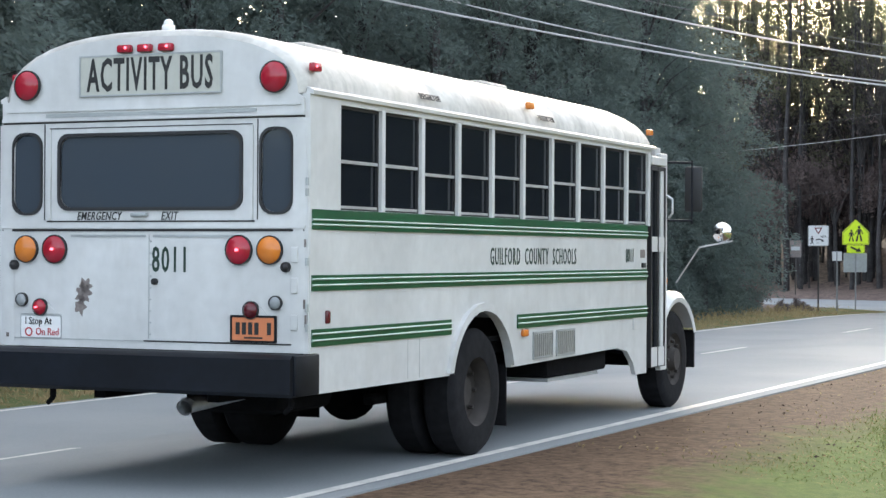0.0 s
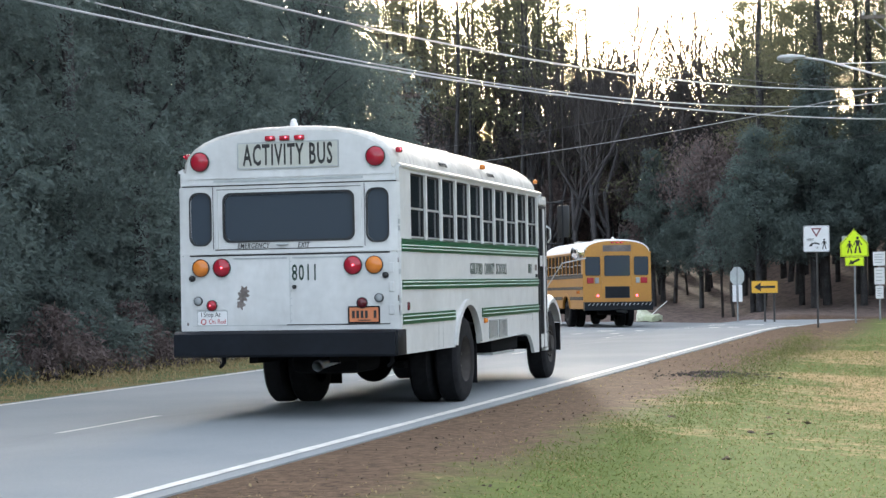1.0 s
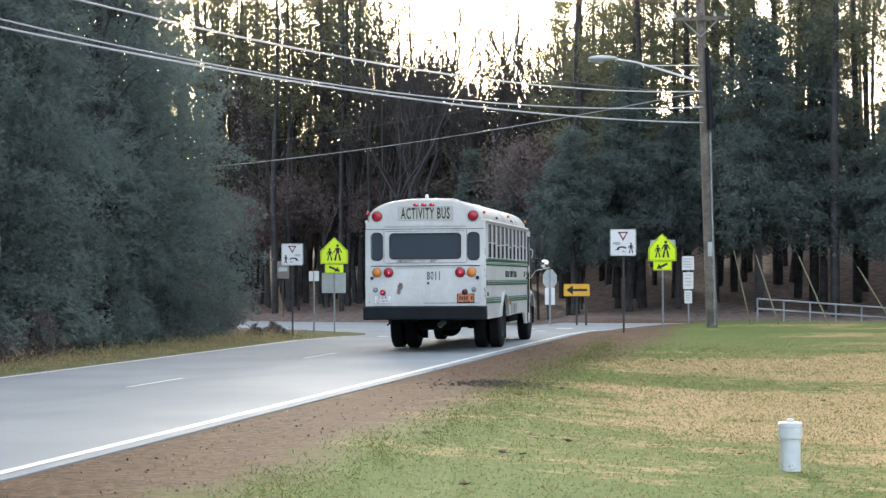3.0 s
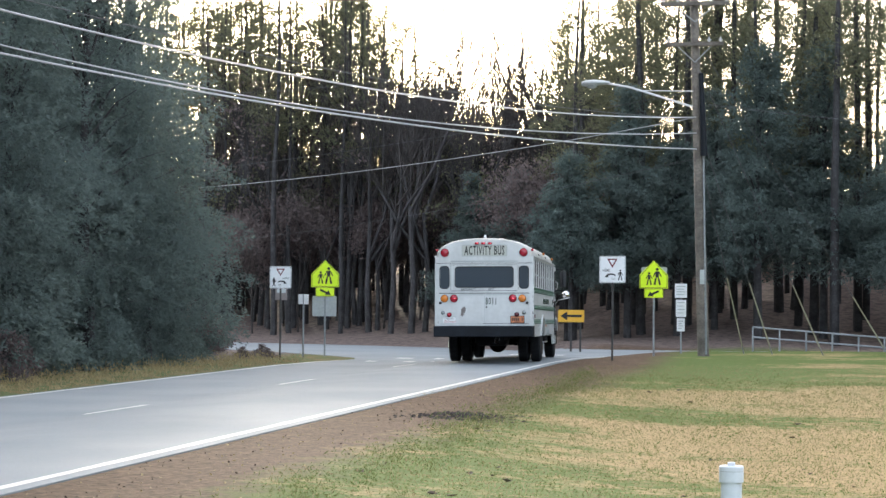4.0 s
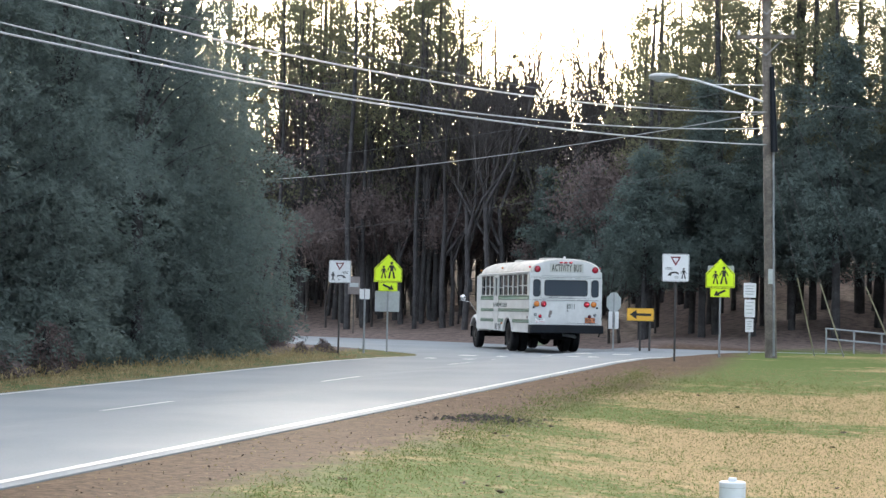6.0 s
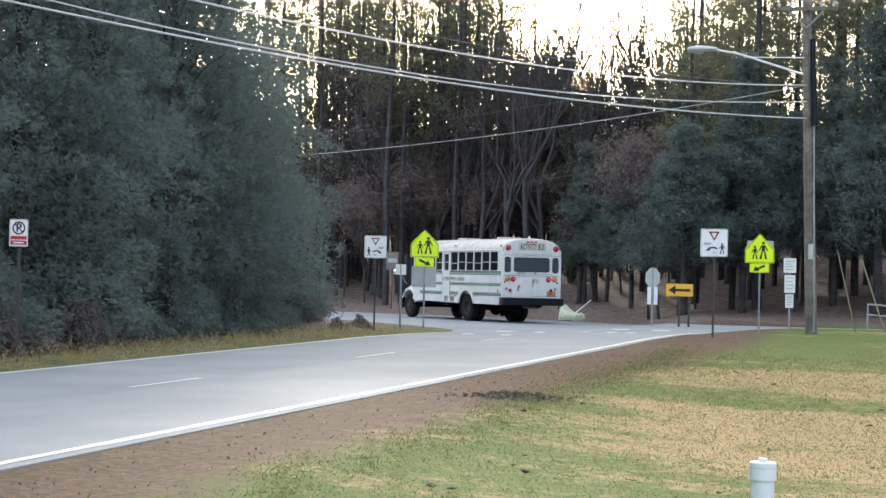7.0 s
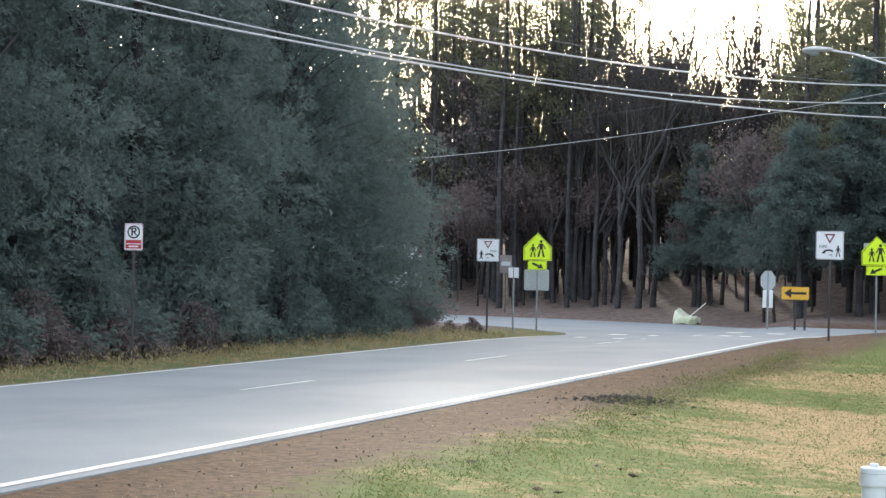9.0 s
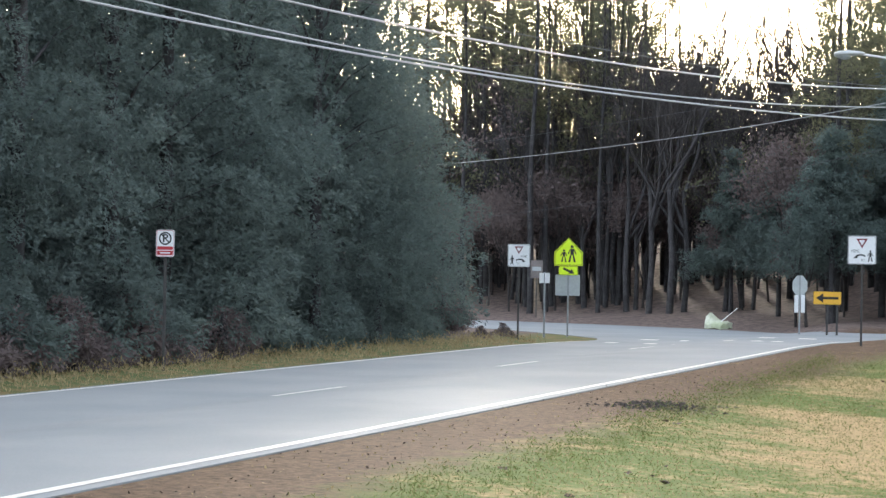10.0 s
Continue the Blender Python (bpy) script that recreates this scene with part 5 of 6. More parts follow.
def build_signs():
    yield_here_sign(1.43, 43.1, 0.06, 0.70, 2.02, -8, 1, "white yield-here-to-pedestrians sign on a dark post in the lawn")
    yield_here_sign(-8.42, 46.4, -0.16, 0.63, 2.05, 6, -1, "tilted white yield-here sign on the grass verge")
    school_sign(2.2, 46.6, 0.08, 2.66, 0.99, -8, 1, "lime pentagon school crossing sign beside the utility pole", (-0.36, 0.36, 2.0, 2.48, 0.055))
    school_sign(-8.49, 51.7, -0.17, 2.985, 1.09, 8, -1, "lime pentagon school crossing sign on the grass corner", (-0.40, 0.36, 1.22, 1.86, 0.055))
    # parking restriction sign
    ob = thing("no_parking_sign", pose(-8.32, 25.3, -0.13, 0, 0, 12), "small white and red no-parking sign before the hedge", "road sign")
    sign_post(ob, 2.3, mat=POST_BROWN)
    face = plate_part(ob, "sign_panel", rounded(-0.165, 0.165, 2.02, 2.49, 0.03), SIGN_WHITE, "white panel with red print", border=SIGN_RED, inset=0.014)
    ring = [(0.115 * math.cos(k * 0.3142), 2.34 + 0.115 * math.sin(k * 0.3142)) for k in range(20)]
    inner = [(0.09 * math.cos(k * 0.3142), 2.34 + 0.09 * math.sin(k * 0.3142)) for k in range(20)]
    part("prohibition_ring", ring_frame(bmesh.new(), ring, inner, "y", -0.003, 0.0), LETTER_BLACK, face)
    words("P", 0.20, place(0.0, -0.003, 2.34) @ REAR, LETTER_BLACK, face, bold=0.004)
    part("slash", prism(bmesh.new(), [(-0.085, 2.41), (-0.07, 2.425), (0.085, 2.27), (0.07, 2.255)], "y", -0.004, 0.0), LETTER_BLACK, face)
    part("print_bar", box(bmesh.new(), -0.14, 0.14, -0.003, 0.0, 2.14, 2.20), SIGN_RED, face)
    part("print_bar", box(bmesh.new(), -0.14, 0.14, -0.003, 0.0, 2.05, 2.125), SIGN_RED, face)
    part("print_bar", box(bmesh.new(), -0.09, 0.09, -0.005, -0.002, 2.075, 2.10), SIGN_WHITE, face)
    # thin post with two small white panels
    ob = thing("delineator_post", pose(-8.58, 49.5, -0.15), "thin grey post with a small white box on the verge", "post")
    bm = tube(bmesh.new(), (0, 0, -0.3), (0, 0, 1.9), 0.03)
    part("post", bm, GALVANISED, ob)
    for s in (-1, 1):
        part("small_panel", box(bmesh.new(), s * 0.02, s * 0.15, -0.05, 0.03, 1.58, 1.88, 0.01), SIGN_WHITE, ob, "small white panel")
    # back of a stop sign with two white panels below
    ob = thing("stop_sign", pose(-2.53, 58.5, -0.2, 0, 0, 10), "grey back of an octagonal stop sign before the woods", "road sign")
    sign_post(ob, 2.0, mat=GALVANISED)
    part("sign_panel", prism(bmesh.new(), [(0.26 * math.cos(radians(22.5 + 45 * k)), 1.66 + 0.36 * math.sin(radians(22.5 + 45 * k))) for k in range(8)], "y", 0.046, 0.051), SIGN_BACK, ob, "bare grey octagon back")
    for s in (-1, 1):
        part("lower_panel", box(bmesh.new(), s * 0.04, s * 0.17, 0.0, 0.01, 0.78, 1.36), SIGN_WHITE, ob, "narrow white panel")
    # amber arrow board
    ob = thing("arrow_sign", pose(-1.45, 57.3, -0.16, 0, 0, -4), "amber board with a black arrow before the woods", "road sign")
    for s in (-0.02, 0.30):
        part("post", box(bmesh.new(), s - 0.03, s + 0.03, 0.012, 0.06, -0.3, 1.45), POST_BROWN, ob)
    face = plate_part(ob, "sign_panel", rounded(-0.46, 0.44, 1.04, 1.46, 0.03), SIGN_ORANGE, "amber panel", border=LETTER_BLACK, inset=0.014)
    bm = bmesh.new()
    prism(bm, [(-0.16, 1.29), (0.35, 1.29), (0.35, 1.21), (-0.16, 1.21)], "y", -0.003, 0.0)
    prism(bm, [(-0.14, 1.40), (-0.14, 1.10), (-0.37, 1.25)], "y", -0.0034, 0.0)
    part("arrow_symbol", bm, LETTER_BLACK, face, "thick black arrow")
    # three notices on one post
    ob = thing("notice_post", pose(2.73, 49.75, 0.06), "post with three white printed notices beside the pole", "sign")
    sign_post(ob, 2.1, mat=GALVANISED)
    for x0, x1, z0, z1 in ((-0.18, 0.17, 1.66, 2.07), (-0.15, 0.15, 1.10, 1.60), (-0.12, 0.11, 0.68, 1.06)):
        pn = plate_part(ob, "notice", rounded(x0, x1, z0, z1, 0.015), SIGN_WHITE, "white notice with unreadable print")
        for k in range(4):
            zz = z1 - 0.07 - k * (z1 - z0 - 0.1) / 4
            part("print_bar", box(bmesh.new(), x0 + 0.05, x1 - 0.05 - 0.03 * (k % 2), -0.003, 0.0, zz - 0.022, zz), SIGN_BACK, pn)


def faded_board():
    ob = thing("notice_board", pose(-17.2, 77.2, ground_z(-17.2, 77.2), 0, 0, 14), "small faded brown board across the side road", "sign")
    sign_post(ob, 2.3, mat=POST_BROWN)
    face = plate_part(ob, "sign_panel", rounded(-0.27, 0.27, 1.75, 2.55, 0.02), PEELED, "faded brown panel")
    part("print_bar", box(bmesh.new(), -0.2, 0.2, -0.003, 0.0, 2.08, 2.26), SIGN_BACK, face)


build_signs()
faded_board()


# ---- utility pole, street lamp, wires ----
POLE = Vector((3.54, 47.2, 0.0))


def build_pole():
    ob = thing("utility_pole", place(POLE.x, POLE.y, 0.05), "weathered wooden utility pole with crossarms and a street lamp", "utility pole")
    bm = bmesh.new()
    rings = []
    for k in range(13):
        h = k / 12
        z, r = -0.4 + 10.8 * h, 0.165 - 0.055 * h
        rings.append([(-0.31 * z / 10 + r * math.cos(a * math.pi / 8), 0.01 * math.sin(k * 2.1) + r * math.sin(a * math.pi / 8), z) for a in range(17)])
    skin(bm, rings)
    bmesh.ops.remove_doubles(bm, verts=bm.verts, dist=1e-5)
    bmesh.ops.holes_fill(bm, edges=bm.edges)
    part("pole_shaft", bm, POLE_WOOD, ob, "grey-brown tapered wooden shaft", 40)
    for z, half, tw in ((8.72, 0.80, 4), (9.85, 0.95, -3)):
        bm = bmesh.new()
        box(bm, -half - 0.28, half - 0.28, -0.20, -0.10, z - 0.055, z + 0.055, 0.008)
        arm = part("crossarm", bm, POLE_WOOD, ob, "wooden crossarm")
        for x in (-half - 0.2, -half * 0.5 - 0.28, half * 0.5 - 0.28, half - 0.36):
            bm = bmesh.new()
            tube(bm, (x, -0.15, z + 0.05), (x, -0.15, z + 0.20), 0.03, 0.018, 8)
            tube(bm, (x, -0.15, z + 0.10), (x, -0.15, z + 0.13), 0.055, 0.055, 10)
            part("insulator", bm, SIGN_BACK, arm, "", 40)
        for s in (-1, 1):
            bm = bmesh.new()
            tube(bm, (-0.28 + s * half * 0.6, -0.11, z - 0.04), (-0.27, -0.11, z - 0.5), 0.016, sides=6)
            part("brace", bm, GALVANISED, arm)
    # cable riser and guard
    bm = bmesh.new()
    tube(bm, (0.0, -0.17, 5.6), (-0.10, -0.17, 7.9), 0.10, 0.07, 10)
    part("cable_guard", bm, BLACK_METAL, ob, "black cable riser", 50)
    bm = bmesh.new()
    tube(bm, (0.08, -0.15, 0.1), (-0.02, -0.13, 5.6), 0.03, 0.03, 8)
    part("conduit", bm, GALVANISED, ob, "grey conduit", 50)
    part("pole_tag", box(bmesh.new(), -0.10, 0.02, -0.172, -0.16, 2.05, 2.45), SIGN_BACK, ob, "small pale tag")
    # street lamp arm and head
    bm = bmesh.new()
    pts = [Vector((-0.33, -0.1, 6.98)), Vector((-1.3, -0.05, 7.30)), Vector((-2.1, 0.0, 7.56)), Vector((-2.75, 0.0, 7.68))]
    for a, c in zip(pts, pts[1:]):
        tube(bm, a, c, 0.03, 0.028, 10)
    tube(bm, (-0.3, -0.1, 7.42), (-1.9, 0.0, 7.46), 0.012, 0.012, 6)
    lamp = part("lamp_arm", bm, ALU, ob, "slender aluminium lamp arm", 50)
    bm = bmesh.new()
    rings = []
    for k, (x, w, up, dn) in enumerate(((-2.65, 0.04, 0.04, 0.04), (-2.85, 0.11, 0.075, 0.05), (-3.1, 0.16, 0.10, 0.07), (-3.32, 0.13, 0.085, 0.10), (-3.45, 0.05, 0.04, 0.06))):
        rings.append([(x, w * math.cos(a * math.pi / 6), 7.69 + (up if math.sin(a * math.pi / 6) > 0 else dn) * math.sin(a * math.pi / 6)) for a in range(13)])
    skin(bm, rings)
    part("lamp_head", bm, SIGN_BACK, lamp, "grey cobra-head street lamp", 60)
    bm = bmesh.new()
    bmesh.ops.create_uvsphere(bm, u_segments=14, v_segments=8, radius=1.0, matrix=Matrix.LocRotScale((-3.16, 0, 7.63), None, (0.17, 0.11, 0.10)))
    part("lamp_globe", bm, LAMP_CLEAR, lamp, "clear refractor globe", 60)


def cable(name, a, c, sag, r, mat, label, n=40):
    a, c = Vector(a), Vector(c)
    bm = bmesh.new()
    rings = []
    for k in range(n + 1):
        s = k / n
        p = a.lerp(c, s) - Vector((0, 0, 4 * sag * s * (1 - s)))
        rings.append([(p.x + r * math.cos(j * 2.094) * 0.7, p.y + r * math.cos(j * 2.094) * 0.7, p.z + r * math.sin(j * 2.094)) for j in range(4)])
    skin(bm, rings)
    return thing(name, None, label, "cable", "overhead cables", bm=bm, mat=mat, smooth=60)


def build_wires():
    px = POLE.x - 0.2
    cable("overhead_cable", (px, 47.1, 5.85), (-18.5, -1.8, 8.78), 1.48, 0.022, CABLE, "pale overhead cable strung from the pole across the road")
    cable("overhead_cable", (px, 47.1, 6.3), (-22.4, -1.0, 12.3), 2.78, 0.018, CABLE, "pale overhead cable strung from the pole across the road")
    cable("overhead_cable", (px - 0.03, 47.1, 6.74), (-11.7, -1.8, 7.7), 1.47, 0.020, CABLE, "pale overhead cable strung from the pole across the road")
    cable("overhead_cable", (px - 0.03, 47.15, 6.70), (-13.5, -2.5, 8.3), 1.30, 0.010, CABLE_DARK, "thin dark overhead wire across the road")
    # service wires towards the far left
    cable("overhead_cable", (px, 47.2, 6.75), (-40, 76, 6.7), 1.2, 0.014, CABLE, "thin overhead wire along the side road")
    cable("overhead_cable", (px, 47.2, 7.5), (-40, 77, 6.6), 0.9, 0.008, CABLE_DARK, "thin overhead wire along the side road")
    cable("overhead_cable", (px, 47.2, 5.6), (-40, 77.5, 3.8), 1.3, 0.008, CABLE_DARK, "thin overhead wire along the side road")
    cable("overhead_cable", (2.6, 47.05, 8.95), (-34, 74, 11.5), 1.2, 0.008, CABLE_DARK, "thin overhead wire along the side road")
    cable("overhead_cable", (2.8, 47.05, 10.0), (-26, -10, 14.5), 1.2, 0.009, CABLE_DARK, "thin high wire across the road")
    cable("overhead_cable", (px + 0.3, 47.2, 7.1), (40, 62, 7.6), 1.0, 0.010, CABLE_DARK, "thin overhead wire beyond the pole")
    # guy wires with yellow guards
    for top, foot, guard in ((8.3, (6.75, 50.2, 0.2), (1.9, True)), (6.6, (5.32, 50.0, 0.2), (1.95, True)), (5.9, (4.5, 50.3, 0.2), (2.1, True)), (9.0, (8.6, 51.0, 0.2), (1.6, True))):
        a, c = Vector((POLE.x - 0.03 * top, 47.25, top)), Vector(foot)
        way = (a - c).normalized()
        ob = thing("guy_wire", None, "steel guy wire with a dull yellow guard in the lawn", "cable", "guy wires")
        part("wire", tube(bmesh.new(), a, c, 0.010, 0.010, 6), CABLE_DARK, ob)
        part("guard", tube(bmesh.new(), c + way * 0.15, c + way * (guard[0] / way.z), 0.022, 0.018, 8), GUARD, ob, "dull yellow plastic guard")
        part("anchor", tube(bmesh.new(), c - way * 0.35, c + way * 0.18, 0.018, 0.018, 6), GALVANISED, ob)


build_pole()
build_wires()


# ---- small things on the ground ----
def build_small_things():
    gx, gy = 5.96, 10.70
    gz = ground_z(gx, gy)
    ob = thing("cleanout_pipe", place(gx, gy, gz), "white plastic cleanout pipe with a screw cap in the lawn", "pipe")
    tube_bm = tube(bmesh.new(), (0, 0, -0.2), (0, 0, 0.34), 0.093, 0.093, 28)
    part("pipe", tube_bm, PVC, ob, "white plastic pipe", 40)
    bm = bmesh.new()
    tube(bm, (0, 0, 0.30), (0, 0, 0.435), 0.108, 0.108, 28)
    tube(bm, (0, 0, 0.435), (0, 0, 0.445), 0.108, 0.10, 28)
    cap = part("cap", bm, PVC, ob, "round white cap", 40)
    part("cap_key", box(bmesh.new(), -0.032, 0.032, -0.032, 0.032, 0.44, 0.475, 0.006), PVC, cap, "square cap key")
    part("cap_groove", tube(bmesh.new(), (0, 0, 0.395), (0, 0, 0.400), 0.1095, 0.1095, 28), SIGN_BACK, cap)
    # crumpled pale sheet by the far kerb
    bm = bmesh.new()
    rng = random.Random(5)
    n, rings = 14, []
    for i, (x, h, d) in enumerate(((-0.52, 0.12, 0.10), (-0.46, 0.62, 0.3), (-0.30, 0.48, 0.38), (-0.1, 0.34, 0.42), (0.15, 0.30, 0.40), (0.42, 0.30, 0.36), (0.52, 0.28, 0.2), (0.54, 0.08, 0.05))):
        rings.append([(x + rng.uniform(-0.03, 0.03), -d * math.cos(math.pi * k / n) + rng.uniform(-0.03, 0.03), h * math.sin(math.pi * k / n) ** 0.6 + rng.uniform(-0.03, 0.03)) for k in range(n + 1)])
    skin(bm, rings)
    zt = ground_z(-6.6, 71.6)
    thing("crumpled_sheet", pose(-7.6, 70.4, ground_z(-7.6, 70.4), 0, 0, -30), "crumpled pale green sheet lying at the far kerb", "litter", bm=bm, mat=TARP, smooth=25)
    # damp clods where the bare strip meets the grass, heaped in one low mound
    crng = np.random.default_rng(15)
    m = 360
    near = np.arange(m) < 240
    cy = np.where(near, 20.1 + crng.normal(0, 0.42, m), crng.uniform(8, 33, m))
    cx = np.where(near, 1.75 + crng.normal(0, 0.42, m), 1.55 + crng.normal(0, 0.45, m) - np.clip((cy - 14) / 20, 0, 1) * 0.4)
    cz = np.array([ground_z(p, q) for p, q in zip(cx, cy)]) + np.where(near, 0.03 * np.exp(-((cx - 1.75) ** 2 + (cy - 20.1) ** 2) / 0.25), 0.0)
    verts, faces = [], []
    for p, q, w, s in zip(cx, cy, cz, np.where(near, crng.uniform(0.02, 0.06, m), crng.uniform(0.010, 0.026, m))):
        base = len(verts)
        for k in range(5):
            verts.append((p + s * math.cos(k * 1.257) * crng.uniform(0.7, 1.4), q + s * math.sin(k * 1.257) * crng.uniform(0.7, 1.4), w - 0.01))
        verts.append((p + crng.normal(0, 0.2) * s, q + crng.normal(0, 0.2) * s, w + s * crng.uniform(0.25, 0.5)))
        faces += [(base + k, base + (k + 1) % 5, base + 5) for k in range(5)]
    me = bpy.data.meshes.new("earth_clods")
    me.from_pydata(verts, [], faces)
    me.materials.append(CLOD)
    tagged(new("earth_clods", me), "dark damp clods of earth along the grass edge", "earth", kind="stuff")
    st = thing("stick", None, "bleached stick propped on the crumpled sheet", "litter", bm=tube(bmesh.new(), (-7.5, 70.3, zt + 0.2), (-6.9, 70.6, zt + 0.75), 0.02, 0.015, 6), mat=STICKER)
    # pipe railing beyond the pole
    ob = thing("railing", place(0, 0, 0), "low grey pipe railing along the side road", "railing")
    a, c = Vector((4.6, 55.6, 0.15)), Vector((9.6, 58.2, -0.25))
    posts = [a.lerp(c, k / 6) for k in range(7)]
    for p in posts:
        part("rail_post", tube(bmesh.new(), (p.x, p.y, p.z - 0.4), (p.x, p.y, p.z + 0.68), 0.03, 0.03, 8), GALVANISED, ob)
    for h in (0.66, 0.34):
        part("rail", tube(bmesh.new(), a + Vector((0, 0, h)), c + Vector((0, 0, h)), 0.028, 0.028, 8), GALVANISED, ob)
    # fallen leaves on the lawn
    rng = random.Random(9)
    for k in range(46):
        x, y = rng.uniform(1.8, 11), rng.uniform(6, 34)
        if k == 0:
            x, y = 3.46, 13.18
        s = rng.uniform(0.035, 0.07)
        bm = bmesh.new()
        vs = [bm.verts.new((s * math.cos(a) * rng.uniform(0.6, 1.1), s * math.sin(a) * rng.uniform(0.6, 1.1), s * rng.uniform(0.2, 0.8))) for a in (0, 1, 2, 3.1, 4.2, 5.2)]
        mid = bm.verts.new((0, 0, s * 0.25))
        for i in range(6):
            bm.faces.new((mid, vs[i], vs[(i + 1) % 6]))
        thing("fallen_leaf", pose(x, y, ground_z(x, y) + 0.01, 0, 0, rng.uniform(0, 360)), "curled dark dead leaf on the grass", "leaf", "fallen leaves", bm=bm, mat=LEAF_DEAD)


build_small_things()


# ---- trees ----
def quad_cloud(centres, normals, sizes, per, rng, spread, aspect=0.45, droop=0.0):
    """Many small pointed leaf sprays round the given centres: corners and faces."""
    n = len(centres) * per
    c = np.repeat(centres, per, 0) + rng.normal(0, 1, (n, 3)) * np.repeat(sizes, per)[:, None] * spread
    d = rng.normal(0, 1, (n, 3)) * 0.8 + np.repeat(normals, per, 0)
    d[:, 2] -= droop
    d /= np.linalg.norm(d, axis=1, keepdims=True) + 1e-9
    side = np.cross(d, rng.normal(0, 1, (n, 3)))
    side /= np.linalg.norm(side, axis=1, keepdims=True) + 1e-9
    ln = (np.repeat(sizes, per) * rng.uniform(0.55, 1.25, n))[:, None]
    a = c - d * ln * 0.5
    b = c + side * ln * aspect * 0.5
    e = c + d * ln * 0.5
    f = c - side * ln * aspect * 0.5
    return np.stack([a, b, e, f], 1).reshape(-1, 3)


def cloud_mesh(name, corners, mat):
    me = bpy.data.meshes.new(name)
    n = len(corners) // 4
    me.vertices.add(len(corners))
    me.vertices.foreach_set("co", corners.astype(np.float32).ravel())
    me.loops.add(4 * n)
    me.loops.foreach_set("vertex_index", np.arange(4 * n, dtype=np.int32))
    me.polygons.add(n)
    me.polygons.foreach_set("loop_start", np.arange(0, 4 * n, 4, dtype=np.int32))
    me.polygons.foreach_set("loop_total", np.full(n, 4, dtype=np.int32))
    me.update(calc_edges=True)
    me.materials.append(mat)
    return me


def limb_mesh(name, limbs, mat, sides=5):
    """Tapered limbs, each a list of (x, y, z, radius)."""
    verts, faces = [], []
    for pts in limbs:
        base = len(verts)
        for x, y, z, r in pts:
            for k in range(sides):
                a = 2 * math.pi * k / sides
                verts.append((x + r * math.cos(a), y + r * math.sin(a), z))
        for j in range(len(pts) - 1):
            for k in range(sides):
                a0, a1 = base + j * sides + k, base + j * sides + (k + 1) % sides
                faces.append((a0, a1, a1 + sides, a0 + sides))
    me = bpy.data.meshes.new(name)
    me.from_pydata(verts, [], faces)
    me.materials.append(mat)
    me.shade_smooth()
    return me


def tree_object(name, label, trunk_me, crown_me, category="tree", group=""):
    ob = thing(name, None, label, category, group)
    for nm, me in (("trunk", trunk_me), ("crown", crown_me)):
        if me:
            p = new(nm, me)
            p.parent = ob
    return ob


def evergreen(seed, h, r, leaf=CEDAR, count=2600, size=0.42, low=0.0, boughs=70):
    """A dense broad evergreen, leafy down to its foot, with spreading feathery boughs."""
    rng = np.random.default_rng(seed)
    lumps = []
    for k in range(boughs):
        z = low + (h - low) * (k + rng.uniform(0, 1)) / boughs
        prof = max(0.12, (1 - ((z / h) ** 1.7))) * (0.75 + 0.25 * min(1, z / (0.18 * h)))
        a = rng.uniform(0, 2 * math.pi)
        rad = r * prof * rng.uniform(0.40, 0.90)
        lumps.append((rad * math.cos(a), rad * math.sin(a), z, r * rng.uniform(0.20, 0.42) * (0.4 + 0.6 * prof), math.cos(a), math.sin(a)))
    lumps = np.array(lumps)
    pick = rng.choice(len(lumps), count, p=lumps[:, 3] ** 2 / (lumps[:, 3] ** 2).sum())
    d = rng.normal(0, 1, (count, 3))
    d /= np.linalg.norm(d, axis=1, keepdims=True)
    rad = rng.uniform(0.35, 1.0, count) ** 0.5
    # boughs are flat, reach outward and droop at their tips
    way = np.stack([lumps[pick, 4], lumps[pick, 5], np.full(count, -0.22)], 1)
    reach = (d * way).sum(1, keepdims=True)
    c = lumps[pick, :3] + (d * np.array([1, 1, 0.62]) + way * reach * 0.55) * (lumps[pick, 3] * rad)[:, None]
    c[:, 2] = np.maximum(c[:, 2], low * 0.8 + 0.05 + rng.uniform(0, 0.4 + 0.8 * low, count))
    crown = cloud_mesh("crown", quad_cloud(c, d * 0.5 + way * 0.8, np.full(count, size), 6, rng, 0.45, 0.30, 0.15), leaf)
    trunk = [[(0, 0, -0.3, 0.20), (0.05, 0.03, h * 0.4, 0.13), (0.02, -0.04, h * 0.95, 0.03)]]
    for x, y, z, s, _, _ in lumps[::2]:
        trunk.append([(0, 0, z * 0.8, 0.05), (x * 0.6, y * 0.6, z * 0.95, 0.03), (x, y, z, 0.012)])
    return limb_mesh("trunk", trunk, BARK), crown


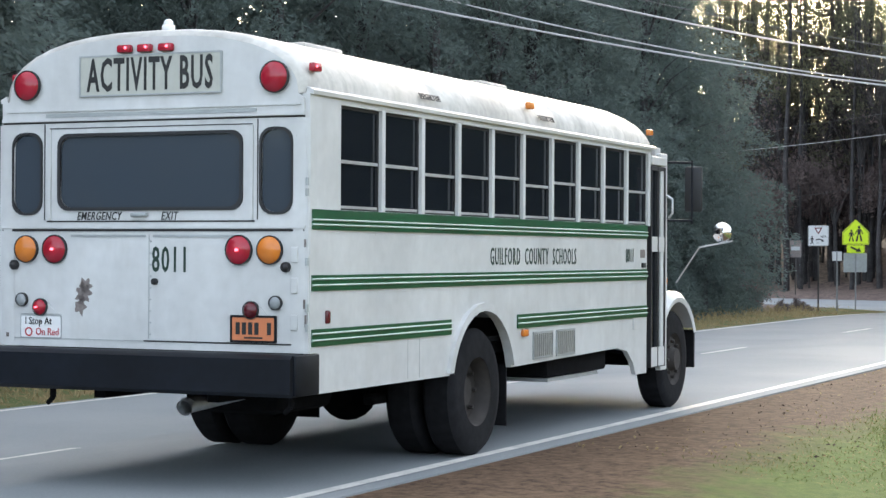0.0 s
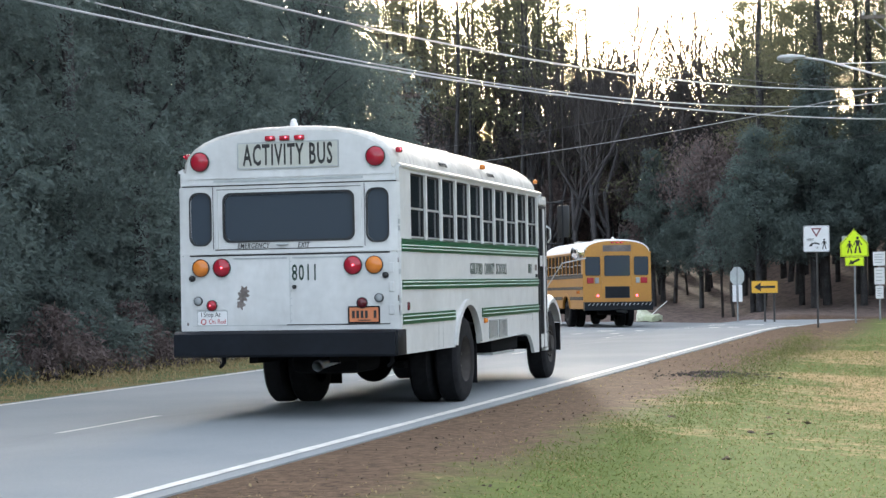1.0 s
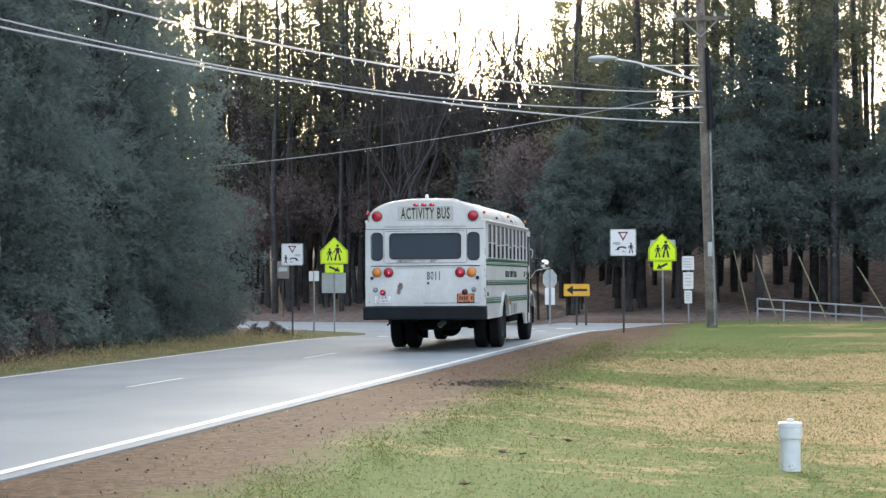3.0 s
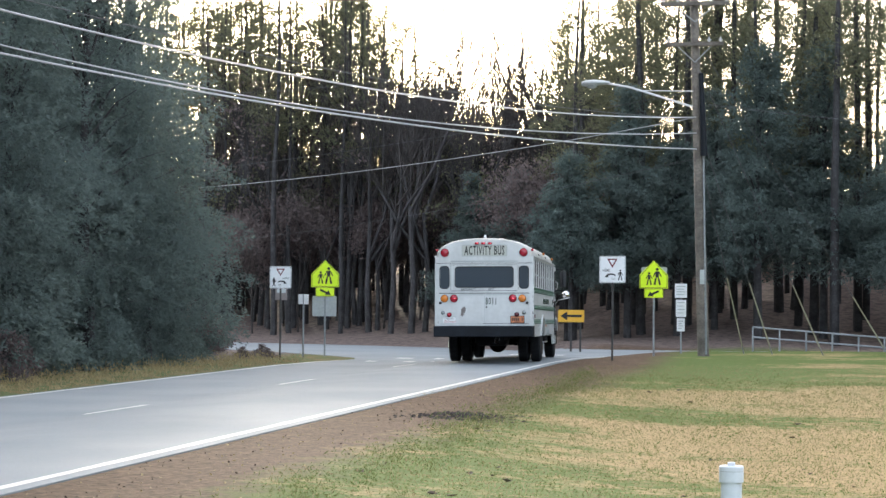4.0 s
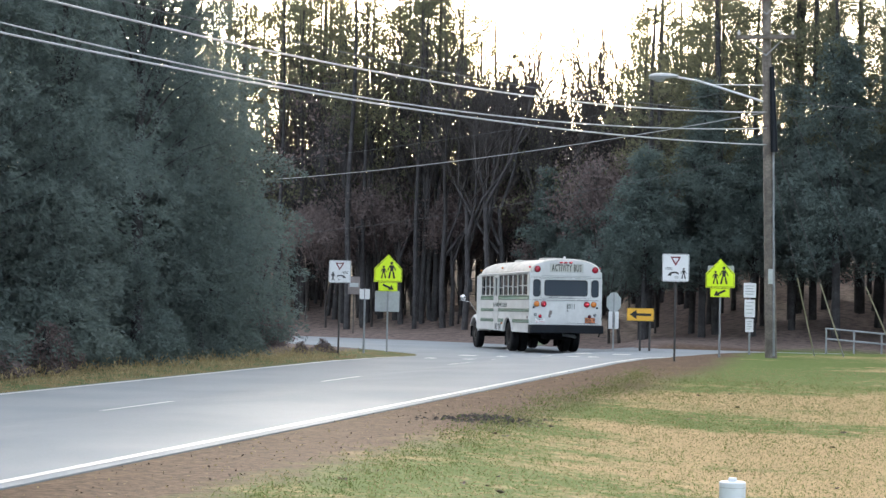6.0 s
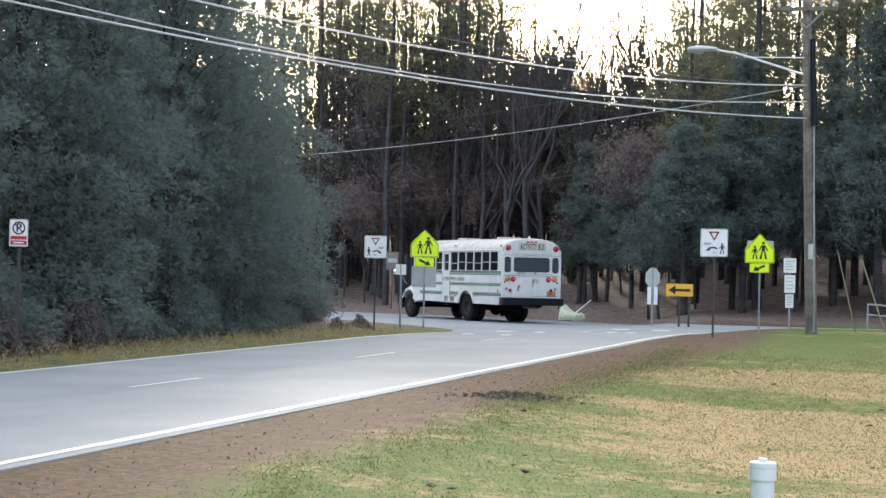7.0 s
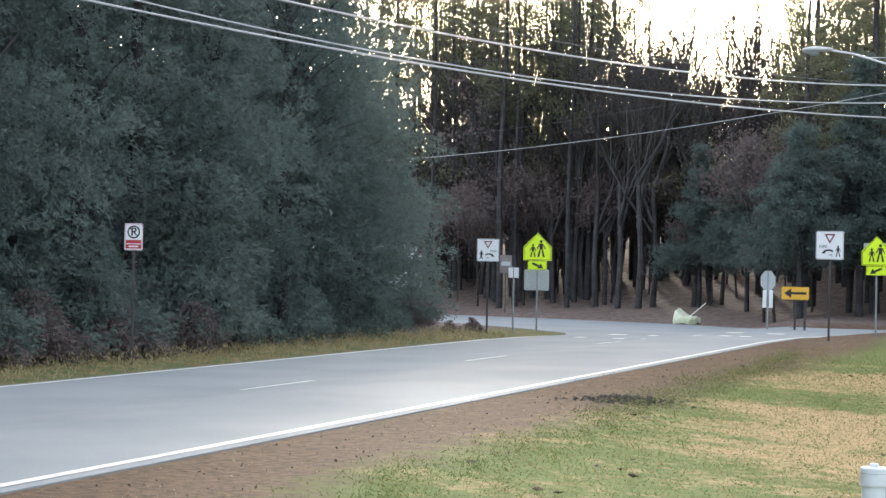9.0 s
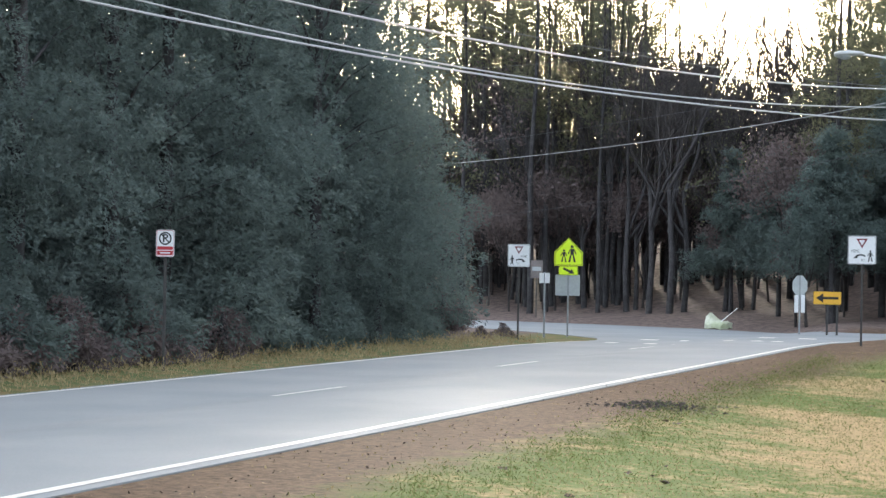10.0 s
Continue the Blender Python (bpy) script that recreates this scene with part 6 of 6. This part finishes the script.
def pine(seed, h, clear, r, leaf=PINE, tufts=350, size=0.235, girth=0.18):
    """A tall pine: straight bare trunk, then uneven layers of level boughs that carry flat plates of needles."""
    rng = np.random.default_rng(seed)
    lean = rng.normal(0, 0.012, 2)

    def axis(z):
        return np.array([lean[0] * z + 0.08 * math.sin(z * 0.5 + seed), lean[1] * z, z])
    limbs = [[(*axis(z), girth * (1 - z / h) ** 0.8 + 0.025) for z in np.linspace(-0.4, h, 12)]]
    cs, ns = [], []
    whorls = 15
    for k in range(whorls):
        z0 = h * (clear + (1 - clear) * (k + rng.uniform(0, 0.5)) / whorls)
        up = (z0 / h - clear) / (1 - clear)
        turn = rng.uniform(0, 6.28)
        for q in range(4 if rng.uniform() < 0.6 else 3):
            z = z0 + rng.uniform(-0.15, 0.25)
            ln = r * (0.55 + 0.55 * min(1.0, up * 3.5)) * (1.08 - 0.85 * up) * rng.uniform(0.45, 1.15)
            a = turn + q * 1.7 + rng.uniform(-0.4, 0.4)
            p0 = axis(z)
            tip = p0 + np.array([math.cos(a) * ln, math.sin(a) * ln, ln * rng.uniform(-0.05, 0.30)])
            mid = (p0 + tip) / 2 + np.array([0, 0, -0.06 * ln])
            limbs.append([(*p0, 0.045 * (1.2 - up)), (*mid, 0.028), (*tip, 0.01)])
            for _ in range(max(2, int(tufts / whorls / 3.5))):
                s = rng.uniform(0.40, 1.05)
                side = rng.normal(0, 0.20) * (0.3 + ln * 0.35)
                at = p0 + (mid - p0) * min(1, 2 * s) if s < 0.5 else mid + (tip - mid) * (2 * s - 1)
                c = at + np.array([-math.sin(a) * side, math.cos(a) * side, 0.08 + rng.normal(0, 0.07)])
                cs.append(c)
                ns.append((math.cos(a) * 0.7, math.sin(a) * 0.7, 0.45))
                limbs.append([(*at, 0.012), (*c, 0.006)])
    # dead stubs on the bare trunk
    for k in range(12):
        z, a = h * clear * rng.uniform(0.35, 1.0), rng.uniform(0, 6.28)
        p0 = axis(z)
        limbs.append([(*p0, 0.022), (p0[0] + math.cos(a) * 0.9, p0[1] + math.sin(a) * 0.9, z + rng.uniform(-0.1, 0.3), 0.008)])
    cs, ns = np.array(cs), np.array(ns)
    crown = cloud_mesh("crown", quad_cloud(cs, ns, np.full(len(cs), size), 19, rng, 0.80, 0.19), leaf)
    return limb_mesh("trunk", limbs, BARK, 4), crown


def bare_tree(seed, h, r0=0.14, leaves=0, leaf=BROWN_LEAF, size=0.2):
    """A leafless tree of forking branches down to twigs, with few withered leaves."""
    rng = np.random.default_rng(seed)
    stems, limbs, tips = [], [], []

    def grow(p, d, ln, r, level):
        e = p + d * ln
        if level > 1:
            q = p + d * ln * 0.5 + rng.normal(0, 0.04, 3) * ln
            (stems if level > 3 else limbs).append([(*p, r), (*q, r * 0.8), (*e, r * 0.6)])
        else:
            limbs.append([(*p, max(r, 0.016)), (*e, max(r * 0.6, 0.010))])
        if level == 0:
            tips.append(e)
            return
        for k in range(3 if level > 1 else 4):
            nd = d + rng.normal(0, 0.36, 3) + np.array([0, 0, 0.20])
            nd /= np.linalg.norm(nd)
            grow(p + d * ln * rng.uniform(0.5, 1.0), nd, ln * rng.uniform(0.5, 0.8), r * 0.56, level - 1)
    grow(np.array([0, 0, -0.3]), np.array([rng.normal(0, 0.03), rng.normal(0, 0.03), 1.0]), h * 0.38, r0, 5)
    bark = BARK_GREY if h > 9 else TWIG
    if not leaves:
        return limb_mesh("trunk", stems, bark, 6), limb_mesh("crown", limbs, TWIG, 3)
    pts = np.array(tips)
    pts = pts[rng.choice(len(pts), leaves)] + rng.normal(0, 0.3, (leaves, 3))
    crown = cloud_mesh("crown", quad_cloud(pts, rng.normal(0, 1, (leaves, 3)), np.full(leaves, size), 3, rng, 0.9, 0.5), leaf)
    return limb_mesh("trunk", stems + limbs, bark, 3), crown


def scatter(stock, name, label, spots, group):
    """Copies of a few grown trees at (x, y, scale, turn)."""
    made = []
    for k, (trunk_me, crown_me) in enumerate(stock):
        made.append(None)
    for i, (x, y, s, turn) in enumerate(spots):
        k = i % len(stock)
        z = ground_z(x, y)
        m = pose(x, y, z - 0.05, 0, 0, turn)
        s *= 1 - 0.035 * max(0.0, min(4.0, z))
        if made[k] is None:
            made[k] = tree_object(name, label, *stock[k], group=group)
            made[k].matrix_basis = m
            made[k].scale = (s, s, s)
        else:
            c = copy_thing(made[k], m)
            c.scale = (s, s, s)


def build_trees():
    rng = random.Random(21)
    # dense evergreen belt along the left verge
    stock = [evergreen(1, 13.5, 3.6, count=11000, size=0.12), evergreen(2, 11.5, 3.2, count=9500, size=0.115), evergreen(3, 15.0, 3.5, count=11500, size=0.125), evergreen(4, 9.5, 3.4, count=9000, size=0.115)]
    behind = [evergreen(5, 15.0, 3.8, count=4200, size=0.28), evergreen(6, 13.5, 3.6, count=3800, size=0.28)]
    spots, back_spots = [], []
    y = -14.0
    while y < 52:
        edge = -12.0 if y < 42 else -12.0 - (y - 42) * 0.30
        spots.append((edge + rng.uniform(-0.5, 0.35), y, rng.uniform(0.9, 1.1), rng.uniform(0, 360)))
        back_spots.append((edge - 4.2 + rng.uniform(-0.8, 0.8), y + 1.6, rng.uniform(1.0, 1.25), rng.uniform(0, 360)))
        y += rng.uniform(3.0, 3.8)
    scatter(stock, "evergreen_tree", "dense dark evergreen tree, leafy to the ground", spots, "evergreens along the verge")
    scatter(behind, "evergreen_tree", "dense dark evergreen tree, leafy to the ground", back_spots, "evergreens along the verge")
    # unseen woods beside the lawn, added to darken reflections in the bus glass
    side = []
    for y in np.arange(26, 112, 5.2):
        side.append((34 + rng.uniform(-2, 2), y, rng.uniform(1.1, 1.4), rng.uniform(0, 360)))
        side.append((40 + rng.uniform(-2, 2), y + 2.5, rng.uniform(1.2, 1.5), rng.uniform(0, 360)))
    scatter(behind, "evergreen_tree", "dense dark evergreen tree, leafy to the ground", side, "evergreens beside the lawn")
    # low shrubs at the belt's foot
    stock = [evergreen(11, 2.2, 1.3, count=1500, size=0.12, boughs=30), evergreen(12, 1.5, 1.1, count=1100, size=0.11, boughs=24)]
    spots = [(-10.0 - max(0, y - 42) * 0.40 + rng.uniform(-0.5, 0.3), y + rng.uniform(-1, 1), rng.uniform(0.7, 1.2), rng.uniform(0, 360)) for y in np.arange(-6, 56, 2.1)]
    scatter(stock, "evergreen_shrub", "low dark green shrub at the foot of the trees", spots, "shrubs along the verge")
    stock = [evergreen(13, 1.1, 0.9, BROWN_LEAF, 800, 0.10, boughs=24)]
    spots = [(-9.5 - max(0, y - 43) * 0.35 + rng.uniform(-0.4, 0.2), y, rng.uniform(0.6, 1.2), rng.uniform(0, 360)) for y in (20.5, 22.5, 24.2, 26.8, 28.0, 30.2, 49.5, 51.5, 53.0)] + [(-9.4, 46.4, 0.26, 20), (-9.9, 47.6, 0.34, 110), (-9.6, 49.2, 0.28, 200), (-10.2, 50.6, 0.38, 300), (-9.2, 48.3, 0.22, 50)]
    scatter(stock, "withered_shrub", "low withered red-brown shrub at the foot of the hedge", spots, "withered shrubs")
    # tall pines behind the junction
    stock = [pine(31, 19, 0.46, 3.0), pine(32, 17, 0.38, 2.8), pine(33, 21, 0.48, 3.1), pine(34, 15.5, 0.36, 2.6), pine(35, 18, 0.34, 2.9)]
    spots, thin_spots = [], []
    for _ in range(118):
        x, y = rng.uniform(-36, 30), rng.uniform(73, 108)
        lim = 68 + max(0, -x) * 0.55 + max(0, x - 5) * 0.1
        gap = x + 0.12 * (y - 75)
        if y < lim + 5 or -13.6 < gap < -4.6:
            continue
        (thin_spots if gap < -13 else spots).append((x, y, rng.uniform(0.8, 1.05), rng.uniform(0, 360)))
    for x, y, s in ((-2.8, 68.5, 0.92), (-0.3, 70.5, 0.95), (1.4, 72.0, 0.98), (4.4, 68.6, 1.0), (7.2, 66.5, 0.95), (9.6, 69, 1.02), (12, 68, 0.9), (-15.2, 84, 0.95), (-14.4, 90, 0.9), (3.2, 73, 1.0), (0.8, 74, 0.95), (5.8, 72.5, 1.02), (2.5, 77, 1.05), (-1.2, 76, 0.95), (8.6, 74, 1.05), (11.5, 73, 1.0), (14.5, 72, 1.0), (17, 75, 1.05), (6.4, 70.2, 1.05), (8.2, 71.5, 1.0), (10.4, 72.0, 1.08), (5.0, 75.5, 1.1), (7.4, 78, 1.1), (12.8, 76, 1.1), (3.6, 80, 1.1)):
        spots.append((x, y, s, rng.uniform(0, 360)))
    full = stock
    # slim pines with high thin crowns, sky between their trunks
    stock = [pine(36, 19, 0.50, 2.6, tufts=190, girth=0.15), pine(37, 17, 0.60, 2.3, tufts=150, girth=0.13), pine(38, 20, 0.56, 2.7, tufts=190, girth=0.16), pine(39, 18, 0.64, 2.3, tufts=140, girth=0.12)]
    for _ in range(30):
        x = rng.uniform(-30, -14.5)
        thin_spots.append((x, rng.uniform(80, 97) + max(0, -x - 20) * 0.5, rng.uniform(0.85, 1.05), rng.uniform(0, 360)))
    spots += [(-17.4, 85, 1.0, 15), (-24.2, 93, 1.05, 220), (-27.0, 95, 1.0, 280), (-28.6, 93, 1.05, 20), (-30.5, 96, 1.05, 130), (-29.0, 99, 1.1, 250), (-14.6, 88, 0.74, 50), (-13.0, 91, 0.70, 190), (-4.8, 80, 0.86, 300), (-3.6, 77, 0.96, 120)]
    thin_spots += [(-18.1, 88, 1.0, 40), (-17.8, 92.5, 0.95, 130), (-18.7, 84.5, 0.9, 260)]
    scatter(full, "pine_tree", "tall pine with a bare dark trunk and a ragged crown", spots, "pines behind the junction")
    scatter(stock, "slim_pine_tree", "slim pine with a high thin crown, dark against the sky", thin_spots, "pines behind the junction")
    # bare trunks and saplings
    stock = [bare_tree(41, 15, 0.16), bare_tree(42, 13, 0.14, 260, PINE), bare_tree(43, 16, 0.17), bare_tree(44, 13, 0.12, 200)]
    spots = []
    for k in range(96):
        x, y = (rng.uniform(-30, 26), rng.uniform(70, 100)) if k < 40 else (rng.uniform(-32, -3), rng.uniform(80, 112))
        if y < 72 + max(0, -x) * 0.55:
            continue
        s = rng.uniform(0.8, 1.15)
        if -13.6 < (x + 0.12 * (y - 75)) < -4.6:
            s = rng.uniform(0.78, 0.98)
        spots.append((x, y, s, rng.uniform(0, 360)))
    for _ in range(48):
        x = rng.uniform(-34, -14)
        spots.append((x, rng.uniform(84, 100) + max(0, -x - 20) * 0.4, rng.uniform(0.85, 1.15), rng.uniform(0, 360)))
    for _ in range(46):
        spots.append((rng.uniform(-14.5, -4), rng.uniform(79, 97), rng.uniform(0.85, 1.08), rng.uniform(0, 360)))
    scatter(stock, "bare_tree", "leafless winter tree with fine branches", spots, "bare trees behind the junction")
    # brown-leaved young beeches
    stock = [bare_tree(51, 8.5, 0.08, 2600, size=0.15), bare_tree(52, 7.5, 0.07, 2200, size=0.15)]
    spots = [(-4.6, 70.5, 1.0, 10), (-3.2, 74, 0.9, 80), (-18, 83, 0.9, 150), (-22, 85, 1.0, 200), (-20, 82, 0.8, 30), (-8.5, 80, 0.8, 240), (11, 70, 0.9, 60), (-26, 88, 1.0, 20), (-4.0, 69.6, 1.02, 95)]
    for _ in range(34):
        x = rng.uniform(-30, -5)
        spots.append((x, 76 + max(0, -x - 6) * 0.5 + rng.uniform(2, 14), rng.uniform(0.8, 1.1), rng.uniform(0, 360)))
    scatter(stock, "beech_tree", "young tree holding withered brown leaves", spots, "brown-leaved trees")
    # dark understorey that closes the woods
    stock = [evergreen(61, 12.0, 3.0, count=6500, size=0.21, low=2.6), evergreen(62, 9.5, 3.2, count=5200, size=0.21, low=2.8), evergreen(63, 11, 3.0, count=5600, size=0.21, low=2.6)]
    spots = []
    for _ in range(90):
        x, y = rng.uniform(-42, 42), rng.uniform(74, 106)
        if y < 76 + max(0, -x) * 0.5 or (-24 < x + 0.1 * (y - 75) < -4 and y < 98):
            continue
        spots.append((x, y, rng.uniform(0.6, 0.85), rng.uniform(0, 360)))
    for x, y, s in ((4.4, 67.5, 1.02), (6.8, 69, 0.95), (1.2, 69, 0.8), (10, 67, 0.85), (13, 68, 0.9), (16, 68, 0.85), (-1.5, 72, 0.75), (-0.7, 68.6, 0.82), (-2.7, 66.9, 0.75), (-3.4, 71, 0.7), (2.6, 70, 0.8), (20, 70, 0.9), (-6.2, 76, 0.65), (-8.8, 79, 0.6)):
        spots.append((x, y, s, rng.uniform(0, 360)))
    scatter(stock, "cedar_tree", "dark dense cedar with a clear foot", spots, "cedars in the woods")


def far_woods():
    """A distant belt of woods all round, as one mass of sprays."""
    rng = np.random.default_rng(77)
    n = 26000
    a = rng.uniform(0, 2 * math.pi, n)
    rad = rng.uniform(125, 165, n)
    top = 9.2 + 2 * np.sin(a * 9) + 1.2 * np.sin(a * 23 + 1) + rng.normal(0, 1.2, n)
    z = rng.uniform(0, 1, n) ** 0.8 * top
    c = np.stack([rad * np.cos(a), 20 + rad * np.sin(a), z], 1)
    me = cloud_mesh("far_woods", quad_cloud(c, np.tile([0, 0, 0.3], (n, 1)), np.full(n, 2.4), 3, rng, 0.5, 0.6), CEDAR)
    tagged(new("far_woods", me), "distant belt of dark mixed woods", "woods", kind="stuff")


def litter_and_grass():
    rng = np.random.default_rng(5)
    for name, mat, label, n, lo, box_ in (("grass", GRASS, "short green lawn grass", 52000, 0.1, (0.9, 12.5, 2.0, 34.0)), ("dry_grass", DRY_GRASS, "short straw-coloured lawn grass", 26000, -0.1, (1.2, 13.0, 2.0, 40.0)), ("verge_grass", DRY_GRASS, "rough dry grass on the verge", 5000, -9, (-9.6, -7.35, 5.0, 46.0))):
        x, y = rng.uniform(box_[0], box_[1], n), rng.uniform(box_[2], box_[3], n)
        if lo > -5:
            keep = x > 2.1 - np.clip((y - 14) / 20, 0, 1) * 0.7 + 0.25 * np.sin(y * 1.7) + rng.normal(0, 0.18, n)
            x, y = x[keep], y[keep]
            n = len(x)
        z = np.array([ground_z(a, b) for a, b in zip(x, y)])
        c = np.stack([x, y, z + 0.018], 1)
        me = cloud_mesh(name, quad_cloud(c, np.tile([0, 0, 0.55 if lo > -5 else 1.4], (n, 1)), np.full(n, 0.034 if lo > -5 else 0.09), 4, rng, 1.2, 0.20), mat)
        tagged(new(name, me), label, "grass", kind="stuff")


def debris_on_earth():
    """Dead leaves, bark and straw bits strewn over the bare strip."""
    rng = np.random.default_rng(18)
    for name, mat, label, n in (("leaf_litter", LEAF_DEAD, "small dead leaves strewn over bare earth", 800), ("straw_bits", DRY_GRASS, "pale straw bits strewn over bare earth", 900)):
        y = 3 + 34 * rng.uniform(0, 1, n) ** 1.3
        x = rng.uniform(0.3, 2.5, n) - np.clip((y - 14) / 20, 0, 1) * 0.4
        z = np.array([ground_z(p, q) for p, q in zip(x, y)])
        me = cloud_mesh(name, quad_cloud(np.stack([x, y, z + 0.012], 1), rng.normal(0, 1, (n, 3)) * np.array([1, 1, 0.15]), rng.uniform(0.016, 0.042, n), 1, rng, 0.2, 0.5), mat)
        tagged(new(name, me), label, "litter", kind="stuff")


def tufts_along_edge():
    """Longer grass in clumps along the ragged edge of the lawn and dotted over it."""
    rng = np.random.default_rng(8)
    n = 620
    y = rng.uniform(4, 36, n)
    x = np.where(np.arange(n) < 320, 2.5 - np.clip((y - 14) / 20, 0, 1) * 0.6 + rng.normal(0, 0.25, n), rng.uniform(2.6, 12, n))
    z = np.array([ground_z(a, b) for a, b in zip(x, y)])
    c = np.stack([x, y, z + 0.03], 1)
    me = cloud_mesh("grass_tufts", quad_cloud(c, np.tile([0, 0, 0.7], (n, 1)), rng.uniform(0.035, 0.065, n), 40, rng, 1.5, 0.14), GRASS)
    tagged(new("grass_tufts", me), "ragged clumps of longer green grass", "grass", kind="stuff")


build_trees()
far_woods()
debris_on_earth()
tufts_along_edge()
litter_and_grass()


# ---- what moves ----
BUS_ROWS = [(0, -1.17, -0.87, 1.04), (0.1, -1.13, -0.58, 1.07), (0.2, -1.09, 0.0, 1.13), (0.3, -1.14, 1.43, 1.26), (0.4, -1.22, 2.93, 1.39), (0.5, -1.30, 4.44, 1.5), (1.0, -1.44, 10.37, 1.1), (1.5, -1.42, 15.83, 0.8), (2.0, -1.38, 20.8, 0.7),
            (2.5, -1.36, 25.66, 0.9), (3.2, -1.37, 32.5, 1.8), (3.8, -1.38, 38.29, 3.3), (4.5, -1.41, 44.4, 6.7), (5.0, -1.84, 49.1, 12.9), (5.5, -2.56, 52.53, 18.1), (5.7, -2.98, 54.1, 21.3), (6.2, -4.4, 57.9, 28.5),
            (6.8, -6.72, 61.9, 36.7), (7.0, -7.75, 63.4, 40.5), (7.5, -10.5, 66.9, 48.5), (8.0, -13.7, 69.7, 52.0), (8.5, -17.5, 72.15, 56.5), (9.0, -21.0, 74.0, 60.0), (9.5, -25.5, 76.2, 63.0), (10.0, -30.5, 78.4, 65.0)]
YELLOW_ROWS = [(0, -3.9, 44.2, 8.5), (0.3, -4.8, 48.4, 12.2), (0.6, -5.8, 53.2, 16.8), (1.0, -6.6, 57.6, 23.5), (1.5, -9.4, 62.9, 39.0), (2.0, -12.4, 67.0, 50.0), (2.5, -15.6, 70.2, 57.0), (3.0, -20.4, 72.6, 61.0), (4.0, -30.0, 77.6, 65.0),
               (6.0, -52.0, 86.6, 68.0), (8.0, -74.0, 95.2, 68.5), (10.0, -82.0, 98.4, 69.0)]


def on_road(x, y, h):
    """The pose of a bus whose rear stands at x, y and that heads h degrees left of +y, level on its four wheels."""
    turn = Matrix.Rotation(radians(h), 3, "Z")
    z = {}
    for s in (-1, 1):
        for a in (REAR_AXLE, FRONT_AXLE):
            p = turn @ Vector((s * 1.05, a, 0))
            z[s, a] = road_z(x + p.x, y + p.y)
    back, front = (z[-1, REAR_AXLE] + z[1, REAR_AXLE]) / 2, (z[-1, FRONT_AXLE] + z[1, FRONT_AXLE]) / 2
    pitch = (front - back) / (FRONT_AXLE - REAR_AXLE)
    roll = (z[1, REAR_AXLE] + z[1, FRONT_AXLE] - z[-1, REAR_AXLE] - z[-1, FRONT_AXLE]) / 2 / 2.1
    return place(x, y, back - pitch * REAR_AXLE) @ Matrix.Rotation(radians(h), 4, "Z") @ Matrix.Rotation(pitch, 4, "X") @ Matrix.Rotation(-roll, 4, "Y")


def motions():
    for bus, rows in ((WHITE_BUS, BUS_ROWS), (YELLOW_BUS, YELLOW_ROWS)):
        walk(bus, [(t, on_road(x, y, h)) for t, x, y, h in rows])
        ts = [r[0] for r in rows]
        run = np.concatenate([[0.0], np.cumsum([math.hypot(b[1] - a[1], b[2] - a[2]) for a, b in zip(rows, rows[1:])])])
        for wheel in [o for o in bus.children if o.name.split(".")[0] == "wheel"]:
            x, y, z = wheel.matrix_basis.translation
            walk(wheel, [(k / 15, pose(x, y, z, -math.degrees(float(np.interp(k / 15, ts, run)) / TYRE_R))) for k in range(151)])


motions()
